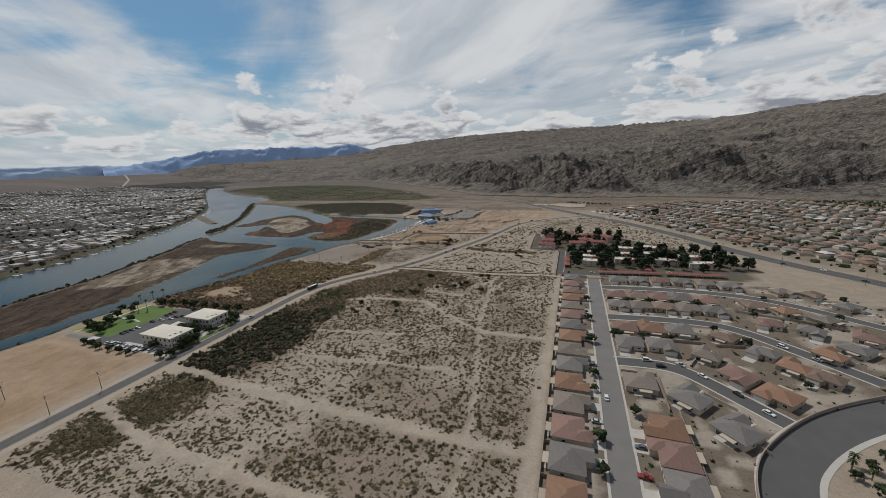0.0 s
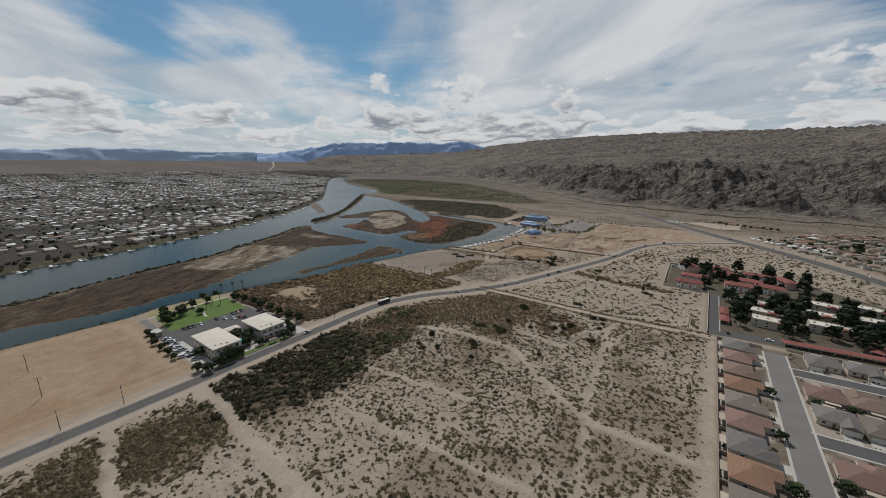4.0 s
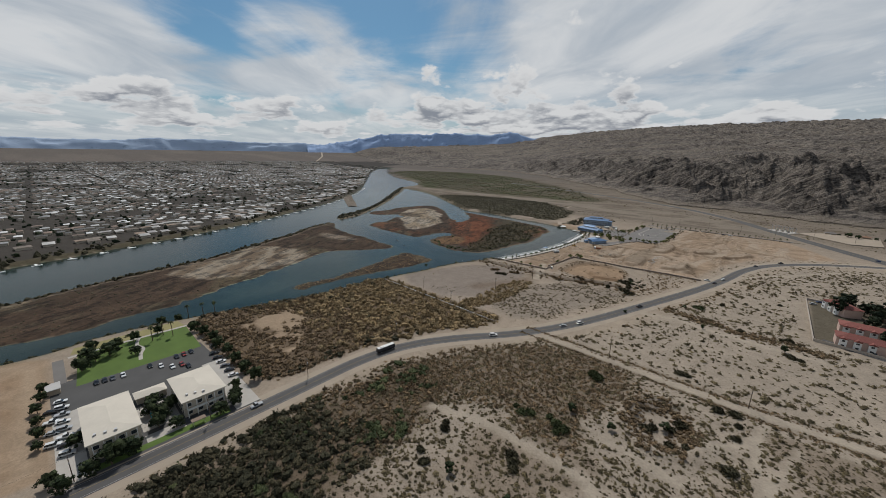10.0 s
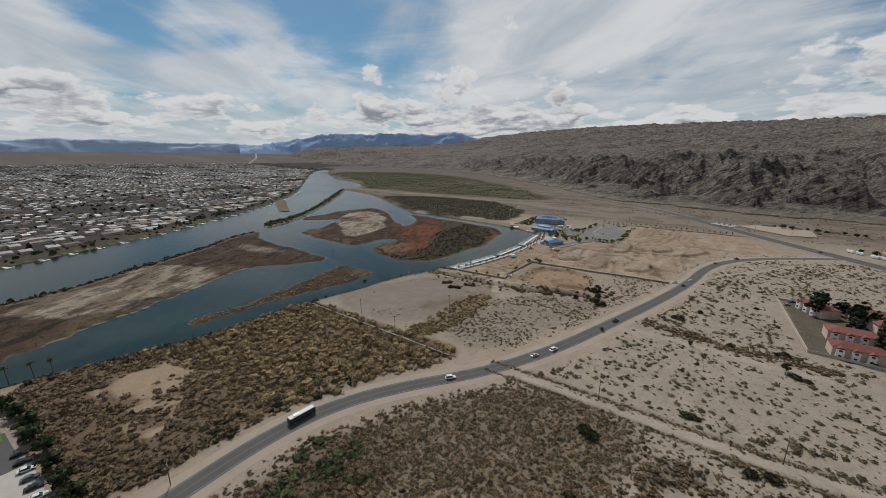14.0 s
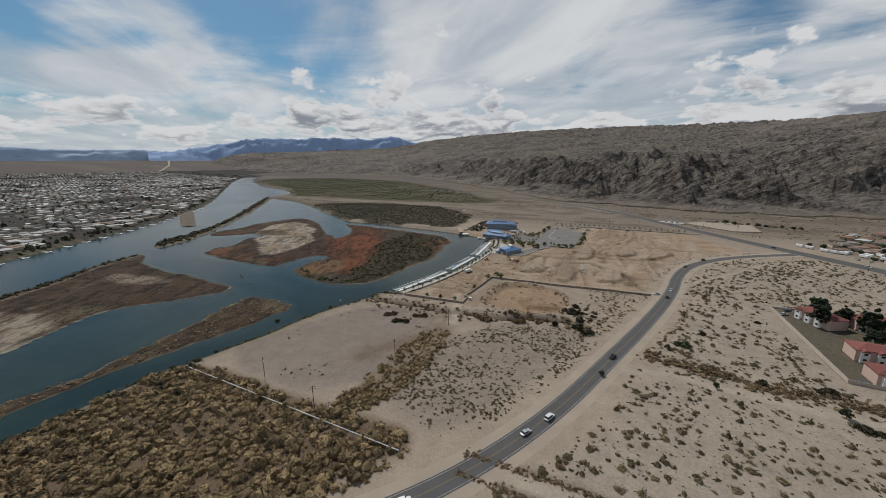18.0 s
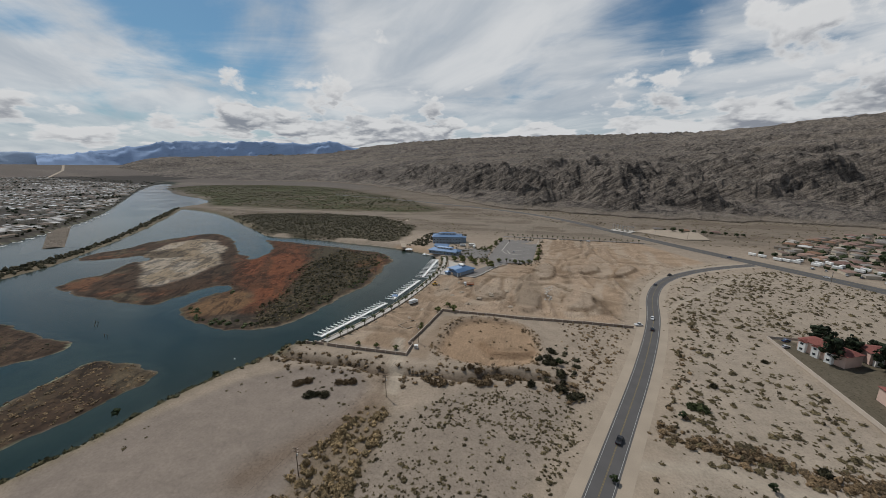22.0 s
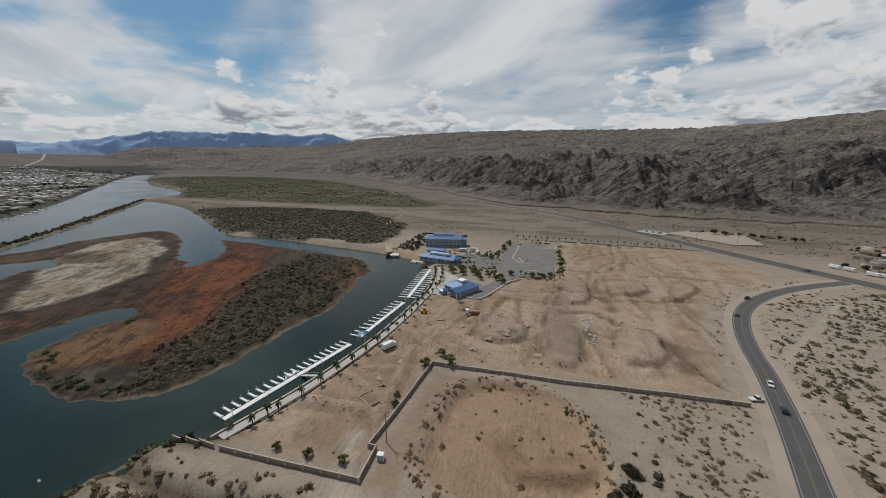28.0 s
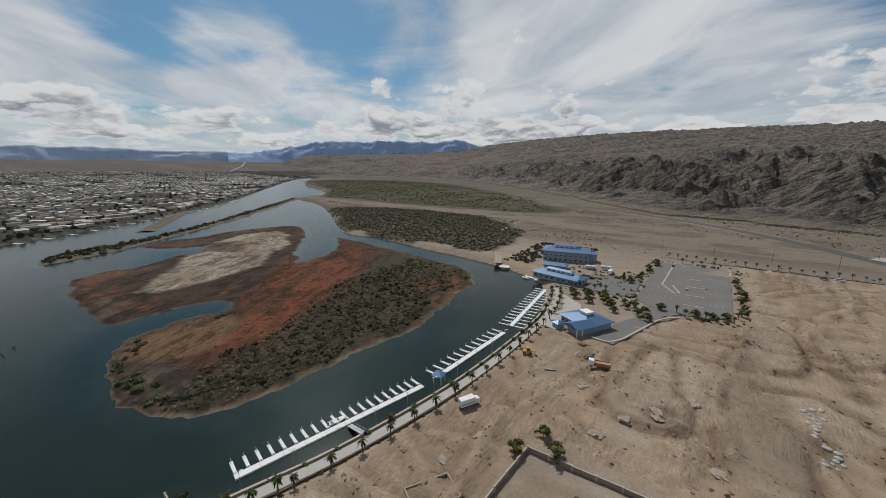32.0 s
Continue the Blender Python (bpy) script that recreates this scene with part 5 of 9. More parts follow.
x, y = scatter(3000, (-290, 490, -70, 830), zoned(smooth(site, 4, 10) * smooth(fbm(X / 25, Y / 25, 2, 155), 0.58, 0.72)))
bushes("site_weeds", "scattered dry weeds on graded earth", x, y, sizes(len(x), 0.3, 0.9, 2.0), RUST, 0.5, small=True)
x, y = scatter(1100, (-122, 296, -80, 342), zoned(smooth(pit, -3, 2) * smooth(-pit, -12, -3)))
bushes("pit_brush", "dark brush on the rim of a pit", x, y, sizes(len(x), 0.6, 1.6, 1.5), RUST)
x, y = scatter(7000, (-190, 350, -12, 366), zoned(np.exp(-(((line_distance(X, Y, DITCH_TRACK)[0] - 4.8) / 1.3) ** 2))))
bushes("ditch_weeds", "dry weeds along a dirt track", x, y, sizes(len(x), 0.3, 0.8, 1.5), RUST, small=True)
x, y = scatter(5200, (-170, 380, -40, 480), zoned(free * np.exp(-((line_distance(X, Y, [(-142, 463), (-112, 456), (-98, 454), (-84, 449), (-61, 452), (-43, 449)])[0] + near) / 4.0) ** 2)))
bushes("gully_brush", "line of brown brush in a shallow gully", x, y, sizes(len(x), 0.7, 2.2, 1.5), RUST)
x, y = scatter(6000, (-215, 300, -60, 640), zoned(free * smooth(park, 13, 15) * smooth(-park, -27, -17) * (field > 0) * smooth(clump, 0.36, 0.52) * 0.5))
bushes("roadside_bushes", "olive and brown bushes crowding the road's edge", x, y, sizes(len(x), 0.5, 1.6, 1.8), RUST, 0.8)

x, y = scatter(2600, (-235, 560, -95, 720), zoned(smooth(site, 3, 8) * np.clip(np.exp(-((channel / 3.0) ** 2)) + 0.5 * np.exp(-((bench / 1.6) ** 2)) + 0.9 * sum(np.exp(-((np.hypot((X - a) * 1.5, Y - b) / 7) ** 4)) for a, b in ((-160, 652), (-157, 638), (-136, 594), (-137, 580), (-173, 601))), 0, 1) * 0.5))
bushes("channel_weeds", "dry brown weeds in the channel and on cut edges", x, y, sizes(len(x), 0.3, 1.1, 1.8), RUST, 0.7, small=True)
x, y = scatter(50000, (-290, 490, -60, 835), zoned(smooth(site, 3, 8) * (np.clip(np.abs(RUT) * 0.7, 0, 0.5) + 0.01)))
bushes("earth_clods", "rough clods and ridges of bulldozed earth", x, y, sizes(len(x), 0.12, 0.6, 2.4), CLOD, 0.5, coarse=True, category="earth")

# islands, dike and delta
on_isle = smooth(isle, 2, 6) * smooth(depth_in(X, Y, OLIVE) + wob * 2 + notch, -9, 4)
x, y = scatter(9500, (-415, 485, -322, 725), zoned(on_isle * (isle > 4)))
bushes("island_brush", "grey-brown brush on the island", x[::2], y[::2], sizes(len(x), 0.4, 1.6, 2.0)[::2], TWIG, 0.7, small=True)
bushes("island_dark_brush", "dark olive brush on the island", x[1::4], y[1::4], sizes(len(x), 0.5, 2.0, 2.2)[1::4], DARK_LEAF, 0.85)
x, y = scatter(900, (-420, 485, -322, 725), zoned(np.exp(-(((isle - 7) / 3.5) ** 2)) * (X > -430) * (isle > 3.5)))
bushes("island_green_bushes", "green bushes along the island's shore", x, y, sizes(len(x), 1.0, 2.3, 1.5), GREEN, 0.8)
x, y = scatter(12000, (-705, 485, -380, 762), zoned(smooth(isle, 1, 4) * smooth(red, -8, 4) * (0.25 + 0.6 * smooth(clump, 0.4, 0.6))))
bushes("marsh_reeds", "low rust-red marsh growth on the island", x, y, sizes(len(x), 0.25, 0.9, 1.8), foliage("rust_red_reeds", (0.075, 0.032, 0.018), (0.185, 0.075, 0.036)), 0.4, coarse=True)
x, y = scatter(9000, (-645, 60, -395, 495), zoned(smooth(bar, 1, 3) * (1 - smooth(depth_in(X, Y, PALE_2) + wob * 1.3, -6, 3)) * 0.6))
bushes("bar_reeds", "low brown reeds on the sand bar", x, y, sizes(len(x), 0.3, 1.0, 1.8), DARK_LEAF, 0.4, coarse=True)
x, y = scatter(1800, (-410, 280, -345, 446), zoned(smooth(spit, 0, 3)))
bushes("spit_reeds", "brown reeds on a narrow island", x, y, sizes(len(x), 0.4, 1.2, 1.8), RUST, 0.5, coarse=True)
west_edge, _ = line_distance(X, Y, [(-490, 60), (-491, 104), (-507, 142), (-521, 197), (-533, 262), (-558, 318), (-590, 389), (-616, 425), (-638, 480)])
x, y = scatter(15000, (-650, 60, -480, 492), zoned(np.exp(-(((west_edge - 5) / 3.0) ** 2)) * smooth(bar, 0, 2)))
bushes("bar_brush", "dark bushes along the bar's outer bank", x, y, sizes(len(x), 0.6, 2.4, 2.0), DARK_LEAF, 0.9, coarse=True)
x, y = scatter(26000, (-1070, 500, -640, 1020), zoned(smooth(dike, 1, 4)))
bushes("dike_brush", "green brush and small trees along a narrow dike", x, y, sizes(len(x), 0.9, 3.0, 1.7), DARK_LEAF, 1.0, coarse=True)
x, y = scatter(17000, (-790, 745, -362, 980), zoned(smooth(veg1, -3, 8) * 0.6))
bushes("delta_brush", "thick olive brush on the delta flat", x, y, sizes(len(x), 0.7, 2.2, 1.8), DARK_LEAF, 0.7, coarse=True)
x, y = scatter(26000, (-1950, 1060, -400, 1950), zoned(smooth(veg2, 0, 25) * (0.3 + 0.5 * smooth(spots, 0.45, 0.6))))
bushes("far_delta_brush", "olive brush on the far delta flat", x, y, sizes(len(x), 1.0, 3.6, 2.0), OLIVE_LEAF, 0.6, coarse=True)
x, y = scatter(17000, (-900, 840, 260, 1180), zoned(smooth(-river, 10, 30) * (veg1 < -4) * smooth(high, 12, 20) * (0.10 + 0.6 * smooth(clump, 0.52, 0.66)) * (depth_in(X, Y, WASHLAND) < 0)))
bushes("foothill_scrub", "sparse scrub at the foot of the hills", x, y, sizes(len(x), 0.6, 1.6, 1.8), TWIG, 0.6, coarse=True)
x, y = scatter(9000, (-395, 60, -270, 500), zoned(np.exp(-(((river + 4.5) / 3.2) ** 2)) * (low_land < -2) * smooth(clump, 0.22, 0.36)))
bushes("shore_bushes", "green bushes along the river shore", x, y, sizes(len(x), 0.5, 2.3, 1.7), OLIVE_LEAF, 0.9)
x, y = scatter(42000, (-2100, 0, -600, 1650), zoned(np.exp(-(((river + 10) / 8.0) ** 2)) * west))
bushes("west_shore_trees", "dark trees and bushes along the far shore", x, y, sizes(len(x), 1.4, 4.0, 1.5), DARK_LEAF, 1.1, coarse=True)
# big bushes in the dry wash and beside the hollow
for name, label, spots_xy, size, mat in (("wash_shrub", "big round dark brown bush in the dry wash", [(-207, 481), (-203, 480), (-198, 479), (-194, 482), (-191, 480), (-188, 481), (-184, 479), (-204, 471), (-200, 469), (-197, 471), (-216, 465), (-220, 464), (-224, 466), (-193, 476), (-187, 475), (-276, 450), (-279, 447), (-259, 454), (-256, 455), (-262, 453)], 2.3, RUST), ("dark_shrub", "big dark green bush on pale sand", [(-176, 499), (-172, 497), (-169, 498), (-172, 503), (-170, 510), (-165, 488), (-164, 484), (-178, 475), (-165, 474), (-161, 470), (-158, 472), (-266, 442), (-269, 441), (-263, 443), (-168, 256), (-166, 253), (-136, 258), (-134, 255), (-138, 260), (-165, 238), (-160, 235), (-103, 369), (-100, 369), (-84, 346), (-78, 348), (-76, 340), (-76, 330), (-76, 308), (-67, 530), (-61, 456), (-64, 455), (-56, 431), (-60, 432), (-100, 498), (-85, 452), (-97, 320), (-103, 316), (-105, 313), (-90, 311), (-95, 308), (-94, 325)], 2.3, DARK_LEAF), ("green_shrub", "big fresh green bush among dry scrub", [(-152, 286), (-148, 284), (-145, 286), (-137, 289), (-133, 287), (-129, 286), (-131, 283), (-136, 335), (-133, 333), (-114, 479), (-111, 478)], 2.5, GREEN)):
    for i, (px, py) in enumerate(spots_xy):
        bushes(name, label, np.array([px]) + 0.0, np.array([py]) + 0.0, np.array([size * (0.75 + 0.5 * ((i * 0.37) % 1))]), mat, 0.85, 0.4, big=True, category="shrub")

# ---- materials of built things ----
def tiled_roof(name, colour):
    """Roof tiles: courses across the slope, tone by tone."""
    mat = bpy.data.materials.new(name)
    mat.use_nodes = True
    n = Nodes(mat.node_tree)
    at = n.add("ShaderNodeTexCoord").outputs["Object"]
    own = n.add("ShaderNodeObjectInfo").outputs["Random"]
    wave = n.add("ShaderNodeTexWave", bands_direction="Z", wave_profile="SAW")
    wave.inputs["Scale"].default_value, wave.inputs["Distortion"].default_value = 2.6, 0.4
    n.link(at, wave.inputs["Vector"])
    stain = n.noise(at, 0.7, 5.0, 0.65)
    tone = n.math("MULTIPLY", n.math("MULTIPLY_ADD", n.noise(at, 7.0, 4.0, 0.65), 0.5, 0.75), n.math("MULTIPLY_ADD", stain, 0.4, 0.8))
    tone = n.math("MULTIPLY", tone, n.math("MULTIPLY_ADD", wave.outputs["Fac"], 0.25, 0.87))
    tone = n.math("MULTIPLY", tone, n.math("MULTIPLY_ADD", own, 0.3, 0.85))
    bsdf = n.add("ShaderNodeBsdfPrincipled")
    n.put(bsdf.inputs["Base Color"], n.vmath("SCALE", colour, scale=tone))
    bsdf.inputs["Roughness"].default_value, bsdf.inputs["Specular IOR Level"].default_value = 0.85, 0.2
    bump = n.add("ShaderNodeBump")
    bump.inputs["Strength"].default_value, bump.inputs["Distance"].default_value = 0.6, 0.06
    n.link(wave.outputs["Fac"], bump.inputs["Height"])
    n.link(bump.outputs[0], bsdf.inputs["Normal"])
    n.link(bsdf.outputs[0], n.add("ShaderNodeOutputMaterial").inputs["Surface"])
    return mat


def ribbed_metal(name, colour):
    """Painted standing-seam roof sheet."""
    mat = bpy.data.materials.new(name)
    mat.use_nodes = True
    n = Nodes(mat.node_tree)
    at = n.add("ShaderNodeTexCoord").outputs["Object"]
    fade = n.noise(at, 0.35, 4.0, 0.6)
    bsdf = n.add("ShaderNodeBsdfPrincipled")
    n.put(bsdf.inputs["Base Color"], n.vmath("SCALE", colour, scale=n.math("MULTIPLY_ADD", fade, 0.5, 0.75)))
    bsdf.inputs["Roughness"].default_value, bsdf.inputs["Metallic"].default_value = 0.45, 0.2
    n.link(bsdf.outputs[0], n.add("ShaderNodeOutputMaterial").inputs["Surface"])
    return mat


ROOFS = [tiled_roof("brown_roof_tiles", (0.160, 0.115, 0.090)), tiled_roof("grey_roof_tiles", (0.135, 0.124, 0.115)), tiled_roof("orange_roof_tiles", (0.195, 0.115, 0.076)), tiled_roof("rose_roof_tiles", (0.180, 0.113, 0.094)), tiled_roof("taupe_roof_tiles", (0.160, 0.134, 0.112))]
RED_TILE = tiled_roof("red_roof_tiles", (0.185, 0.068, 0.056))
STUCCO = surface("tan_stucco", (0.34, 0.285, 0.22), 0.9, grain=(5.0, 0.06), patches=(0.5, 0.1), spread=0.15)
PALE_STUCCO = surface("cream_stucco", (0.42, 0.37, 0.30), 0.9, grain=(5.0, 0.06), patches=(0.5, 0.1), spread=0.1)
PINK_STUCCO = surface("pink_stucco", (0.50, 0.36, 0.30), 0.9, grain=(5.0, 0.06), patches=(0.5, 0.1), spread=0.1)
WHITE_WALL = surface("white_painted_wall", (0.66, 0.66, 0.64), 0.8, grain=(5.0, 0.05), patches=(0.5, 0.08), spread=0.1)
FLAT_ROOF = surface("cream_flat_roofing", (0.50, 0.455, 0.385), 0.9, grain=(1.5, 0.06), patches=(0.12, 0.14), space="World")
WHITE_ROOF = surface("white_flat_roofing", (0.36, 0.35, 0.335), 0.9, grain=(1.5, 0.08), patches=(0.15, 0.18), spread=0.2)
GREY_ROOF = surface("grey_shingles", (0.23, 0.22, 0.215), 0.9, grain=(1.5, 0.12), patches=(0.15, 0.2), spread=0.4)
BROWN_ROOF = surface("brown_shingles", (0.20, 0.15, 0.115), 0.9, grain=(1.5, 0.12), patches=(0.15, 0.2), spread=0.35)
GLASS = surface("dark_window_glass", (0.030, 0.036, 0.042), 0.08, grain=(2.0, 0.1), patches=(0.2, 0.2), spec=0.6)
GARAGE = surface("white_garage_door", (0.55, 0.53, 0.49), 0.7, grain=(3.0, 0.05), patches=(0.5, 0.08), spread=0.15)
BLOCK = surface("brown_block_wall", (0.245, 0.190, 0.150), 0.95, grain=(2.6, 0.18), patches=(0.3, 0.15), space="World", bump=0.3)
PALE_BLOCK = surface("pale_block_wall", (0.40, 0.345, 0.29), 0.95, grain=(2.6, 0.1), patches=(0.3, 0.12), space="World")
BLUE_ROOF = ribbed_metal("blue_metal_roof", (0.065, 0.135, 0.25))
PALE_BLUE = surface("pale_blue_siding", (0.20, 0.25, 0.31), 0.8, grain=(3.0, 0.06), patches=(0.4, 0.1))
BARK = surface("grey_brown_bark", (0.13, 0.095, 0.068), 0.95, grain=(9.0, 0.3), patches=(1.0, 0.2), bump=0.5)
WOOD_POLE = surface("weathered_pole_wood", (0.12, 0.088, 0.064), 0.9, grain=(8.0, 0.2), patches=(1.0, 0.2))
STEEL = surface("grey_galvanised_steel", (0.42, 0.42, 0.42), 0.5, 0.6, grain=(4.0, 0.08), patches=(0.5, 0.1))
RUBBER = surface("black_tyre_rubber", (0.022, 0.022, 0.022), 0.9)
DECK = surface("white_dock_deck", (0.64, 0.64, 0.62), 0.75, grain=(4.0, 0.06), patches=(0.4, 0.1))
LAWN = surface("mown_lawn", (0.075, 0.118, 0.026), 0.95, grain=(3.0, 0.25), patches=(0.12, 0.25), space="World")
TURF_EDGE = surface("dry_lawn", (0.215, 0.190, 0.085), 0.95, grain=(2.0, 0.2), patches=(0.2, 0.25), space="World")
TREE_LEAF = foliage("dark_tree_leaves", (0.016, 0.026, 0.012), (0.055, 0.068, 0.028), 0.4)
PINE_LEAF = foliage("black_green_needles", (0.010, 0.017, 0.009), (0.036, 0.045, 0.022), 0.4)
LIGHT_LEAF = foliage("yellow_green_leaves", (0.060, 0.072, 0.022), (0.150, 0.150, 0.055), 0.4)
PALM_LEAF = foliage("palm_fronds", (0.030, 0.042, 0.016), (0.100, 0.110, 0.045), 0.4)
DEAD_FROND = foliage("dead_palm_skirt", (0.080, 0.058, 0.034), (0.190, 0.140, 0.080), 0.3)
POOL = surface("turquoise_pool_water", (0.10, 0.42, 0.48), 0.08, grain=(1.0, 0.1), patches=(0.2, 0.1), spec=0.6)


# ---- houses ----
def slab(name, lo, hi, material, parent=None, label="", bevel=0.0):
    return part(name, boxes((lo, hi), bevel=bevel), material, parent, label)


def gable_roof(x0, y0, x1, y1, z, rise, over=0.5, thick=0.16):
    """A gabled roof whose ridge runs along y."""
    x0, y0, x1, y1 = x0 - over, y0 - over, x1 + over, y1 + over
    mid = (x0 + x1) / 2
    bm = bmesh.new()
    rings = []
    for y in (y0, y1):
        rings.append([bm.verts.new(p) for p in ((x0, y, z), (x1, y, z), (x1, y, z + thick), (mid, y, z + rise + thick), (x0, y, z + thick))])
    a, b = rings
    bm.faces.new(a)
    bm.faces.new(b[::-1])
    for k in range(5):
        bm.faces.new((a[k], b[k], b[(k + 1) % 5], a[(k + 1) % 5]))
    bmesh.ops.recalc_face_normals(bm, faces=bm.faces)
    return bm


def window(parent, x, y, z, w, h, facing):
    """A framed window on a wall that faces n, s, e or w; its pane stands under the frame."""
    t = 0.05
    frame_at = {"s": ((x - w / 2, y - t, z), (x + w / 2, y, z + h)), "n": ((x - w / 2, y, z), (x + w / 2, y + t, z + h)), "w": ((x - t, y - w / 2, z), (x, y + w / 2, z + h)), "e": ((x, y - w / 2, z), (x + t, y + w / 2, z + h))}[facing]
    f = slab("window", *frame_at, WHITE_WALL, parent)
    g = 0.09
    lo, hi = [list(v) for v in frame_at]
    k = 0 if facing in "ns" else 1
    lo[k], hi[k], lo[2], hi[2] = lo[k] + g, hi[k] - g, lo[2] + g, hi[2] - g
    d = 1 - k
    if facing in "sw":
        hi[d] = lo[d]
        lo[d] -= 0.012
    else:
        lo[d] = hi[d]
        hi[d] += 0.012
    slab("pane", lo, hi, GLASS, f)


def family_house(name, label, roof, wall, w, d, layout, at, turn, group):
    """A single-storey house whose street front looks to -y: body, garage wing, hipped roofs, doors and windows."""
    h = thing(name, label, "house", (*at, 0.0), turn, group)
    e = 2.9
    slab("wall", (-w / 2, -d / 2 + 3, -0.2), (w / 2, d / 2, e), wall, h)
    part("roof", hip_roof(-w / 2, -d / 2 + 3, w / 2, d / 2, e, 2.3), roof, h)
    s = 1 if layout else -1
    gx0, gx1 = sorted((s * 0.3, s * (w / 2 - 0.1)))
    slab("garage_wall", (gx0, -d / 2, -0.2), (gx1, -d / 2 + 4.0, e - 0.05), wall, h)
    if layout:
        part("garage_roof", gable_roof(gx0, -d / 2, gx1, -d / 2 + 7.5, e - 0.02, 1.75), roof, h)
    else:
        part("garage_roof", hip_roof(gx0, -d / 2, gx1, -d / 2 + 7.5, e - 0.02, 1.7), roof, h)
    gm = (gx0 + gx1) / 2
    slab("garage_door", (gm - 2.4, -d / 2 - 0.05, 0.0), (gm + 2.4, -d / 2, 2.15), GARAGE, h, "pale panelled garage door")
    slab("front_door", (-s * 1.3 - 0.5, -d / 2 + 2.94, 0.0), (-s * 1.3 + 0.5, -d / 2 + 3, 2.05), BARK, h, "dark front door")
    window(h, -s * w * 0.33, -d / 2 + 3, 0.9, 1.7, 1.3, "s")
    window(h, -w * 0.25, d / 2, 0.9, 1.8, 1.3, "n")
    window(h, w * 0.22, d / 2, 0.2, 2.2, 2.0, "n")
    window(h, -w / 2, d * 0.2, 0.9, 1.5, 1.2, "w")
    window(h, w / 2, d * 0.25, 0.9, 1.5, 1.2, "e")
    for k in range(2):
        bm = bmesh.new()
        tube(bm, (-w * 0.2 + k * w * 0.17, 1.5 + k * 0.8, e + 1.0), (-w * 0.2 + k * w * 0.17, 1.5 + k * 0.8, e + 2.5 - 0.2 * k), 0.06, 0.06, 6)
        part("vent_pipe", bm, STEEL, h)
    slab("patio", (-w * 0.3, d / 2, -0.1), (w * 0.25, d / 2 + 2.6, 0.05), CONCRETE, h)
    slab("patio_cover", (-w * 0.3, d / 2, 2.55), (w * 0.1, d / 2 + 2.8, 2.68), STUCCO, h)
    slab("driveway", (gm - 2.8, -d / 2 - 5.4, -0.1), (gm + 2.8, -d / 2, 0.06), CONCRETE, h, "pale concrete driveway")
    return h


ROOF_WORDS = ("brown", "grey", "orange-brown", "rose-brown", "taupe")
protos = {}


def place_house(kind, layout, x, y, turn, size="full"):
    key = (kind, layout, size)
    w, d = {"full": (14.0, 15.5), "small": (12.5, 12.5)}[size]
    if key in protos:
        return copy_thing(protos[key], pose(x, y, 0, 0, 0, turn))
    protos[key] = family_house("house", f"single-storey {'cream' if kind % 2 else 'tan'} stucco house with {ROOF_WORDS[kind]} tile roof", ROOFS[kind], PALE_STUCCO if kind % 2 else STUCCO, w, d, layout, (x, y), turn, "houses of the estate")
    return protos[key]


LEFT_ROW = [4, 2, 2, 1, 3, 4, 2, 1, 4, 2, 1, 3, 4, 2, 0, 3, 1]
for k, kind in enumerate(LEFT_ROW):
    place_house(kind, k % 2, 2.3, 72.5 + 17.4 * k, 90)
for k, (y, kind) in enumerate(((153, 2), (137.5, 3), (122, 1), (106, 0), (90, 2), (74, 4))):
    place_house(kind, (k + 1) % 2, 38.5, y, -90)
for k, (x, y) in enumerate(((35, 314), (50.5, 315), (66, 316), (81.5, 316), (97.5, 315))):
    place_house((3, 0, 3, 1, 3)[k], k % 2, x, y, 180)
for k, (x, y) in enumerate(((35, 291), (50.5, 292), (66, 293), (81.5, 294), (97.5, 293))):
    place_house((1, 4, 0, 4, 1)[k], (k + 1) % 2, x, y, 0)
for k, (x, y) in enumerate(((35, 252), (51, 254), (67, 255.5))):
    place_house((3, 2, 1)[k], k % 2, x, y, 180)
for k, (x, y) in enumerate(((35, 228.5), (52, 229.5))):
    place_house(1, k % 2, x, y, 0)
for k, (x, y) in enumerate(((41, 354), (58, 356), (75, 357.5), (92, 358), (109, 357), (126, 354))):
    place_house((1, 1, 3, 1, 4, 1)[k], k % 2, x, y, 0)
for x, y, turn, kind, layout in ((34.5, 187.5, 180, 4, 0), (55, 179, 140, 1, 1), (90, 250.5, 140, 0, 0), (74, 224, 150, 4, 1), (103, 233, -40, 1, 0), (81, 204, -45, 3, 1), (92, 190, -45, 2, 0), (136, 240, 130, 2, 1), (120, 212, -40, 0, 0), (67, 160, 130, 1, 1), (126, 311, 190, 0, 1), (142, 304, 200, 2, 0), (158, 293, 215, 4, 1), (123, 277, -20, 3, 0), (141, 270, -30, 1, 1), (176, 343, 30, 0, 0), (158, 345, 20, 4, 1), (167, 268, 150, 3, 1), (152, 250, 130, 1, 0), (112, 221, 140, 2, 1), (185, 320, 40, 1, 1), (200, 296, 50, 3, 0)):
    place_house(kind, layout, x, y, turn, "full" if y < 215 and x < 100 else "small")

x, y = scatter(2600, (-8, 60, 215, 366), lambda x, y: inside(x, y, YARDS) * (np.abs(x - 20.5) > 7) * np.prod([line_distance(x, y, c)[0] > 6 for c in (CROSS_1, CROSS_2, CROSS_3, BIG_ROAD)], 0) * 0.75)
bushes("garden_shrubs", "small dark garden shrubs between the houses", x, y, sizes(len(x), 0.3, 1.2, 2.0), foliage("garden_green", (0.022, 0.030, 0.014), (0.085, 0.090, 0.045)), 0.9)
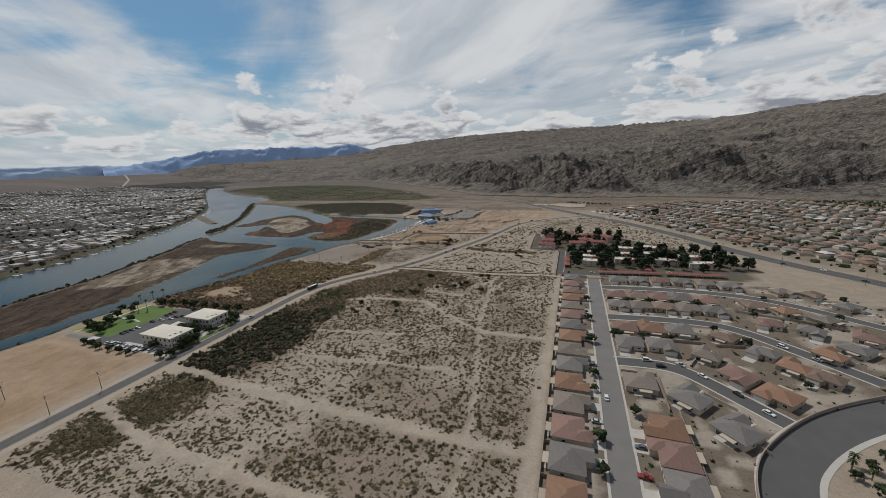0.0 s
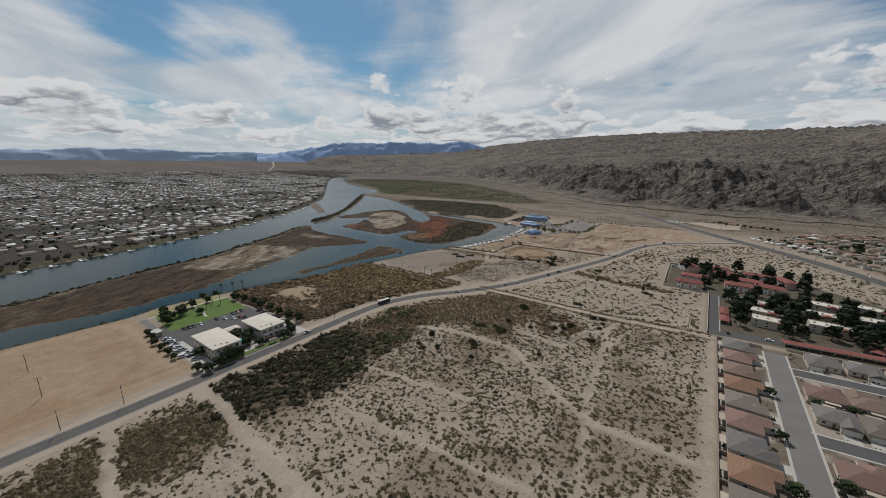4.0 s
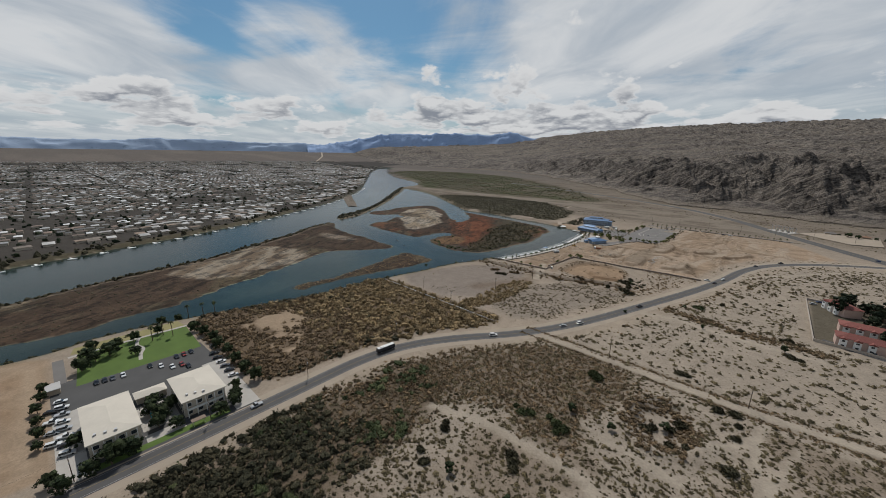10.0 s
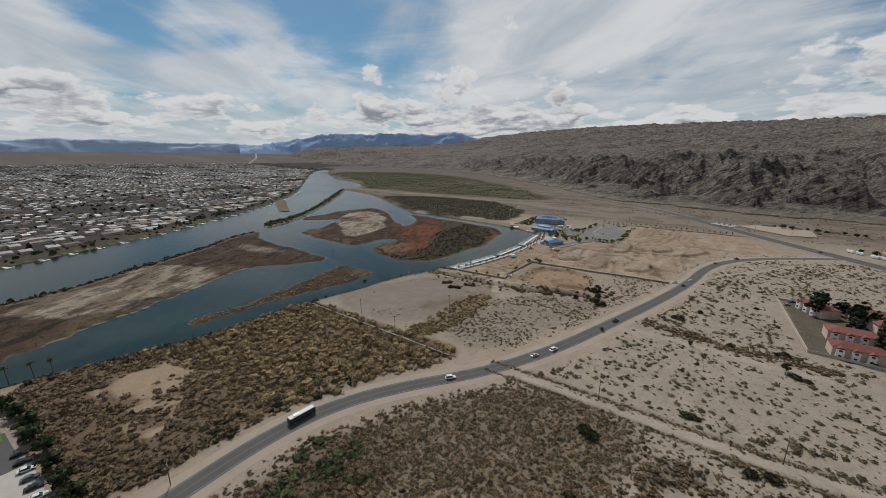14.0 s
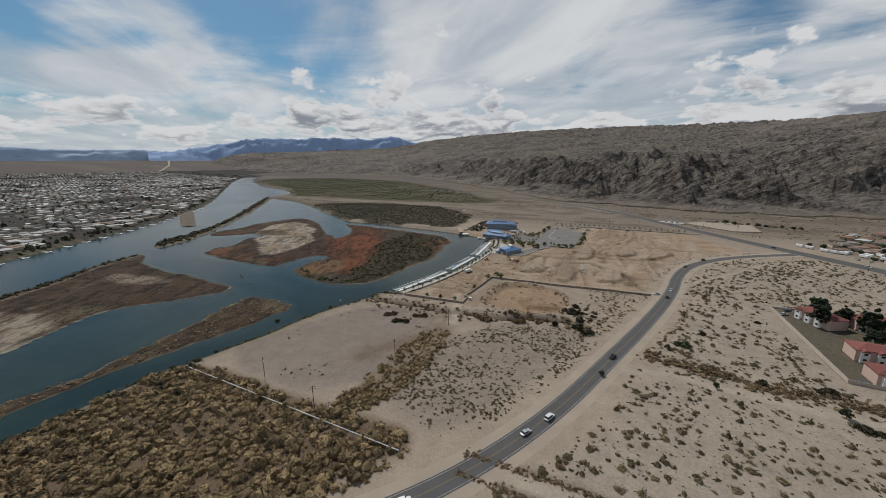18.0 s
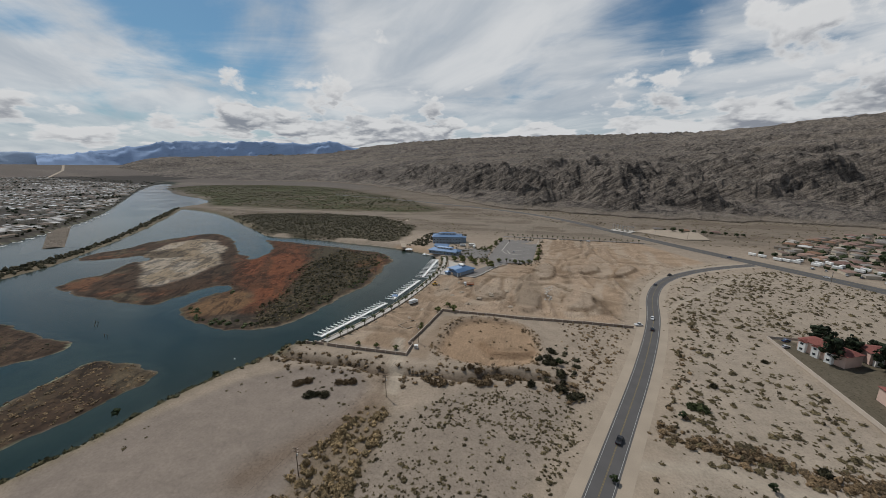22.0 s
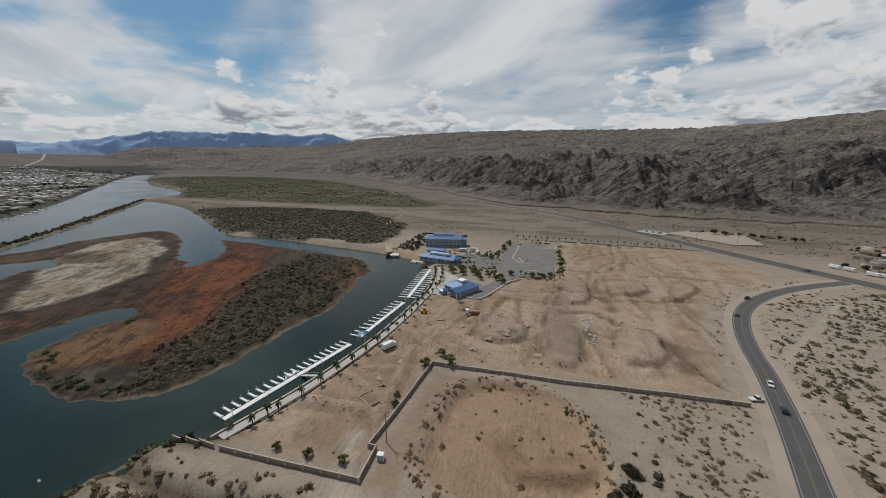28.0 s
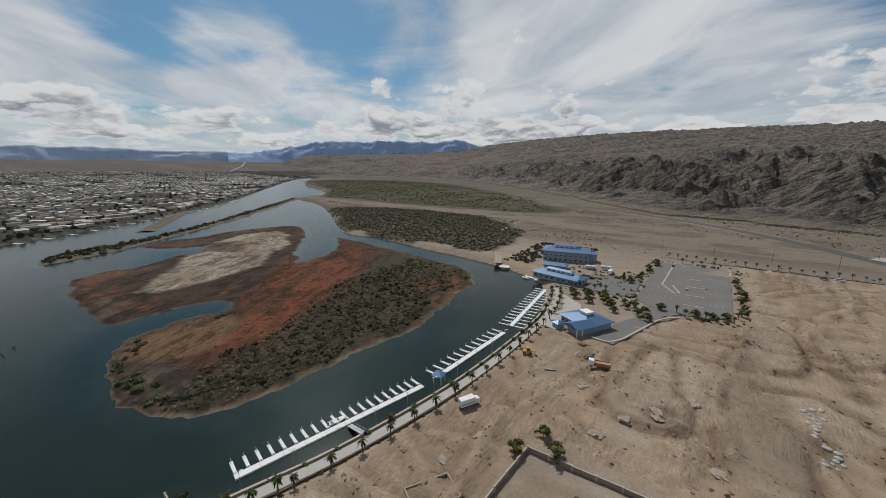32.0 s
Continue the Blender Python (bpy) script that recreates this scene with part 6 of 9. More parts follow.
for k in range(6):
    y = 82 + 15.6 * k
    tagged(slab("yard_wall", (42, y - 0.1, -0.3), (47.5, y + 0.1, 1.75), BLOCK), "block wall between two back gardens", "wall", group="garden walls", kind="structure")
for k, (x0, y0, x1, y1) in enumerate(((27, 197.5, 44, 197.8), (44, 168, 44.3, 197.5), (62, 186, 72, 176), (82, 212, 96, 200), (98, 242, 112, 228), (83, 240, 98, 242), (112, 300, 140, 292), (140, 292, 165, 280), (128, 250, 146, 232), (60, 168, 74, 150), (64, 214, 76, 236))):
    ribbon("yard_wall", [(x0, y0), (x1, y1)], 0.12, 1.7, BLOCK if k % 2 else PALE_BLOCK, "block wall between two back gardens", "wall", thick=2.0)
# estate walls
for name, lo, hi, mat in (("garden_wall", (-8.7, 40, -0.3), (-8.4, 362, 1.9), BLOCK), ("garden_wall", (-8.4, 362, -0.3), (15, 362.3, 1.9), PALE_BLOCK), ("garden_wall", (27, 367, -0.3), (140, 367.3, 1.9), PALE_BLOCK), ("garden_wall", (27, 303.3, -0.3), (106, 303.6, 1.8), PALE_BLOCK), ("garden_wall", (27, 240.6, -0.3), (76, 240.9, 1.8), BLOCK), ("garden_wall", (47.5, 66, -0.3), (47.8, 168, 1.8), BLOCK)):
    tagged(slab(name, lo, hi, mat), "tall block wall behind the gardens", "wall", kind="structure")
edge = rounded([(57, 40), (56, 100), (63.5, 140), (82, 164), (107, 187), (147, 210)], 3)
ribbon("boulevard_wall", along(edge, 4), 0.2, 1.7, BLOCK, "dark block wall along the boulevard", "wall", thick=2.0)
ribbon("boulevard_walk", along(rounded([(75, 40), (74, 98), (80, 134), (94, 153), (116, 172), (152, 193)], 3), 4), 1.0, 0.12, CONCRETE, "pale concrete walk along the boulevard", "pavement", thick=0.3)
for k in range(16):
    y = 64 + 17.4 * k
    tagged(slab("yard_wall", (-8.4, y - 0.1, -0.3), (2.5, y + 0.1, 1.75), BLOCK), "block wall between two back gardens", "wall", group="garden walls", kind="structure")
pool = slab("swimming_pool", (-6.6, 296, -0.1), (-4.6, 301, 0.12), CONCRETE)
tagged(pool, "small turquoise garden pool behind a house", "pool")
slab("pool_water", (-6.3, 296.3, 0.12), (-4.9, 300.7, 0.135), POOL, pool)


# ---- condominium grounds ----
def condo(x, y, w, d, turn, storeys, label):
    h = thing("condominium", label, "apartment building", (x, y, 0), turn, "condominium buildings")
    e = 2.9 * storeys
    slab("wall", (-w / 2, -d / 2, -0.2), (w / 2, d / 2, e), PINK_STUCCO if storeys > 1 else PALE_STUCCO, h)
    part("roof", hip_roof(-w / 2, -d / 2, w / 2, d / 2, e, 1.8), RED_TILE, h)
    for k in range(int(w // 6)):
        xx = -w / 2 + 3 + 6 * k
        slab("bay", (xx - 1.6, -d / 2 - 1.6, -0.2), (xx + 1.6, -d / 2, e - 0.4), WHITE_WALL, h, "white front bay")
        part("bay_roof", gable_roof(xx - 1.6, -d / 2 - 1.6, xx + 1.6, 0.2, e - 0.4, 1.1, 0.3), RED_TILE, h)
        for s in range(storeys):
            window(h, xx, -d / 2 - 1.6, 0.9 + 2.9 * s, 1.6, 1.3, "s")
            window(h, xx, d / 2, 0.9 + 2.9 * s, 1.5, 1.2, "n")
    return h


first = None
for x, y, w, turn in ((-33, 546, 20, -62), (-8, 548, 24, 0), (-27, 502, 20, 0), (-30, 477, 18, 0), (-1, 530, 18, 10), (16, 512, 26, -8), (30, 500, 26, -8), (44, 534, 22, -60), (8, 492, 14, 0), (24, 540, 24, -10)):
    if first is None:
        first = condo(x, y, 21, 11, turn, 2, "two-storey pink condominium with red tile roof and white bays")
    else:
        copy_thing(first, pose(x, y, 0, 0, 0, turn))


def flat_block(x, y, w, d, turn):
    h = thing("flat_roofed_block", "low white flat-roofed apartment block with parapet", "apartment building", (x, y, 0), turn, "flat-roofed blocks")
    slab("wall", (-w / 2, -d / 2, -0.2), (w / 2, d / 2, 5.4), PALE_STUCCO, h)
    slab("roof", (-w / 2 + 0.3, -d / 2 + 0.3, 5.4), (w / 2 - 0.3, d / 2 - 0.3, 5.5), FLAT_ROOF, h)
    part("parapet", boxes(((-w / 2, -d / 2, 5.4), (w / 2, -d / 2 + 0.3, 5.95)), ((-w / 2, d / 2 - 0.3, 5.4), (w / 2, d / 2, 5.95)), ((-w / 2, -d / 2 + 0.3, 5.4), (-w / 2 + 0.3, d / 2 - 0.3, 5.95)), ((w / 2 - 0.3, -d / 2 + 0.3, 5.4), (w / 2, d / 2 - 0.3, 5.95))), PALE_STUCCO, h)
    for k in range(4):
        xx = -w / 2 + 3 + (w - 6) * k / 3
        window(h, xx, -d / 2, 0.9, 1.6, 1.3, "s")
        window(h, xx, -d / 2, 3.4, 1.6, 1.3, "s")
        slab("roof_unit", (xx - 0.6, -0.6, 5.5), (xx + 0.6, 0.6, 6.4), STEEL, h, "grey rooftop air unit")
    part("entrance_roof", gable_roof(w * 0.1, -d / 2 - 1.5, w * 0.35, -d / 2 + 2.0, 5.5, 0.9, 0.3), RED_TILE, h)
    return h


first = None
for x, y, turn in ((16, 445, -6), (20, 426, -6), (24, 407, -6), (52, 443, -4), (56, 418, -4), (84, 448, 0), (92, 422, 0), (120, 440, 4), (122, 414, 4), (60, 470, -8), (92, 478, -20)):
    if first is None:
        first = flat_block(x, y, 24, 11, turn)
    else:
        copy_thing(first, pose(x, y, 0, 0, 0, turn))


def carport(x, y, length, turn):
    h = thing("carport", "long open carport with a red tile roof", "carport", (x, y, 0), turn, "carports")
    part("roof", hip_roof(-length / 2, -2.8, length / 2, 2.8, 2.5, 0.9, 0.3), RED_TILE, h)
    for k in range(int(length // 6) + 1):
        for s in (-2.4, 2.4):
            xx = -length / 2 + 0.5 + k * (length - 1) / max(1, int(length // 6))
            slab("post", (xx - 0.12, s - 0.12, -0.1), (xx + 0.12, s + 0.12, 2.5), PALE_STUCCO, h)
    return h


carport(53, 379, 54, 6)
carport(109, 383, 48, 2)
carport(-4, 418, 16, 90)
carport(-4, 400, 14, 90)
carport(73, 395, 14, 70)
for name, line, half, z in (("condo_lane", [(-9.5, 368), (-9.5, 466)], 3.6, 0.08), ("condo_drive", [(-46, 474), (-9, 464), (60, 456), (140, 460)], 3.2, 0.07), ("condo_court", [(-10, 372), (60, 388), (150, 398)], 4.5, 0.06)):
    ribbon(name, line, half, z, DARK_ASPHALT, "dark asphalt drive in the condominium grounds", "road")
ribbon("condo_walk", [(-6.6, 376), (-6.6, 462)], 0.3, 0.11, CONCRETE, "pale kerb beside a dark drive", "kerb")
ribbon("condo_wall", [(-52, 562), (-50, 470), (-14, 466), (-14, 368)], 0.15, 1.6, PALE_BLOCK, "low pale block wall round the condominiums", "wall", thick=1.9)
ribbon("condo_wall", [(-52, 562), (0, 566), (62, 548)], 0.15, 1.6, PALE_BLOCK, "low pale block wall round the condominiums", "wall", thick=1.9)


# ---- housing across the highway and the town over the river ----
def plain_house(name, label, w, d, e, rise, roof, wall, at, turn, group):
    h = thing(name, label, "house", at, turn, group)
    slab("wall", (-w / 2, -d / 2, -0.4), (w / 2, d / 2, e), wall, h)
    part("roof", hip_roof(-w / 2, -d / 2, w / 2, d / 2, e, rise, 0.5), roof, h)
    if name == "suburban_house":
        slab("door", (-1.2, -d / 2 - 0.06, 0), (1.2, -d / 2, 2.1), GARAGE, h)
    return h


NE_AREA = [(86, 735), (60, 800), (110, 900), (260, 985), (620, 985), (640, 700), (420, 330), (330, 320), (262, 410), (205, 490), (165, 580)]
places = []
for a in range(-6, 40):
    for b in range(0, 30):
        if b % 4 == 3:
            continue
        u, v = a * 15.5 + 4 * math.sin(b * 0.7), b * 19 + 6 * math.sin(a * 0.35)
        x, y = 300 + 0.52 * v - 0.6 * u + 60, 330 + 0.8 * u + 0.62 * v
        places.append((x, y, -52 + 12 * math.sin(a * 0.4) + (180 if b % 3 else 0)))
keep = inside(np.array([p[0] for p in places]), np.array([p[1] for p in places]), NE_AREA)
hd, _ = line_distance(np.array([p[0] for p in places]), np.array([p[1] for p in places]), HIGHWAY)
places = [p for p, k, d in zip(places, keep, hd) if k and d > 26]
random.Random(3).shuffle(places)
far_protos = {}
for k, (x, y, turn) in enumerate(places[:240]):
    kind = (0, 1, 2, 3, 4, 0, 3, 1, 6, 2, 4, 3, 0, 5)[k % 14]
    z = float(height_at(x, y))
    if kind in far_protos:
        copy_thing(far_protos[kind], pose(x, y, z, 0, 0, turn))
    else:
        far_protos[kind] = plain_house("suburban_house", f"small suburban house with {(list(ROOF_WORDS) + ['white', 'grey'])[kind]} roof", 11.5, 9.5, 2.8, 1.6, (ROOFS + [WHITE_ROOF, GREY_ROOF])[kind], STUCCO, (x, y, z), turn, "houses across the highway")
for line in ([(150, 640), (330, 760), (620, 840)], [(215, 520), (400, 640), (640, 720)], [(110, 790), (300, 905), (560, 930)]):
    ribbon("road_suburb", along(line, 20), 4.5, 0.12, ASPHALT, "grey suburban street", "road")

bank_x = lambda yy: np.interp(yy, [p[1] for p in WEST_BANK], [p[0] for p in WEST_BANK])
homes = []
for row in range(0, 150):
    for col in range(0, 190):
        if row % 9 == 8 or col % 14 == 13:
            continue
        x = -560 - row * 21 - 2.5 * math.sin(col * 1.7)
        y = -420 + col * 13.5 + (7 if row % 2 else 0)
        homes.append((x, y))
homes = np.array(homes) + rng.normal(0, 2.2, (len(homes), 2))
edge_gap = bank_x(homes[:, 1]) - homes[:, 0]
r = np.hypot(homes[:, 0] - HEART[0], homes[:, 1] - HEART[1])
empty = fbm(homes[:, 0] / 130, homes[:, 1] / 130, 3, 201)
keep = (edge_gap > 13) & (r < 3300) & (empty > 0.36) & (rng.random(len(homes)) < 0.92) & (homes[:, 1] < 1750 - 0.0 * r) & (homes[:, 1] > -420 + 0.02 * r)
homes, edge_gap = homes[keep], edge_gap[keep]
shore = np.argsort(edge_gap + 40 * np.maximum(0, 60 - homes[:, 1]) + np.abs(homes[:, 1] - 420) * 0.06)
near_homes, far_homes = homes[shore[:220]], homes[shore[220:]]
town_kinds = [("white", WHITE_ROOF, 8.5, 15), ("grey", GREY_ROOF, 9, 14), ("brown", BROWN_ROOF, 10, 13), ("white", WHITE_ROOF, 10, 17), ("pale tile", ROOFS[4], 11, 13)]
town_protos = {}
for k, (x, y) in enumerate(near_homes):
    kind = (k * 7 + int(abs(x))) % len(town_kinds)
    turn = 90 if (k * 5 + int(abs(y))) % 3 else 8
    z = float(height_at(x, y))
    if kind in town_protos:
        copy_thing(town_protos[kind], pose(x, y, z, 0, 0, turn))
    else:
        word, mat, w, d = town_kinds[kind]
        town_protos[kind] = plain_house("riverside_home", f"low riverside home with {word} roof", w, d, 2.8, 0.9, mat, PALE_STUCCO, (x, y, z), turn, "homes along the far shore")


def joined_homes(name, label, at, roof):
    """Small homes beyond counting: walls and low hipped roofs in one mesh."""
    m = len(at)
    w, d = rng.uniform(2.6, 4.6, m), rng.uniform(3.8, 6.6, m)
    swap = rng.random(m) < 0.45
    w, d = np.where(swap, d, w), np.where(swap, w, d)
    z, e = height_at(at[:, 0], at[:, 1]), rng.uniform(2.6, 3.4, m)
    sx, sy = np.array([-1, 1, 1, -1]), np.array([-1, -1, 1, 1])
    ring = lambda k, h: np.stack([at[:, :1] + sx * w[:, None] * k, at[:, 1:] + sy * d[:, None] * k, np.repeat((z + h)[:, None], 4, 1)], -1)
    v = np.concatenate([ring(1.0, -0.5 + 0 * e), ring(1.0, e), ring(1.07, e), ring(0.25, e + 0.9)], 1)
    f = []
    for a, b in ((0, 4), (8, 12)):
        f += [(a + k, a + (k + 1) % 4, b + (k + 1) % 4, b + k) for k in range(4)]
    f += [(12, 13, 14, 15), (8, 11, 10, 9)]
    f = (np.array(f)[None] + (np.arange(m) * 16)[:, None, None]).reshape(-1, 4)
    me = quick_mesh(name, v.reshape(-1, 3), f, PALE_STUCCO)
    me.materials.append(roof)
    pick = np.tile(np.array([0] * 4 + [1] * 6), m)
    me.polygons.foreach_set("material_index", pick.astype(np.int32))
    return tagged(new(name, me), label, "houses", kind="stuff")


def island_roof(name, a, b):
    mat = bpy.data.materials.new(name)
    mat.use_nodes = True
    n = Nodes(mat.node_tree)
    geo = n.add("ShaderNodeNewGeometry")
    tone = n.mix(geo.outputs["Random Per Island"], rgba(a), rgba(b))
    tone = n.vmath("SCALE", tone, scale=n.math("MULTIPLY_ADD", n.noise(geo.outputs["Position"], 0.4, 4.0, 0.6), 0.5, 0.75))
    bsdf = n.add("ShaderNodeBsdfPrincipled")
    n.put(bsdf.inputs["Base Color"], tone)
    bsdf.inputs["Roughness"].default_value = 0.85
    n.link(bsdf.outputs[0], n.add("ShaderNodeOutputMaterial").inputs["Surface"])
    return mat


rest = np.array([p[:2] for p in places[240:]])
joined_homes("suburb_homes_brown", "close rows of brown-roofed suburban homes", rest[::2], island_roof("brown_suburb_roofs", (0.085, 0.060, 0.048), (0.24, 0.15, 0.115)))
joined_homes("suburb_homes_pale", "close rows of pale-roofed suburban homes", rest[1::2], island_roof("pale_suburb_roofs", (0.08, 0.075, 0.07), (0.30, 0.27, 0.24)))
split_by = rng.random(len(far_homes))
joined_homes("town_homes_white", "close rows of white-roofed homes in the far town", far_homes[split_by < 0.36], island_roof("pale_town_roofs", (0.14, 0.14, 0.14), (0.66, 0.66, 0.65)))
joined_homes("town_homes_grey", "close rows of grey-roofed homes in the far town", far_homes[(split_by >= 0.36) & (split_by < 0.72)], island_roof("grey_town_roofs", (0.045, 0.044, 0.043), (0.17, 0.165, 0.16)))
joined_homes("town_homes_brown", "close rows of brown-roofed homes in the far town", far_homes[split_by >= 0.72], island_roof("brown_town_roofs", (0.075, 0.055, 0.044), (0.19, 0.13, 0.10)))
x, y = scatter(22000, (-3300, -420, -600, 1900), lambda x, y: ((bank_x(y) - x) > 12) * (np.hypot(x - HEART[0], y - HEART[1]) < 3300) * 0.5)
bushes("town_trees", "dark trees and bushes between the homes of the far town", x, y, sizes(len(x), 1.4, 4.2, 1.6), PINE_LEAF, 1.1, coarse=True)
x, y = scatter(9500, (40, 300, 680, 1000), lambda x, y: inside(x, y, NE_AREA) * 0.8)
bushes("suburb_trees", "dark garden trees among suburban houses", x, y, sizes(len(x), 0.9, 3.6, 2.0), TREE_LEAF, 1.0, coarse=True)


# ---- trees ----
def leaf_crown(seed, clumps, leaves, spread, height, base, leaf, droop=0.0):
    """A crown of many small leaves gathered in uneven clumps, with gaps between them."""
    g = np.random.default_rng(seed)
    v, f = [], []
    for _ in range(clumps):
        a, r = g.uniform(0, 2 * math.pi), spread * math.sqrt(g.uniform(0, 1))
        top = 1 - (r / spread) ** 2 * 0.55
        c = np.array((r * math.cos(a), r * math.sin(a), base + height * g.uniform(0.12, 1.0) * top))
        size = spread * g.uniform(0.22, 0.42)
        for _ in range(leaves):
            d = g.normal(0, 1, 3)
            d /= np.linalg.norm(d)
            p = c + d * size * g.uniform(0.45, 1.05) * (1, 1, 0.8)
            t1 = np.cross(d, g.normal(0, 1, 3))
            t1 /= np.linalg.norm(t1)
            t2 = np.cross(d, t1) + d * g.uniform(-0.5, 0.5)
            s = leaf * g.uniform(0.7, 1.4)
            k = len(v)
            v += [p - t1 * s, p + t2 * s * 0.7 - (0, 0, droop), p + t1 * s, p - t2 * s * 0.7]
            f.append((k, k + 1, k + 2, k + 3))
    return np.array(v), f


def tree(name, label, mat, seed, trunk_h, spread, height, at, clumps=16, leaves=22, leaf=0.42, group=""):
    h = thing(name, label, "tree", at, 0, group)
    g = random.Random(seed)
    bm = bmesh.new()
    tube(bm, (0, 0, -0.3), (0.1, 0.05, trunk_h), spread * 0.085, spread * 0.055, 8)
    for k in range(5):
        a = k * 1.26 + g.uniform(-0.3, 0.3)
        tip = (spread * 0.6 * math.cos(a), spread * 0.6 * math.sin(a), trunk_h + height * g.uniform(0.35, 0.7))
        tube(bm, (0.1, 0.05, trunk_h * 0.85), tip, spread * 0.045, spread * 0.012, 6)
    part("trunk", bm, BARK, h)
    v, f = leaf_crown(seed, clumps, leaves, spread, height, trunk_h * 0.8, leaf)
    g2 = np.random.default_rng(seed)
    core, core_f = dome(6, (-0.8, -0.1, 0.6))
    for _ in range(9):
        a, r = g2.uniform(0, 6.28), spread * 0.62 * math.sqrt(g2.uniform(0, 1))
        c = np.array((r * math.cos(a), r * math.sin(a), trunk_h * 0.8 + height * g2.uniform(0.25, 0.75)))
        q = core * (1 + 0.4 * (g2.random((len(core), 1)) * 2 - 1)) * spread * g2.uniform(0.3, 0.46) * (1, 1, 0.8) + c
        f = f + [tuple(t + len(v)) for t in core_f]
        v = np.concatenate([v, q])
    part("crown", mesh_of("crown", v, f, mat), mat, h)
    return h


def palm(name, label, at, tall, seed, group, skirt=True):
    h = thing(name, label, "palm tree", at, 0, group)
    g = np.random.default_rng(seed)
    bm = bmesh.new()
    tube(bm, (0, 0, -0.3), (0.08, 0.02, tall * 0.5), 0.26, 0.2, 8)
    tube(bm, (0.08, 0.02, tall * 0.5), (0.1, 0.08, tall), 0.2, 0.17, 8)
    part("trunk", bm, BARK, h)
    v, f = [], []
    for k in range(22):
        a, lift, reach = k * 2.4 + g.uniform(-0.2, 0.2), g.uniform(-0.25, 1.1), g.uniform(1.2, 1.8)
        side = np.array((-math.sin(a), math.cos(a), 0))
        last = None
        for s in range(5):
            t = s / 4
            p = np.array((0.1 + math.cos(a) * reach * t, 0.08 + math.sin(a) * reach * t, tall + reach * (lift * t - 0.95 * t * t)))
            w = 0.36 * (0.35 + 1.3 * t) * (1 - 0.75 * t)
            k0 = len(v)
            v += [p - side * w - (0, 0, 0.1 * w), p + (0, 0, 0.05), p + side * w - (0, 0, 0.1 * w)]
            if last is not None:
                f += [(last, last + 1, k0 + 1, k0), (last + 1, last + 2, k0 + 2, k0 + 1)]
            last = k0
    part("crown", mesh_of("crown", v, f, PALM_LEAF), PALM_LEAF, h)
    if skirt:
        bm = bmesh.new()
        tube(bm, (0.1, 0.06, tall - 1.1), (0.1, 0.08, tall - 0.05), 0.3, 0.5, 7)
        part("dead_fronds", bm, DEAD_FROND, h, "skirt of dead brown fronds")
    return h


def plant(proto, x, y, scale=1.0, turn=0.0):
    return copy_thing(proto, pose(x, y, float(height_at(x, y)), 0, 0, turn) @ Matrix.Scale(scale, 4))


g = random.Random(11)
pine = [tree("dark_tree", "tall dense black-green tree in the condominium grounds", PINE_LEAF, 30 + k, 2.5, 3.0 + 0.4 * k, 7.5 - k, (-18 + 10 * k, 556, 0), 18, 22, 0.5, "condominium trees") for k in range(2)]
spots_at = [(-16, 535), (-20, 520), (-12, 508), (-4, 518), (2, 504), (-16, 488), (4, 470), (0, 452), (4, 434), (2, 414), (6, 396), (30, 460), (36, 470), (44, 458), (38, 436), (36, 416), (40, 398), (70, 460), (74, 448), (72, 432), (76, 412), (70, 398), (100, 460), (106, 450), (104, 434), (108, 418), (104, 402), (134, 452), (140, 436), (138, 424), (136, 408), (150, 446), (156, 430), (64, 486), (76, 492), (84, 466), (116, 466), (128, 470), (56, 500), (50, 486), (20, 480), (58, 520), (60, 545), (36, 556), (10, 562), (-30, 560), (148, 414), (160, 416), (90, 404), (56, 404), (28, 392), (120, 398), (95, 438), (48, 430), (26, 434), (128, 428), (-34, 540), (-22, 548), (-8, 538), (10, 520), (20, 528), (30, 516), (40, 508), (34, 548), (50, 548), (12, 440), (30, 452), (10, 420), (34, 408), (14, 460), (66, 440), (44, 446), (64, 426), (86, 436), (80, 424), (100, 428), (112, 436), (114, 456), (96, 470), (74, 474), (104, 484), (132, 440), (146, 460), (30, 424), (66, 406)]
for k, (x, y) in enumerate(spots_at):
    plant(pine[k % 2], x + g.uniform(-2, 2), y + g.uniform(-2, 2), g.uniform(1.0, 1.75), g.uniform(0, 360))
green_tree = [tree("garden_tree", "leafy green garden tree", TREE_LEAF, 40 + k, 1.8, 2.4, 3.6, (13.2, (124, 190)[k], 0), 16, 22, 0.32, "street trees") for k in range(2)]
for k, (x, y) in enumerate(((13.5, 107), (13.3, 141), (13, 176), (13.4, 228), (13.2, 262), (13, 300), (29, 162), (28.5, 240), (30, 301), (43, 303), (58, 304), (74, 304), (90, 305), (44, 242), (60, 243), (100, 246), (88, 262), (110, 205), (92, 130), (100, 139), (96, 146), (88, 128), (104, 152), (84, 112), (88, 96), (112, 160), (150, 280), (170, 300), (120, 292), (140, 330), (190, 335))):
    plant(green_tree[k % 2], x, y, g.uniform(0.65, 1.25), g.uniform(0, 360))
mesquite = [tree("mesquite_tree", "yellow-green desert tree with open crown", LIGHT_LEAF, 50 + k, 1.4, 2.6, 3.0, ((-247, 680), (-233, 674))[k] + (0,), 16, 22, 0.32, "marina trees") for k in range(2)]
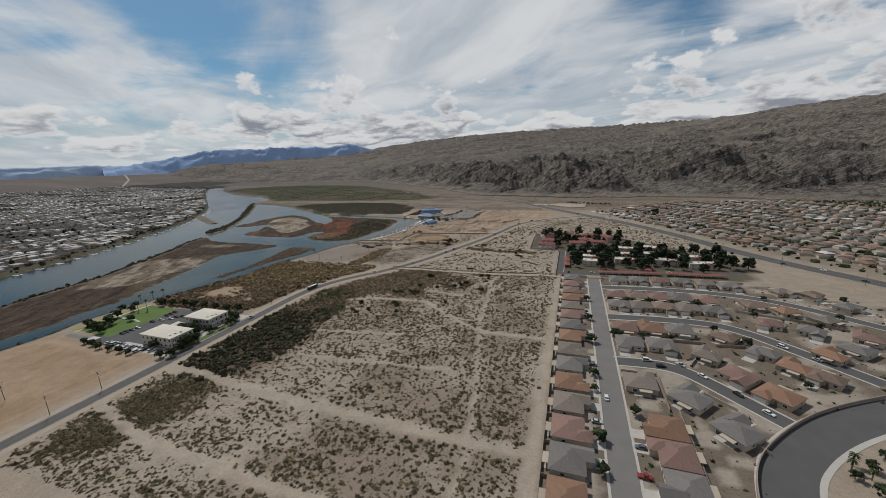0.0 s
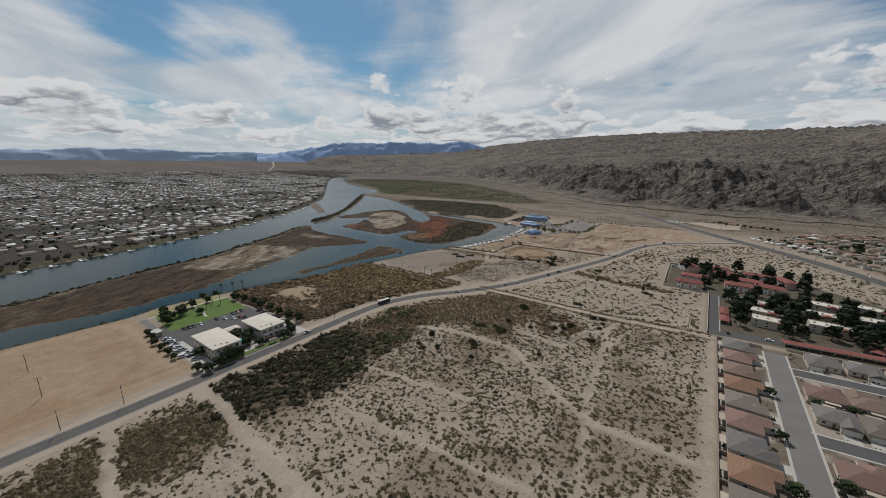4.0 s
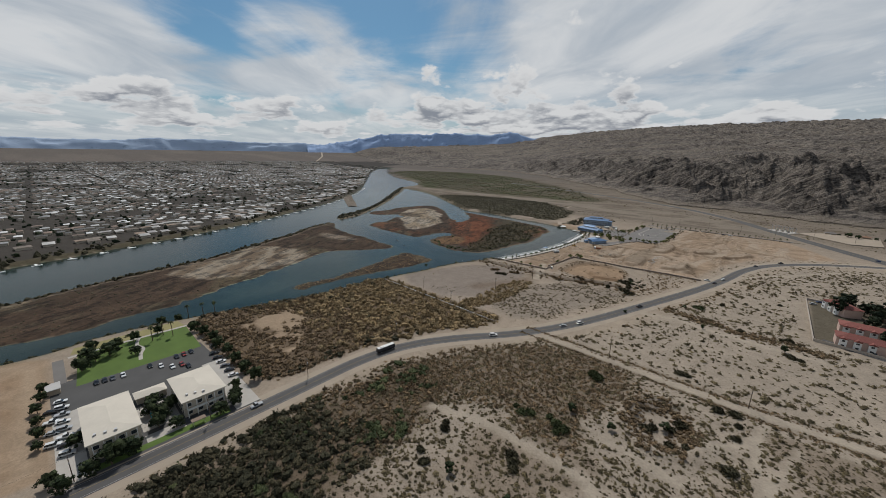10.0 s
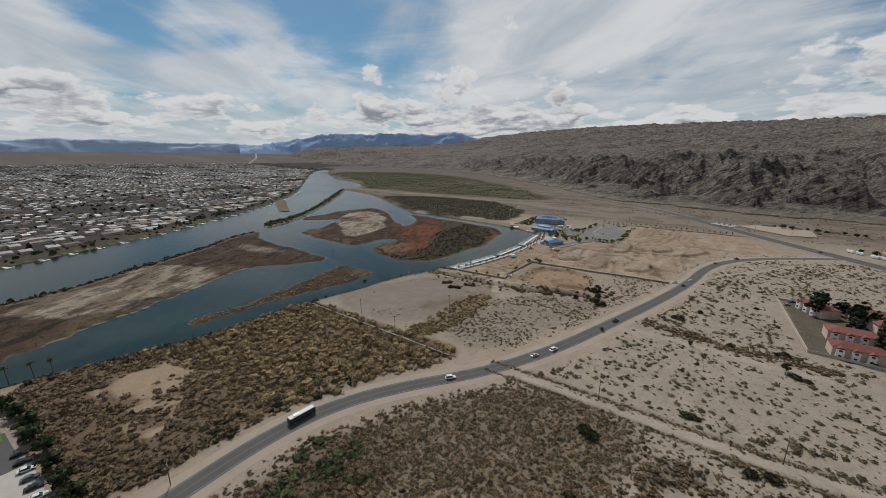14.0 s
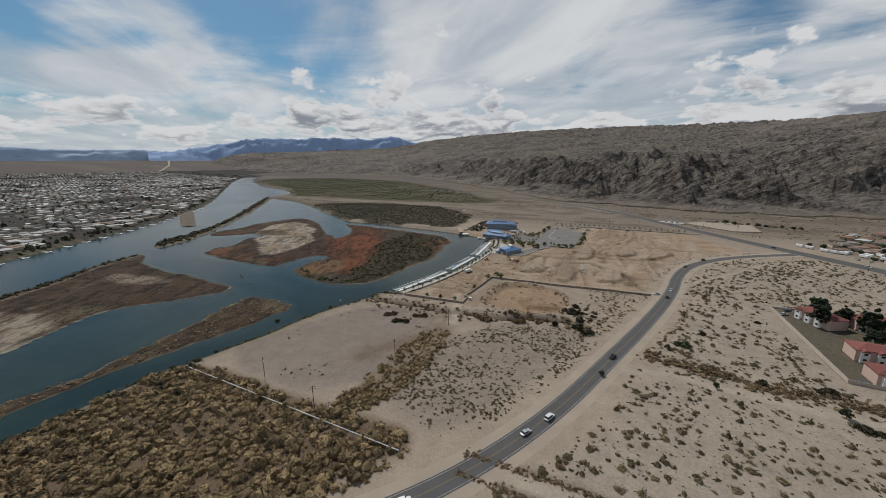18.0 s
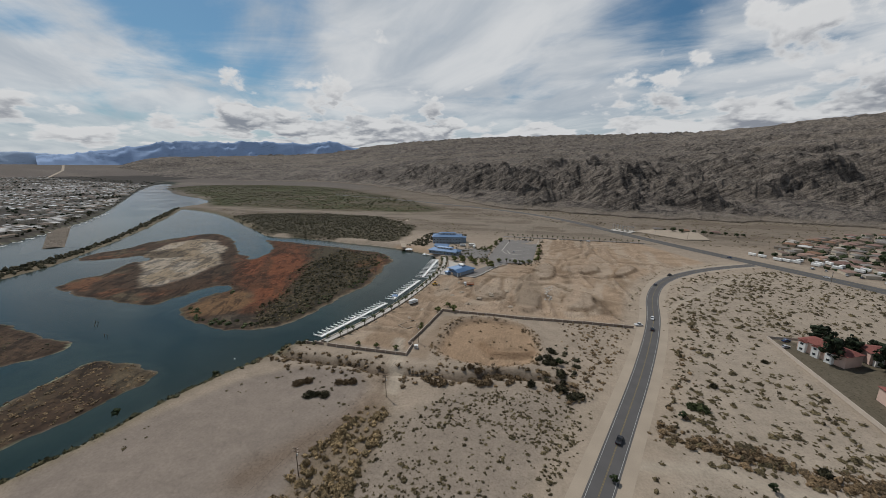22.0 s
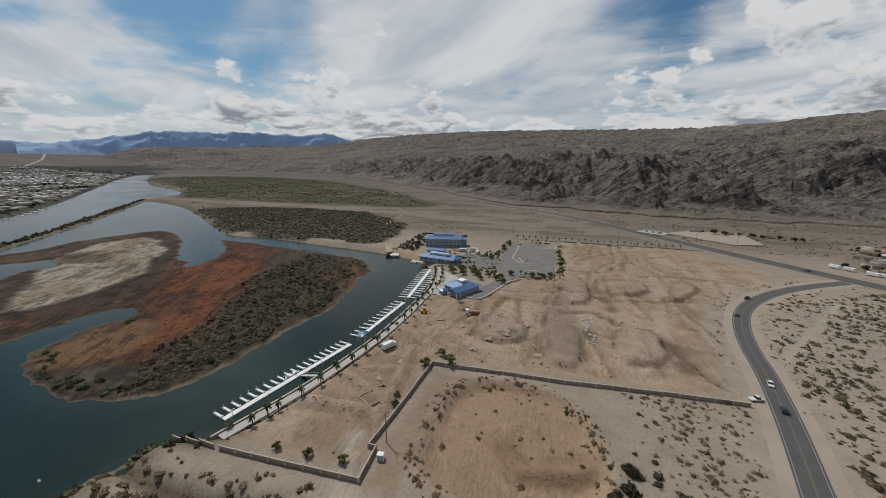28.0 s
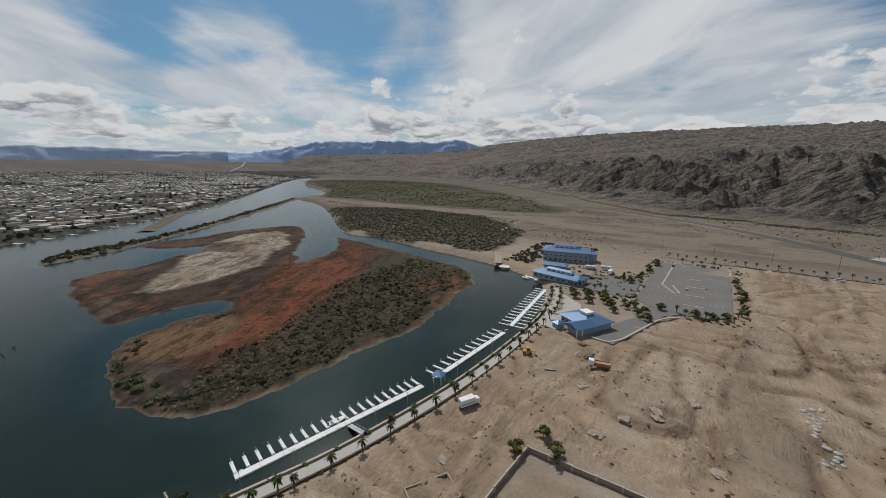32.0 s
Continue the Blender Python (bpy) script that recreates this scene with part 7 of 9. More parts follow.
for x, y in ((-262, 688), (-268, 682), (-259, 678), (-254, 690), (-272, 690), (-265, 695), (-250, 683), (-244, 671), (-240, 680), (-236, 684), (-228, 668), (-230, 680), (-242, 690), (-224, 690), (-238, 796), (-241, 782), (-239, 770), (-242, 758), (-238, 808), (-243, 745), (-187, 705), (-186, 716), (-187, 728), (-186, 742), (-187, 758), (-188, 772), (-200, 692), (-194, 695), (-208, 690), (-246, 734), (-252, 740), (-234, 500 + 50), (-240, 556)):
    plant(mesquite[0 if x < -240 else 1], x, y, g.uniform(0.7, 1.25), g.uniform(0, 360))
shade = [tree("lawn_tree", "round dark shade tree", TREE_LEAF, 60 + k, 2.0, 3.2, 4.6, ((-336, 160), (-262, 148))[k] + (0,), 18, 26, 0.36, "trees round the offices") for k in range(2)]
for x, y, s in ((-330, 154, 1.0), (-339, 166, 1.1), (-343, 157, 0.9), (-346, 170, 0.8), (-350, 178, 0.8), (-331, 176, 0.7), (-352, 190, 0.7), (-354, 160, 0.8), (-265, 172, 0.9), (-258, 174, 0.9), (-252, 172, 0.8), (-262, 178, 0.8), (-270, 174, 0.8), (-247, 177, 0.7), (-242, 156, 1.05), (-243, 162, 0.9), (-241, 150, 0.8), (-246, 199, 0.8), (-243, 192, 0.8), (-250, 201, 0.7), (-258, 203, 0.6), (-239, 143, 0.8), (-244, 140, 0.7), (-320, 140, 0.6), (-310, 139, 0.6), (-300, 138, 0.6), (-290, 138, 0.55), (-280, 138, 0.6), (-270, 138, 0.5), (-340, 207, 0.9), (-330, 209, 0.8), (-318, 211, 0.8), (-306, 211, 0.9), (-294, 212, 0.8), (-282, 211, 0.8), (-270, 212, 0.8), (-258, 212, 0.9), (-376, 196, 0.8), (-372, 205, 0.7)):
    plant(shade[int(abs(x)) % 2], x, y, s * 1.25, g.uniform(0, 360))
lone = [tree("shore_tree", "small dark tree at the water's edge", TREE_LEAF, 70, 1.0, 1.6, 2.8, (-334, 408, -0.5), 10, 18, 0.3, "shore trees")]
for x, y, s in ((-326, 446, 1.0), (-340, 372, 0.7), (-304, 486, 1.0), (-344, 352, 0.8), (-120, 470, 0.9), (-104, 440, 0.8), (-63, 438, 1.2), (-150, 430, 0.8), (-99, 318, 1.3), (-115, 300, 1.0), (-132, 300, 1.2), (-150, 238, 1.2), (-128, 242, 1.0), (-96, 268, 0.9), (-166, 498, 1.1)):
    plant(lone[0], x, y, s, g.uniform(0, 360))
washingtonia = palm("palm_tree", "slim fan palm on the marina promenade", (-285.3, 500, 0), 4.4, 5, "promenade palms")
tall_palm = palm("tall_palm", "tall fan palm beside the lawn", (-343, 186, 0), 9.5, 6, "lawn palms")
for x, y in ((-347, 192), (-342, 196), (-376, 212), (-371, 220), (-366, 226)):
    plant(tall_palm, x, y, g.uniform(0.85, 1.1), g.uniform(0, 360))
PROM = rounded([(-292, 487), (-288.5, 498), (-283, 514), (-277.5, 540), (-272.5, 573), (-271, 625), (-272, 650), (-277, 676), (-284, 694)], 2)
for off, start in ((2.6, 4.0), (-2.6, 9.0)):
    for x, y, a in stepped(PROM, 9.2, start):
        plant(washingtonia, x - math.sin(a) * off, y + math.cos(a) * off, g.uniform(0.75, 1.1), g.uniform(0, 360))
for k in range(26):
    plant(washingtonia, -232 + 6.6 * k, 836.5, g.uniform(0.7, 0.95), g.uniform(0, 360))
for x, y in ((-216, 690), (-212, 687), (-206, 687), (-203, 689), (-198, 688), (-191, 691), (-189, 699), (-214, 812), (-208, 815), (-200, 814), (-196, 812), (-221, 815), (-286, 704), (-276, 700), (-272, 704), (-262, 702), (-256, 706)):
    plant(washingtonia, x, y, g.uniform(0.7, 1.0), g.uniform(0, 360))
boul_palm = palm("street_palm", "short fan palm beside the boulevard", (97, 150, 0), 4.6, 8, "boulevard palms", False)
plant(boul_palm, 99, 153, 1.1)
plant(boul_palm, 101, 147, 0.9)


# ---- vehicles ----
def wheel_mesh(r, w):
    bm = bmesh.new()
    tube(bm, (0, -w / 2, 0), (0, w / 2, 0), r, r, 14)
    return bm


def car(name, label, paint, at, turn, kind="sedan", group="parked cars"):
    """A car along its own x: body, cabin, glass, bumpers, lamps and wheels."""
    h = thing(name, label, "car", at, turn, group)
    long, wide = (4.7, 1.84) if kind == "sedan" else (5.1, 1.95)
    bm = bmesh.new()
    low, belt = 0.32, 0.86 if kind == "sedan" else 1.0
    profile = [(-long / 2, low), (-long / 2, belt - 0.1), (-long / 2 + 0.25, belt), (long / 2 - 0.35, belt - 0.08), (long / 2, belt - 0.28), (long / 2, low)]
    sides = []
    for s in (-1, 1):
        sides.append([bm.verts.new((x, s * wide / 2, z)) for x, z in profile])
    a, b = sides
    bm.faces.new(a)
    bm.faces.new(b[::-1])
    for k in range(len(a)):
        bm.faces.new((a[k], b[k], b[(k + 1) % len(a)], a[(k + 1) % len(a)]))
    bmesh.ops.recalc_face_normals(bm, faces=bm.faces)
    bmesh.ops.bevel(bm, geom=list(bm.edges), offset=0.06, segments=2, affect="EDGES")
    part("body", bm, paint, h)
    rear, front = (-1.75, 1.05) if kind == "sedan" else ((-2.3, 1.2) if kind == "van" else (-0.6, 1.3))
    top = 1.45 if kind == "sedan" else 1.85
    for nm, inset, z0, z1, mat in (("cabin_glass", 0.08, belt - 0.06, top - 0.06, GLASS), ("roof", 0.2, top - 0.07, top, paint)):
        bm = bmesh.new()
        r = []
        slope = 0.55 if kind == "sedan" else 0.3
        t0, t1 = (z0 - belt) / (top - belt), (z1 - belt) / (top - belt)
        for t, z in ((max(t0, 0), z0), (min(t1, 1), z1)):
            x0, x1, y = rear + slope * t, front - (slope + 0.25) * t, wide / 2 - 0.08 - 0.14 * t + (0.012 if nm == "roof" else 0)
            r.append([bm.verts.new(p) for p in ((x0, -y, z), (x1, -y, z), (x1, y, z), (x0, y, z))])
        bm.faces.new(r[0][::-1])
        bm.faces.new(r[1])
        for k in range(4):
            bm.faces.new((r[0][k], r[0][(k + 1) % 4], r[1][(k + 1) % 4], r[1][k]))
        part(nm, bm, mat, h)
    for x in (-long / 2 + 0.9, long / 2 - 0.9):
        for s in (-1, 1):
            w = part("wheel", wheel_mesh(0.33, 0.22), RUBBER, h)
            w.location = (x, s * (wide / 2 - 0.1), 0.33)
    for s in (-1, 1):
        slab("headlight", (long / 2 - 0.03, s * 0.65 - 0.18, 0.55), (long / 2 + 0.02, s * 0.65 + 0.18, 0.68), WHITE_WALL, h)
        slab("tail_light", (-long / 2 - 0.02, s * 0.68 - 0.15, 0.62), (-long / 2 + 0.03, s * 0.68 + 0.15, 0.76), RED_LAMP, h)
    return h


def paint_of(name, colour):
    return surface(name, colour, 0.25, 0.1, grain=(1.0, 0.03), patches=(0.3, 0.05), spec=0.5)


RED_LAMP = surface("red_lamp_plastic", (0.35, 0.02, 0.02), 0.3)
PAINTS = [("white", paint_of("white_car_paint", (0.62, 0.62, 0.61))), ("silver", paint_of("silver_car_paint", (0.36, 0.37, 0.38))), ("black", paint_of("black_car_paint", (0.022, 0.022, 0.025))), ("dark red", paint_of("red_car_paint", (0.22, 0.03, 0.025))), ("dark blue", paint_of("blue_car_paint", (0.03, 0.06, 0.14))), ("dark grey", paint_of("grey_car_paint", (0.10, 0.10, 0.11)))]
car_protos = {}


def park_car(x, y, turn, colour, kind="sedan"):
    z = max(0.09, float(height_at(x, y))) if abs(x) < 1e4 else 0
    key = (colour, kind)
    if key in car_protos:
        return copy_thing(car_protos[key], pose(x, y, z, 0, 0, turn))
    word = {"sedan": "sedan", "van": "van", "pickup": "pickup truck"}[kind]
    car_protos[key] = car({"sedan": "car", "van": "van", "pickup": "pickup_truck"}[kind], f"{PAINTS[colour][0]} {word} on grey asphalt", PAINTS[colour][1], (x, y, z), turn, kind)
    return car_protos[key]


for x, y, turn, colour, kind in ((-166.6, 390, 68, 0, "van"), (-145.5, 449.5, 70, 2, "pickup"), (-112, 556, 74, 2, "sedan"), (-89, 652, 62, 5, "sedan"), (-199, 334.5, 48, 0, "van"), (-173, 378, 62, 1, "sedan"), (-108, 574, 255, 0, "sedan"), (-70, 686, 48, 2, "pickup"), (-237, 205, 270, 1, "pickup"), (-233, 330, 80, 0, "sedan")):
    if (x, y) != (-233, 330):
        park_car(x, y, turn, colour, kind)
for x, y, turn, colour, kind in ((18, 171, 90, 0, "sedan"), (42, 213, 5, 0, "van"), (58, 212, -40, 1, "pickup"), (66, 203, -50, 0, "sedan"), (77, 190, -52, 2, "sedan"), (84, 178, -48, 0, "sedan"), (48, 208, 8, 2, "van"), (13.5, 200, 0, 5, "sedan"), (27.5, 126, 0, 3, "pickup"), (28.5, 141, 180, 5, "sedan"), (12.8, 152, 0, 1, "sedan"), (118, 248, -45, 0, "van"), (128, 236, 130, 1, "sedan")):
    park_car(x, y, turn, colour, kind)
for k, (y, c) in enumerate(((143.6, 2), (146.6, 0), (150.4, 1), (153.3, 0))):
    park_car(-296 + 9 * k, 141.8, 75, c, ("sedan", "pickup", "sedan", "van")[k])
for k in range(8):
    park_car(-303 + 6.2 * k, 145.2, 78, (0, 0, 1, 0, 1, 0, 2, 0)[k], ("sedan", "van", "pickup")[k % 3])
for x, y, c in ((-318.5, 158, 2), (-318.5, 161, 2), (-318, 164, 5), (-317.5, 168, 0), (-318, 179, 2), (-319, 191, 2), (-319, 194.5, 3), (-319.5, 198, 2), (-306, 183, 0), (-301, 187, 0), (-300, 191, 3), (-296, 193, 2), (-309, 208, 2)):
    park_car(x + 8 if x < -315 else x, y, 0, c)
for k in range(6):
    park_car(-300 + 6 * k, 206.3, 78, (2, 2, 0, 5, 2, 0)[k])
for x, y, t, c in ((15, 462, 10, 0), (40, 460, 5, 1), (-44, 560, 30, 4), (-48, 552, 30, 1), (20, 378, 6, 0), (-2, 376, 90, 2), (90, 392, 0, 0), (-38, 480, 90, 0), (-24, 470, 90, 2)):
    park_car(x, y, t, c)
for k in range(10):
    park_car(66 + 7.5 * k, 748 - 9.5 * k + 4 * (k % 2), 40 + 15 * (k % 3), (0, 0, 1, 5, 0, 2, 3, 0, 1, 0)[k], ("van", "sedan", "pickup")[k % 3])
for x, y, t in ((236, 396, -53), (222, 425, 128), (120, 622, 120), (60, 717, -52), (200, 445, 128), (10, 778, 125)):
    park_car(x, y, t, int(x) % 6)
for x, y, c in ((-226, 800, 2), (-206, 812, 5), (-214, 738, 1)):
    park_car(x, y, 90, c)


def bus(x, y, turn):
    h = thing("bus", "dark coach with white roof on the two-lane road", "bus", (x, y, 0.09), turn)
    dark = PAINTS[2][1]
    part("body", boxes(((-5.6, -1.25, 0.45), (5.6, 1.25, 2.9)), bevel=0.12), dark, h)
    part("roof", boxes(((-5.4, -1.15, 2.88), (5.4, 1.15, 3.12)), bevel=0.08), WHITE_WALL, h)
    for s in (-1, 1):
        for k in range(7):
            slab("window", (-5.1 + 1.45 * k, s * 1.25 - 0.012, 1.55), (-3.85 + 1.45 * k, s * 1.25 + 0.012, 2.5), GLASS, h)
        for xx in (-3.6, 3.9):
            w = part("wheel", wheel_mesh(0.5, 0.32), RUBBER, h)
            w.location = (xx, s * 1.12, 0.5)
            part("rim", wheel_mesh(0.27, 0.34), STEEL, w)
    slab("windscreen", (5.59, -1.1, 1.3), (5.62, 1.1, 2.6), GLASS, h)
    slab("roof_unit", (-3.5, -0.7, 3.12), (-1.5, 0.7, 3.4), STEEL, h)
    return h


bus(-233.6, 276, 84)


# ---- the offices by the river ----
def office(x0, y0, x1, y1, e, label):
    h = thing("office_building", label, "office building", ((x0 + x1) / 2, (y0 + y1) / 2, 0), 0, "office buildings")
    w, d = (x1 - x0) / 2, (y1 - y0) / 2
    slab("wall", (-w, -d, -0.3), (w, d, e), PALE_STUCCO, h)
    part("roof", hip_roof(-w, -d, w, d, e, 1.2, 0.7, 0.35), FLAT_ROOF, h)
    for s in range(2):
        z = 1.0 + 3.6 * s
        for k in range(7):
            xx = -w + 2 + (2 * w - 4) * k / 6
            window(h, xx, -d, z, 2.0, 1.7, "s")
            window(h, xx, d, z, 2.0, 1.7, "n")
        for k in range(4):
            yy = -d + 2 + (2 * d - 4) * k / 3
            window(h, w, yy, z, 1.9, 1.7, "e")
            window(h, -w, yy, z, 1.9, 1.7, "w")
    slab("balcony", (w, -d + 1, 3.3), (w + 1.5, d - 1, 3.5), CONCRETE, h)
    part("railing", boxes(((w + 1.42, -d + 1, 3.5), (w + 1.5, d - 1, 4.4)), ((w, -d + 1, 3.5), (w + 1.42, -d + 1.08, 4.4)), ((w, d - 1.08, 3.5), (w + 1.42, d - 1, 4.4))), WHITE_WALL, h)
    for k in range(5):
        yy = -d + 1.1 + (2 * d - 2.2) * k / 4
        slab("column", (w + 1.2, yy - 0.15, -0.2), (w + 1.45, yy + 0.15, e), WHITE_WALL, h)
    for k in range(3):
        slab("roof_unit", (w - 4.2 + 0.9 * k, -d + 2 + 2.9 * k, e + 0.6), (w - 3.2 + 0.9 * k, -d + 2.9 + 2.9 * k, e + 1.4), STEEL, h, "grey rooftop air unit")
    return h


office(-277, 151, -248, 166, 7.4, "two-storey cream office block with low hipped roof")
office(-275, 181, -251, 197, 7.4, "two-storey cream office block beside a courtyard pool")
link = thing("pavilion", "small cream pavilion roof between two offices", "pavilion", (-279, 174, 0))
slab("wall", (-3, -5.5, -0.2), (3, 5.5, 3.0), PALE_STUCCO, link)
part("roof", hip_roof(-3, -5.5, 3, 5.5, 3.0, 1.0), FLAT_ROOF, link)
for name, pts, z, mat, label, cat in (("car_park", [(-323, 142), (-321, 205), (-240, 208), (-240, 142)], 0.05, DARK_ASPHALT, "dark asphalt car park round the offices", "car park"), ("lawn", [(-314, 151), (-355, 154), (-353, 205), (-315, 204)], 0.06, LAWN, "green mown lawn by the river", "lawn"), ("dry_lawn", [(-355.2, 151), (-364, 153), (-364, 203), (-353.2, 205)], 0.04, TURF_EDGE, "dry lawn strip along the bank", "lawn"), ("front_lawn", [(-245, 152), (-245, 196), (-241.5, 196), (-241.5, 152)], 0.09, LAWN, "narrow green lawn along the road", "lawn"), ("forecourt", [(-292, 142), (-292, 150.2), (-241, 150.2), (-241, 142)], 0.075, CONCRETE, "pale concrete forecourt", "pavement"), ("forecourt", [(-292, 198), (-292, 208), (-241, 208), (-241, 198)], 0.075, CONCRETE, "pale concrete forecourt", "pavement"), ("forecourt", [(-250, 167), (-250, 180), (-242, 180), (-242, 167)], 0.075, CONCRETE, "pale concrete forecourt", "pavement"), ("pool_terrace", [(-272, 167), (-272, 180), (-253, 180), (-253, 167)], 0.085, CONCRETE, "pale terrace round a courtyard pool", "pavement")):
    bm = bmesh.new()
    vs = [bm.verts.new((x, y, z)) for x, y in pts]
    bm.faces.new(vs if mat is LAWN and name == "lawn" else vs)
    low = [bm.verts.new((x, y, z - 0.4)) for x, y in pts]
    for k in range(4):
        bm.faces.new((vs[k], low[k], low[(k + 1) % 4], vs[(k + 1) % 4]))
    bmesh.ops.recalc_face_normals(bm, faces=bm.faces)
    tagged(part(name, bm, mat), label, cat, kind="structure")
slab_pool = tagged(slab("courtyard_pool", (-266, 170.5, 0.05), (-259, 176.5, 0.22), CONCRETE), "turquoise courtyard pool between the offices", "pool")
slab("pool_water", (-265.6, 170.9, 0.22), (-259.4, 176.1, 0.235), POOL, slab_pool)
ribbon("garden_path", along(rounded([(-322, 177), (-330, 178), (-336, 181), (-343, 178), (-350, 180), (-356, 182)], 2), 2), 0.9, 0.09, CONCRETE, "winding pale path across the lawn", "path")
ribbon("bank_path", [(-352, 150), (-353, 178), (-352, 206)], 1.1, 0.1, CONCRETE, "pale path along the river bank", "path")
ribbon("side_drive", [(-322, 146), (-352, 146)], 2.2, 0.09, PALE_ASPHALT, "grey drive beside the lawn", "road")
hut = thing("boat_store", "low store with a white flat roof", "shed", (-316, 143.5, 0), 0)
slab("wall", (-3.5, -2.2, -0.2), (3.5, 2.2, 2.6), STUCCO, hut)
slab("roof", (-3.9, -2.6, 2.6), (3.9, 2.6, 2.85), WHITE_ROOF, hut)
gate = thing("shelter", "small open bus shelter beside the road", "shelter", (-243, 184, 0), 0)
for sx in (-0.8, 0.8):
    for sy in (-2, 2):
        slab("post", (sx - 0.08, sy - 0.08, -0.1), (sx + 0.08, sy + 0.08, 2.4), STEEL, gate)
slab("roof", (-1.2, -2.6, 2.4), (1.2, 2.6, 2.55), BROWN_ROOF, gate)


# ---- poles and wires ----
def power_pole(x, y, turn, tall=10.5):
    h = thing("power_pole", "weathered wooden power pole with cross-arms", "power pole", (x, y, float(height_at(x, y))), turn, "power poles")
    bm = bmesh.new()
    tube(bm, (0, 0, -0.5), (0, 0, tall), 0.17, 0.11, 8)
    part("pole", bm, WOOD_POLE, h)
    for z in (tall - 0.5, tall - 1.5):
        slab("cross_arm", (-1.3, -0.07, z), (1.3, 0.07, z + 0.13), WOOD_POLE, h)
        for k in (-1.15, -0.55, 0.55, 1.15):
            bm = bmesh.new()
            tube(bm, (k, 0, z + 0.13), (k, 0, z + 0.33), 0.05, 0.035, 6)
            part("insulator", bm, STEEL, h)
    bm = bmesh.new()
    tube(bm, (0.3, 0, tall - 2.9), (0.3, 0, tall - 2.1), 0.2, 0.2, 10)
    part("transformer", bm, STEEL, h)
    return h


pole_proto = power_pole(-241.5, 85, 0)
for x, y, t in ((-241.5, 107, 0), (-281, 85, 90), (-319, 85, 90), (-241.5, 146, 0), (-241.5, 188, 0), (-241.5, 232, 0), (-243, 292, 10), (-241.2, 500.6, 60), (-254, 356, 40), (-291, 363, 80), (-74, 359, 90), (-136, 358, 90), (-25, 361, 90), (-237, 450, 10), (-246, 404, 0)):
    copy_thing(pole_proto, pose(x, y, float(height_at(x, y)), 0, 0, t))
for k in range(9):
    x, y, a = stepped(HIGHWAY, 60, 330)[k]
    copy_thing(pole_proto, pose(x - 16 * math.sin(a), y + 16 * math.cos(a), 0, 0, 0, math.degrees(a) + 90))
for k in range(7):
    copy_thing(pole_proto, pose(-240 + 40 * k, 862 + 3 * k, 0, 0, 0, 90))


def wire(x0, y0, x1, y1, top=10.2, sag=0.9):
    """One unbroken cable with a slack curve."""
    z0, z1 = float(height_at(x0, y0)) + top, float(height_at(x1, y1)) + top
    length = math.hypot(x1 - x0, y1 - y0)
    nx, ny = -(y1 - y0) / length, (x1 - x0) / length
    verts, faces = [], []
    for k in range(9):
        t = k / 8
        px, py, pz = x0 + (x1 - x0) * t, y0 + (y1 - y0) * t, z0 + (z1 - z0) * t - sag * 4 * t * (1 - t)
        verts += [(px + nx * 0.02, py + ny * 0.02, pz), (px - nx * 0.02, py - ny * 0.02, pz), (px, py, pz + 0.03)]
        if k:
            faces += [(3 * k - 3 + i, 3 * k - 3 + (i + 1) % 3, 3 * k + (i + 1) % 3, 3 * k + i) for i in range(3)]
    tagged(new("power_line", mesh_of("power_line", verts, faces, RUBBER)), "thin dark overhead power line between poles", "cable", group="power lines")


for a, b in zip(((-241.5, 85), (-241.5, 107), (-241.5, 146), (-241.5, 188), (-241.5, 232), (-243, 292)), ((-241.5, 107), (-241.5, 146), (-241.5, 188), (-241.5, 232), (-243, 292), (-254, 356))):
    wire(*a, *b)
wire(-254, 356, -246, 404)
wire(-246, 404, -237, 450)
wire(-237, 450, -241.2, 500.6)

# ---- the marina ----
def dock(points, fingers, reach, label, both=False):
    """A floating dock: a walkway with fingers, piles and cleats."""
    (x0, y0), (x1, y1) = points
    length, a = math.hypot(x1 - x0, y1 - y0), math.degrees(math.atan2(y1 - y0, x1 - x0))
    h = thing("floating_dock", label, "dock", (x0, y0, -4.0), a, "marina docks")
    n_boards = int(length // 6)
    for k in range(n_boards):
        part("walkway_section", boxes(((length * k / n_boards + 0.03, -1.1, -0.1), (length * (k + 1) / n_boards - 0.03, 1.1, 0.5)), bevel=0.04), DECK, h)
    for k in range(fingers):
        x = 0.6 + (length - 1.2) * k / (fingers - 1)
        for s in (1, -1) if both else (1,):
            f = part("finger", boxes(((x - 0.45, s * 1.1 if s > 0 else -reach, -0.1), (x + 0.45, reach if s > 0 else -1.1, 0.46)), bevel=0.04), DECK, h)
            bm = bmesh.new()
            tube(bm, (x, s * (reach - 0.3), -2.5), (x, s * (reach - 0.3), 1.5), 0.12, 0.12, 7)
            part("dock_post", bm, STEEL, f)
            slab("dock_box", (x - 0.35, s * 1.5 - 0.25, 0.46), (x + 0.35, s * 1.5 + 0.25, 0.95), WHITE_WALL, f)
    return h


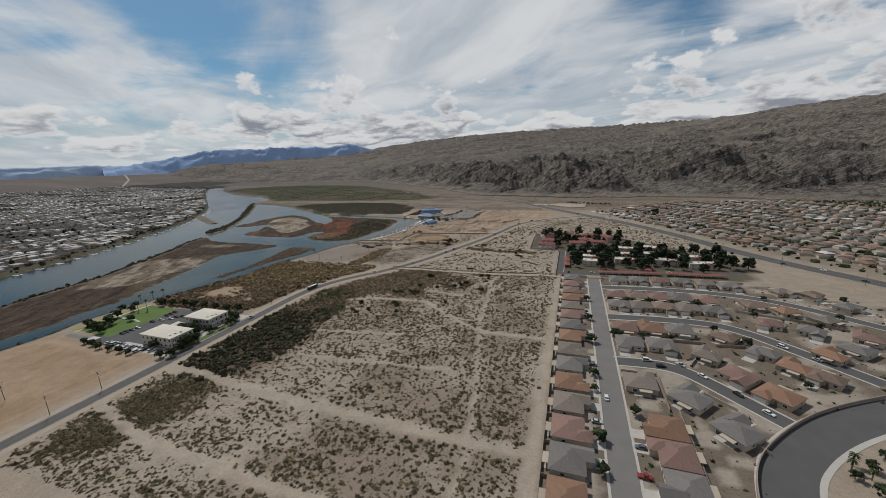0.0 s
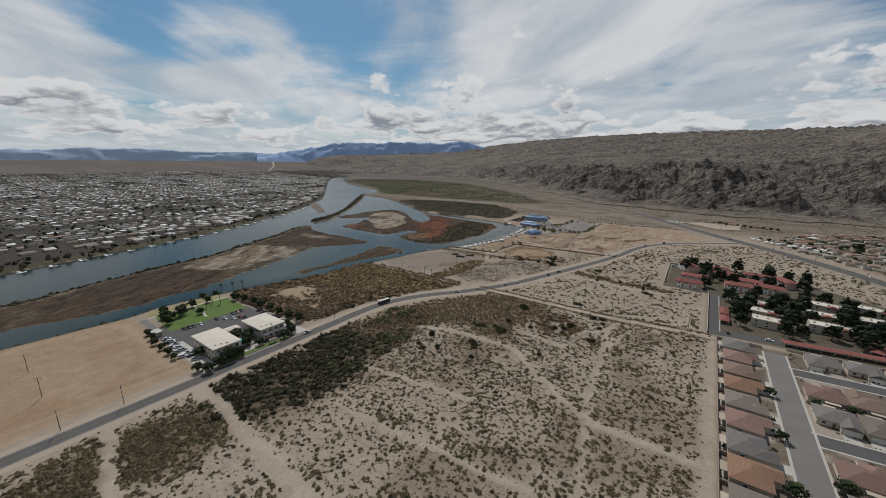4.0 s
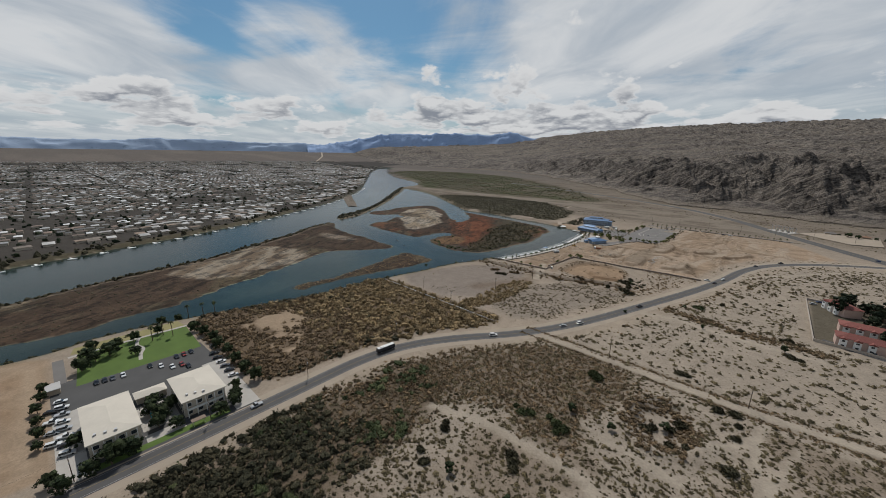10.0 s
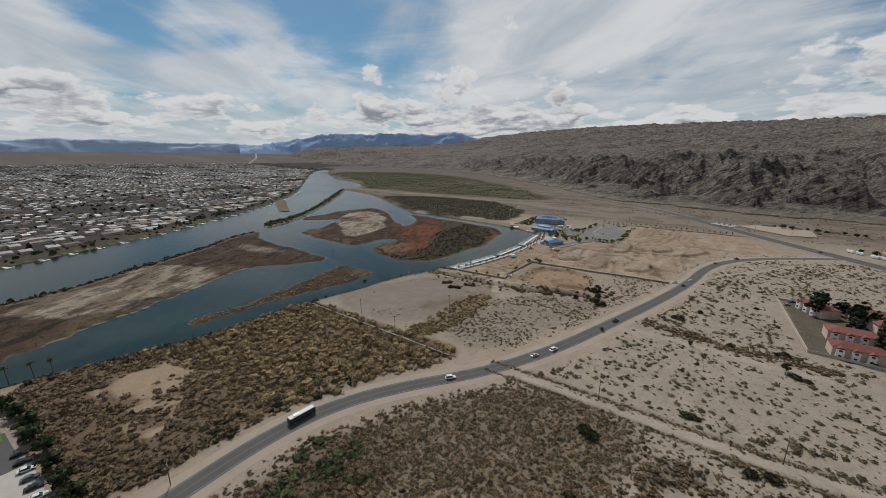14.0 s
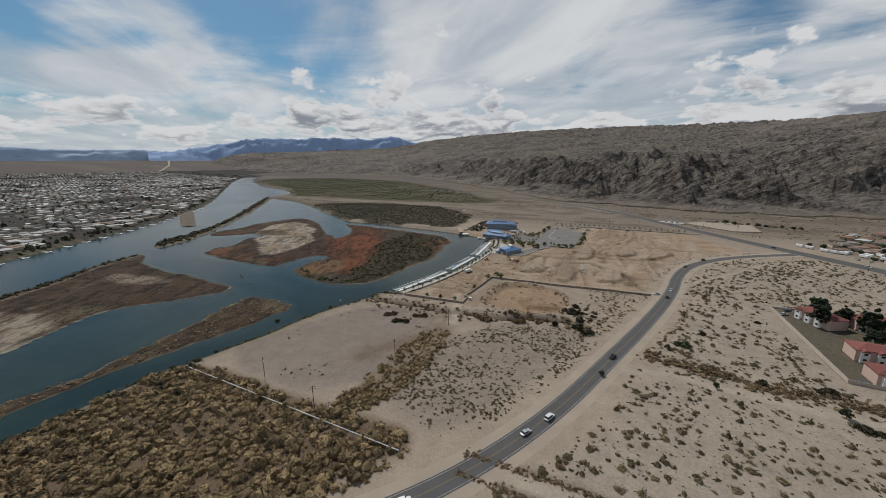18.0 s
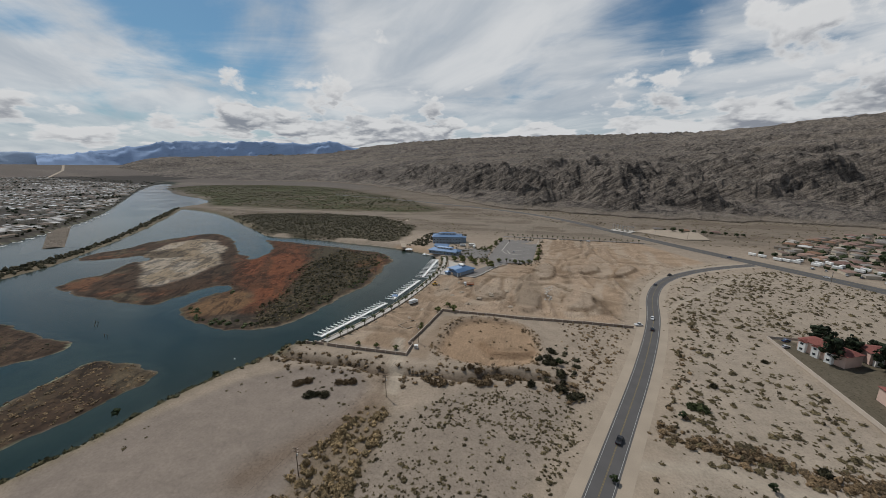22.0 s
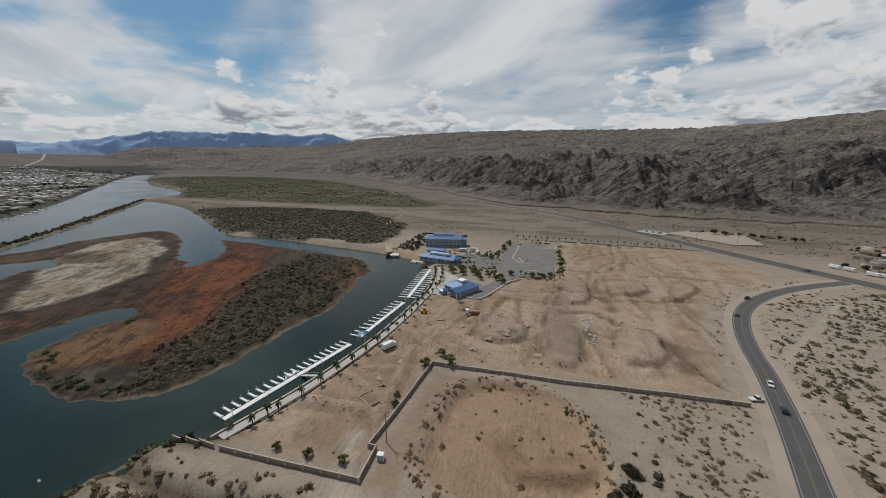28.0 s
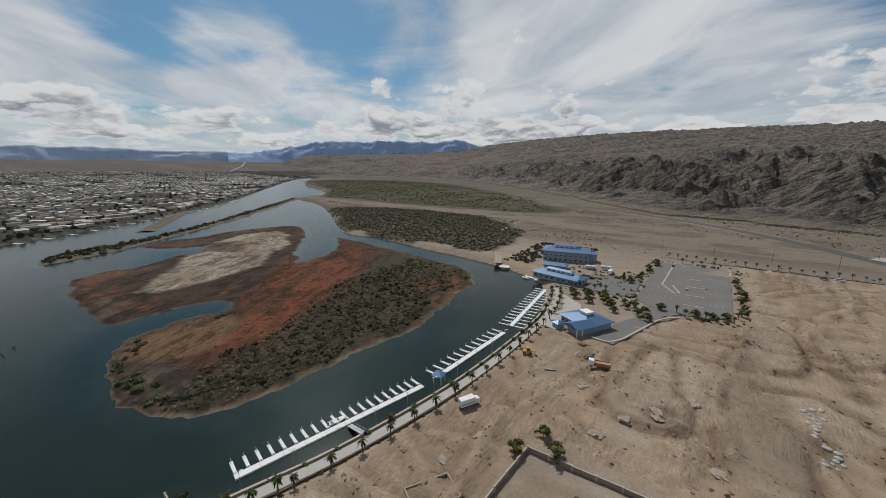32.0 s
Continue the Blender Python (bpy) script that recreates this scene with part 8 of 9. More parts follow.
dock(((-302.6, 497.5), (-288.4, 560)), 20, 6.6, "long white floating dock with slips along one side")
dock(((-287.6, 568.5), (-284.4, 620)), 12, 6.8, "white floating dock with slips along one side")
dock(((-285.0, 629), (-291.5, 696)), 15, 7.0, "white floating dock with slips along both sides", True)
ramp = thing("gangway", "grey metal gangway from the promenade to the dock", "gangway", (-293.5, 529, -3.5), -14)
part("deck", boxes(((0, -0.8, 0), (11.5, 0.8, 0.12))), STEEL, ramp).rotation_euler = (0, -0.3, 0)
for s in (-0.8, 0.8):
    part("handrail", boxes(((0, s - 0.03, 0.95), (11.5, s + 0.03, 1.05)), *[((k * 1.9, s - 0.03, 0.1), (k * 1.9 + 0.06, s + 0.03, 1.0)) for k in range(7)]), STEEL, ramp).rotation_euler = (0, -0.3, 0)
for k, (x, y) in enumerate(((-298.5, 528), (-313, 713), (-303, 712), (-293, 709))):
    b = thing("motor_boat", "small white motor boat moored at the dock", "boat", (x, y, -4.05), (76, 165, 170, 160)[k], "moored boats")
    bm = bmesh.new()
    rings = []
    for xx, ww, zz in ((-2.8, 1.0, 0.0), (0.5, 1.1, 0.0), (2.2, 0.7, 0.1), (3.2, 0.08, 0.35)):
        rings.append([bm.verts.new(p) for p in ((xx, -ww, 0.85 + zz * 0.5), (xx, -ww * 0.55, zz - 0.2), (xx, ww * 0.55, zz - 0.2), (xx, ww, 0.85 + zz * 0.5))])
    for a, c in zip(rings, rings[1:]):
        for q in range(3):
            bm.faces.new((a[q], c[q], c[q + 1], a[q + 1]))
        bm.faces.new((a[3], c[3], c[0], a[0]))
    bm.faces.new(rings[0])
    bm.faces.new(rings[-1][::-1])
    bmesh.ops.recalc_face_normals(bm, faces=bm.faces)
    part("hull", bm, WHITE_WALL, b)
    slab("windscreen", (0.3, -0.8, 0.9), (0.5, 0.8, 1.4), GLASS, b)
    slab("seat", (-2.2, -0.8, 0.87), (-1.4, 0.8, 1.1), PALE_BLUE, b)
    slab("outboard_motor", (-3.2, -0.25, 0.2), (-2.75, 0.25, 1.3), RUBBER, b)
ribbon("promenade", along(PROM, 3), 1.7, 0.14, CONCRETE, "pale concrete promenade lined with palms", "pavement", thick=0.6)
ribbon("sea_wall", along([(x - 4.2, y) for x, y in PROM[:-8]], 3), 0.35, -0.6, PALE_BLOCK, "low pale retaining wall above the dock", "wall", thick=4)
x, y = [], []
for px, py, a in stepped(PROM, 3.4, 1.0):
    x.append(px + 2.4 * math.sin(a)); y.append(py - 2.4 * math.cos(a))
bushes("promenade_hedge", "low clipped bushes along the promenade", np.array(x), np.array(y), sizes(len(x), 0.35, 0.95, 1.5), OLIVE_LEAF, 0.9)


def lamp_post(x, y, turn):
    h = thing("dock_light", "white double dock light on a low post", "lamp", (x, y, -1.2), turn, "dock lights")
    bm = bmesh.new()
    tube(bm, (0, 0, -4.2), (0, 0, 3.4), 0.08, 0.06, 7)
    part("post", bm, STEEL, h)
    for s in (-0.6, 0.6):
        part("lamp_head", boxes(((s - 0.38, -0.2, 3.35), (s + 0.38, 0.2, 3.5)), bevel=0.04), WHITE_WALL, h)
    return h


lamp_proto = None
for k, (px, py, a) in enumerate(stepped(PROM[:-10], 13.0, 10.0)):
    q = (px - 7.8 * math.sin(a), py + 7.8 * math.cos(a))
    q = (px - 8.0, py)
    if lamp_proto is None:
        lamp_proto = lamp_post(*q, 70)
    else:
        copy_thing(lamp_proto, pose(*q, -1.2, 0, 0, 70))


def block_fence(points, label):
    """A block wall with pilasters and capping, leg by leg."""
    for (x0, y0), (x1, y1) in zip(points, points[1:]):
        length, a = math.hypot(x1 - x0, y1 - y0), math.degrees(math.atan2(y1 - y0, x1 - x0))
        h = thing("block_wall", label, "wall", (x0, y0, 0), a, kind="structure")
        bays = max(1, round(length / 6.0))
        for k in range(bays):
            u0, u1 = length * k / bays, length * (k + 1) / bays
            zb = float(height_at(x0 + (x1 - x0) * (k + 0.5) / bays, y0 + (y1 - y0) * (k + 0.5) / bays))
            p = slab("panel", (u0 + 0.25, -0.1, zb - 1.0), (u1 - 0.25, 0.1, zb + 1.45), BLOCK, h)
            slab("capping", (u0 + 0.25, -0.16, zb + 1.45), (u1 - 0.25, 0.16, zb + 1.57), PALE_BLOCK, p)
            slab("pilaster", (u0 - 0.25, -0.25, zb - 1.0), (u0 + 0.25, 0.25, zb + 1.75), PALE_BLOCK, h)


block_fence([(-308, 484), (-290, 483)], "low pale wall on the river bank")
block_fence([(-288, 483), (-242, 484.5), (-243, 497), (-245.5, 497), (-241.5, 548), (-187, 550.5), (-122, 555.5)], "brown block wall with pale pilasters round the site")
box = thing("utility_cabinet", "white utility cabinet on a plinth by the wall", "cabinet", (-240, 494, float(height_at(-240, 494))), 10)
slab("plinth", (-1.2, -1.0, -0.3), (1.2, 1.0, 0.2), CONCRETE, box)
part("cabinet", boxes(((-1.0, -0.8, 0.2), (1.0, 0.8, 2.0)), bevel=0.04), WHITE_WALL, box)
slab("door", (-0.9, -0.83, 0.3), (0.9, -0.8, 1.9), STEEL, box)


def blue_hall(name, label, w, d, e, rise, at, turn, clerestory=True):
    h = thing(name, label, "building", at, turn)
    slab("wall", (-w / 2, -d / 2, -0.4), (w / 2, d / 2, e), PALE_BLUE, h)
    part("roof", hip_roof(-w / 2, -d / 2, w / 2, d / 2, e, rise, 1.2, 0.25, ridge=d * 0.32), BLUE_ROOF, h)
    for k in range(int(w // 4)):
        xx = -w / 2 + 2 + (w - 4) * k / max(1, int(w // 4) - 1)
        window(h, xx, -d / 2, 0.9, 2.2, 1.6, "s")
        if e > 5:
            window(h, xx, -d / 2, 4.3, 1.8, 1.4, "s")
        window(h, xx, d / 2, 0.9, 2.0, 1.6, "n")
    for k in range(int(d // 5)):
        yy = -d / 2 + 2.5 + 5 * k
        window(h, w / 2, yy, 0.9, 2.0, 1.6, "e")
        window(h, -w / 2, yy, 0.9, 2.0, 1.6, "w")
    if clerestory:
        zc = e + rise * 0.62
        slab("clerestory", (-w * 0.28, -d * 0.13, zc), (w * 0.28, d * 0.13, zc + 1.9), WHITE_WALL, h, "white clerestory with dark windows")
        part("upper_roof", hip_roof(-w * 0.28, -d * 0.13, w * 0.28, d * 0.13, zc + 1.9, 0.9, 0.6, 0.18), BLUE_ROOF, h)
        for k in range(5):
            window(h, -w * 0.22 + w * 0.11 * k, -d * 0.13, zc + 0.6, 1.2, 1.0, "s")
    return h


main_hall = blue_hall("marina_hall", "large two-storey hall with pale blue siding and raised blue metal roof", 36, 22, 8.2, 2.6, (-303, 775, 0), 14, True)
slab("lift_tower", (18, -6, -0.3), (24, 4, 6.8), PALE_BLUE, main_hall)
part("tower_roof", hip_roof(18, -6, 24, 4, 6.8, 1.0, 0.5), BLUE_ROOF, main_hall)
blue_hall("marina_restaurant", "low waterside restaurant with blue hipped roof and clerestory", 34, 13, 3.6, 2.2, (-288, 713, 0), -10)
annex = blue_hall("marina_annex", "low blue-roofed annex beside the hall", 16, 9, 3.2, 1.4, (-300, 740, 0), 8, False)
shop = thing("harbour_office", "pale blue harbour office with a blue pyramid roof and cupola", "building", (-252, 645, 0), -32)
slab("wall", (-8.5, -8, -0.3), (8.5, 8, 3.6), PALE_BLUE, shop)
part("roof", hip_roof(-8.5, -8, 8.5, 8, 3.6, 3.0, 1.3, 0.25), BLUE_ROOF, shop)
slab("cupola", (-2.2, -2.0, 5.9), (2.2, 2.0, 7.3), WHITE_WALL, shop, "white louvred cupola")
slab("cupola_cap", (-2.6, -2.4, 7.3), (2.6, 2.4, 7.5), WHITE_WALL, shop)
slab("porch_wall", (2, -13, -0.3), (9, -8, 3.4), PALE_BLUE, shop)
part("porch_roof", gable_roof(1.5, -14, 9.5, -3, 3.5, 2.0, 0.8, 0.22), BLUE_ROOF, shop)
for sx in (1.2, 9.8):
    for sy in (-14.4, -11):
        slab("post", (sx - 0.15, sy - 0.15, -0.2), (sx + 0.15, sy + 0.15, 3.5), WHITE_WALL, shop)
for k in range(5):
    window(shop, -7 + 2.8 * k if k < 4 else -7, -8, 0.9, 1.6, 1.5, "s")
    window(shop, -8.5, -6 + 3 * k, 0.9, 1.6, 1.5, "w")
kiosk = thing("kiosk", "small blue-roofed kiosk on the terrace", "kiosk", (-262, 634, 0), -30)
slab("wall", (-2, -2, -0.2), (2, 2, 2.4), PALE_BLUE, kiosk)
part("roof", hip_roof(-2, -2, 2, 2, 2.4, 1.2, 0.5), BLUE_ROOF, kiosk)
gaz = thing("gazebo", "small blue-roofed gazebo over the promenade steps", "gazebo", (-283, 563, -0.8), 10)
for sx in (-1.6, 1.6):
    for sy in (-1.6, 1.6):
        slab("post", (sx - 0.1, sy - 0.1, -0.6), (sx + 0.1, sy + 0.1, 2.4), WHITE_WALL, gaz)
part("roof", hip_roof(-1.8, -1.8, 1.8, 1.8, 2.4, 1.1, 0.4), BLUE_ROOF, gaz)
tent = thing("beach_tent", "white peaked tent on the beach", "tent", (-338, 728, float(height_at(-338, 728))), 15)
part("canopy", hip_roof(-4, -3, 4, 3, 2.2, 1.6, 0.2, 0.1), WHITE_WALL, tent)
for sx in (-3.7, 3.7):
    for sy in (-2.7, 2.7):
        slab("post", (sx - 0.06, sy - 0.06, -0.5), (sx + 0.06, sy + 0.06, 2.25), STEEL, tent)
quay = dock(((-316, 718), (-287, 711)), 5, 4.0, "short white dock below the restaurant")


def pad(name, pts, z, mat, label, cat):
    bm = bmesh.new()
    vs = [bm.verts.new((x, y, z)) for x, y in pts]
    low = [bm.verts.new((x, y, z - 1.2)) for x, y in pts]
    bm.faces.new(vs)
    for k in range(len(pts)):
        bm.faces.new((vs[k], low[k], low[(k + 1) % len(pts)], vs[(k + 1) % len(pts)]))
    bmesh.ops.recalc_face_normals(bm, faces=bm.faces)
    if bm.faces[0].normal.z < 0:
        bmesh.ops.reverse_faces(bm, faces=bm.faces)
    return tagged(part(name, bm, mat), label, cat, kind="structure")


pad("marina_car_park", [(-233, 699), (-226, 692), (-214, 688), (-200, 690), (-191, 700), (-190, 812), (-236, 810), (-238, 740)], 0.32, PALE_ASPHALT, "empty sun-bleached car park with planted strips", "car park")
pad("marina_drive", [(-238, 742), (-238, 700), (-228, 690), (-232, 672), (-240, 655), (-246, 632), (-236, 630), (-228, 655), (-221, 680), (-214, 688), (-226, 692), (-233, 699)], 0.28, PALE_ASPHALT, "grey drive past the harbour office", "road")
pad("terrace", [(-272, 632), (-268, 660), (-276, 684), (-262, 672), (-256, 656), (-262, 630)], 0.25, CONCRETE, "pale terrace in front of the harbour office", "pavement")
pad("court", [(-284, 700), (-262, 696), (-240, 704), (-240, 742), (-286, 744), (-276, 726)], 0.26, PALE_ASPHALT, "grey court behind the restaurant", "pavement")
kerb_line = lambda name, line, label: ribbon(name, along(line, 2), 0.45, 0.5, CONCRETE, label, "kerb", thick=0.5)
kerb_line("kerb", [(-226, 806), (-228, 742), (-220, 726), (-217, 728), (-222, 744)], "pale concrete kerb of a planted strip")
kerb_line("kerb", rounded([(-246, 632), (-236, 630), (-228, 656), (-222, 676), (-213, 684)], 2), "curving pale concrete kerb")
kerb_line("kerb", rounded([(-190, 812), (-190, 790), (-198, 790)], 1), "pale concrete kerb")
for k, y in enumerate((706, 726, 746, 766)):
    kerb_line("kerb", [(-214, y), (-203, y + 1)], "kerb of a narrow planted island")
    xs = np.linspace(-213.5, -203.5, 9)
    bushes("island_planting", "dark low planting in a car park island", xs, y + 0.5 + 0 * xs, sizes(9, 0.4, 0.9), DARK_LEAF, 0.8)
for row_y in (712, 732, 752, 772, 792):
    for k in range(14):
        x0 = -232 + 2.8 * k if row_y > 0 else 0
        if -216 < x0 < -202 and row_y < 780:
            continue
        tagged(slab("bay_line", (x0, row_y, 0.325), (x0 + 0.12, row_y + 5, 0.33), WHITE_PAINT), "faded white parking bay line", "road marking", group="bay lines", kind="structure")
x, y = scatter(700, (-246, 684, -180, 822), lambda x, y: (np.abs(depth_in(x, y, [(-239, 688), (-186, 688), (-186, 816), (-239, 816)])) < 3.0) * 0.75)
bushes("car_park_hedge", "dark shrubs round the car park", x, y, sizes(len(x), 0.5, 1.4, 1.6), DARK_LEAF, 0.9)
x, y = scatter(260, (-290, 695, -240, 760), lambda x, y: 0.6 + 0 * x)
bushes("court_planting", "shrubs and small trees round the marina buildings", x, y, sizes(len(x), 0.5, 1.6, 1.6), OLIVE_LEAF, 1.0)
x, y = scatter(900, (-345, 740, -290, 830), lambda x, y: ((x < -322) | (y > 792)) * 0.7)
bushes("hall_shrubs", "dark green shrubs behind the hall", x, y, sizes(len(x), 0.8, 2.2, 1.5), DARK_LEAF, 0.9)
ribbon("palm_road", [(-238, 832), (-60, 836)], 2.6, 0.3, PALE_ASPHALT, "narrow grey road lined with palms", "road", thick=1.0)
ribbon("beach_track", [(-344, 728), (-380, 800), (-410, 850), (-430, 960)], 3.0, 0.06, SHOULDER, "pale dirt track by the beach", "road")


# ---- machines and clutter on the graded site ----
def site_z(x, y):
    return float(height_at(x, y))


ORANGE = surface("orange_dump_body", (0.32, 0.115, 0.055), 0.7, grain=(3.0, 0.15), patches=(0.5, 0.2))
MACHINE = surface("yellow_machine_paint", (0.42, 0.24, 0.04), 0.6, grain=(3.0, 0.12), patches=(0.5, 0.2))
truck = thing("dump_truck", "white-cabbed dump truck with orange bed on bare earth", "truck", (-236, 606, site_z(-236, 606)), 15)
part("cab", boxes(((-4.2, -1.2, 0.7), (-2.2, 1.2, 3.0)), bevel=0.12), WHITE_WALL, truck)
slab("windscreen", (-4.23, -1.0, 1.8), (-4.2, 1.0, 2.7), GLASS, truck)
slab("chassis", (-4.0, -0.6, 0.5), (3.8, 0.6, 0.9), RUBBER, truck)
part("dump_bed", boxes(((-1.9, -1.3, 1.0), (3.9, 1.3, 1.2)), ((-1.9, -1.3, 1.2), (-1.75, 1.3, 2.5)), ((3.75, -1.3, 1.2), (3.9, 1.3, 2.1)), ((-1.75, -1.3, 1.2), (3.75, -1.18, 2.3)), ((-1.75, 1.18, 1.2), (3.75, 1.3, 2.3))), ORANGE, truck)
slab("load", (-1.7, -1.15, 1.2), (3.7, 1.15, 2.0), SHOULDER, truck)
for xx in (-3.2, 1.6, 2.8):
    for s in (-1.1, 1.1):
        w = part("wheel", wheel_mesh(0.52, 0.35), RUBBER, truck)
        w.location = (xx, s, 0.52)
        part("rim", wheel_mesh(0.26, 0.37), STEEL, w)
loader = thing("wheel_loader", "yellow wheel loader on bare earth", "machine", (-263, 599, site_z(-263, 599)), 30)
part("body", boxes(((-2.2, -0.9, 0.8), (0.8, 0.9, 1.9)), bevel=0.1), MACHINE, loader)
part("cab", boxes(((-0.7, -0.75, 1.9), (0.7, 0.75, 3.1)), bevel=0.05), GLASS, loader)
slab("cab_roof", (-0.8, -0.85, 3.1), (0.8, 0.85, 3.2), MACHINE, loader)
for s in (-0.6, 0.6):
    part("lift_arm", boxes(((0.6, s - 0.12, 0.9), (2.8, s + 0.12, 1.2))), MACHINE, loader)
part("bucket", boxes(((2.7, -1.2, 0.2), (2.85, 1.2, 1.2)), ((2.85, -1.2, 0.2), (3.7, 1.2, 0.32)), ((2.85, -1.2, 0.32), (3.6, -1.1, 1.0)), ((2.85, 1.1, 0.32), (3.6, 1.2, 1.0))), STEEL, loader)
for xx in (-1.6, 0.9):
    for s in (-0.95, 0.95):
        w = part("wheel", wheel_mesh(0.65, 0.5), RUBBER, loader)
        w.location = (xx, s, 0.65)
        part("rim", wheel_mesh(0.3, 0.52), MACHINE, w)
van = thing("box_truck", "white box truck parked on bare earth", "truck", (-265.5, 556, site_z(-265.5, 556)), 64)
part("cargo_box", boxes(((-3.6, -1.2, 0.9), (1.9, 1.2, 3.3)), bevel=0.05), WHITE_WALL, van)
part("cab", boxes(((2.0, -1.1, 0.6), (3.7, 1.1, 2.4)), bevel=0.15), WHITE_WALL, van)
slab("windscreen", (3.68, -0.9, 1.5), (3.72, 0.9, 2.2), GLASS, van)
slab("side_stripe", (-3.4, -1.215, 1.5), (1.7, -1.2, 1.9), PALE_BLUE, van)
slab("chassis", (-3.4, -0.8, 0.45), (3.4, 0.8, 0.9), RUBBER, van)
for xx in (-2.4, 2.7):
    for s in (-1.05, 1.05):
        w = part("wheel", wheel_mesh(0.45, 0.3), RUBBER, van)
        w.location = (xx, s, 0.45)
        part("rim", wheel_mesh(0.23, 0.32), STEEL, w)


def earth_heap(x, y, w, h, mat, label, seed, category="mound"):
    base, faces = dome(10, (-0.2, 0.25, 0.6, 1.0))
    q = np.random.default_rng(seed)
    v = base * (1 + 0.35 * (q.random((len(base), 1)) * 2 - 1)) * (w, w * q.uniform(0.5, 1.0), h)
    a = q.uniform(0, 6.28)
    v = np.stack([v[:, 0] * math.cos(a) - v[:, 1] * math.sin(a), v[:, 0] * math.sin(a) + v[:, 1] * math.cos(a), v[:, 2]], -1)
    ob = new("dirt_mound" if category == "mound" else "debris_pile", mesh_of("mound", v, faces, mat))
    ob.location = (x, y, site_z(x, y))
    return tagged(ob, label, category, group="mounds of earth")


for k, (x, y, w, h) in enumerate(((-252, 594, 2.6, 0.9), (-246, 612, 2.2, 0.8), (-238, 590, 2.0, 0.7), (-255, 545, 2.6, 0.7), (-259, 532, 2.2, 0.5), (-222, 578, 2.4, 0.9), (-214, 584, 3.2, 1.0), (-228, 566, 2.0, 0.7), (-233, 600, 1.4, 0.6), (-205, 600, 2.4, 0.8), (-198, 570, 2.0, 0.6), (-243, 580, 2.0, 0.6))):
    earth_heap(x, y, w, h, SHOULDER, "low mound of pale excavated earth", 300 + k)
earth_heap(-242, 614, 3.2, 1.0, BARK, "dark pile of brush and rubble", 330, "debris")
earth_heap(-247, 622, 2.4, 0.8, BARK, "dark pile of brush and rubble", 331, "debris")
for k in range(34):
    x, y = -173 + g.uniform(-2.6, 2.6), 590 + k * 1.0 + g.uniform(-0.6, 0.6)
    v, f = dome(6, (-0.3, 0.4))
    s = g.uniform(0.4, 0.95)
    ob = new("rubble_block", mesh_of("rubble_block", v * (s * g.uniform(0.7, 1.3), s, s * 0.7), f, CONCRETE))
    ob.location = (x, y, site_z(x, y))
    tagged(ob, "broken pale concrete block in a long heap", "rubble", group="rubble blocks")
# low stone outline of a removed building
ruin = thing("foundation_outline", "low broken outline of an old foundation", "foundation", (-255, 522, site_z(-255, 522)), 60, kind="structure")
for lo, hi in (((-6, -4, -0.4), (6, -3.6, 0.35)), ((-6, 3.6, -0.4), (6, 4, 0.35)), ((-6, -3.6, -0.4), (-5.6, 3.6, 0.35)), ((5.6, -3.6, -0.4), (6, 3.6, 0.35))):
    slab("footing", lo, hi, SHOULDER, ruin)
# white docks of the homes over the river
first = None
for k, (x, y, a) in enumerate(stepped(rounded(WEST_BANK, 1)[2:-6], 27, 20)):
    if y < 40 or y > 1100:
        continue
    turn = math.degrees(a) - 90
    if first is None:
        first = thing("boat_dock", "small white private boat dock on the far shore", "dock", (x + 2.5, y, -4.0), turn, "private docks")
        slab("deck", (0, -1.0, 0.1), (7, 1.0, 0.5), DECK, first)
        slab("cross_deck", (7, -4.0, 0.1), (9, 4.0, 0.5), DECK, first)
        for s in (-3.6, 3.6):
            bm = bmesh.new()
            tube(bm, (8, s, -2.5), (8, s, 1.4), 0.14, 0.14, 7)
            part("dock_post", bm, STEEL, first)
    else:
        copy_thing(first, pose(x + 2.5, y, -4.0, 0, 0, turn + (k * 37) % 17 - 8))
buoy = thing("buoy", "small white mooring buoy on the water", "buoy", (-331, 462, -4.0), 0)
bm = bmesh.new()
bmesh.ops.create_uvsphere(bm, u_segments=12, v_segments=8, radius=0.4)
part("float", bm, WHITE_WALL, buoy).location = (0, 0, 0.1)
bm = bmesh.new()
tube(bm, (0, 0, 0.4), (0, 0, 1.1), 0.06, 0.04, 6)
part("stem", bm, STEEL, buoy)

# ---- the white pipe across the flat, the yards beside the highway ----
pipe = thing("pipe_rail", "long white pipe rail on short posts through the thicket", "fence", (0, 0, 0))
for k in range(24):
    x0, x1 = -330 + 5 * k, -325 + 5 * k
    y0, y1 = 352.2 - 0.1 * k, 352.1 - 0.1 * k
    bm = bmesh.new()
    tube(bm, (x0, y0, 1.75), (x1, y1, 1.75), 0.16, 0.16, 6)
    part("rail", bm, WHITE_WALL, pipe)
    slab("post", (x0 - 0.08, y0 - 0.08, -0.6), (x0 + 0.08, y0 + 0.08, 1.7), STEEL, pipe)
copy_thing(pole_proto, pose(-241, 351, 0, 0, 0, 45))
for x, y, s in ((-272, 488.5, 0.55), (-261, 488.5, 0.6), (-250, 489.5, 0.6), (-246, 518, 0.6), (-247.5, 524, 0.5), (-244, 546, 0.9)):
    plant(mesquite[0], x, y, s, g.uniform(0, 360))


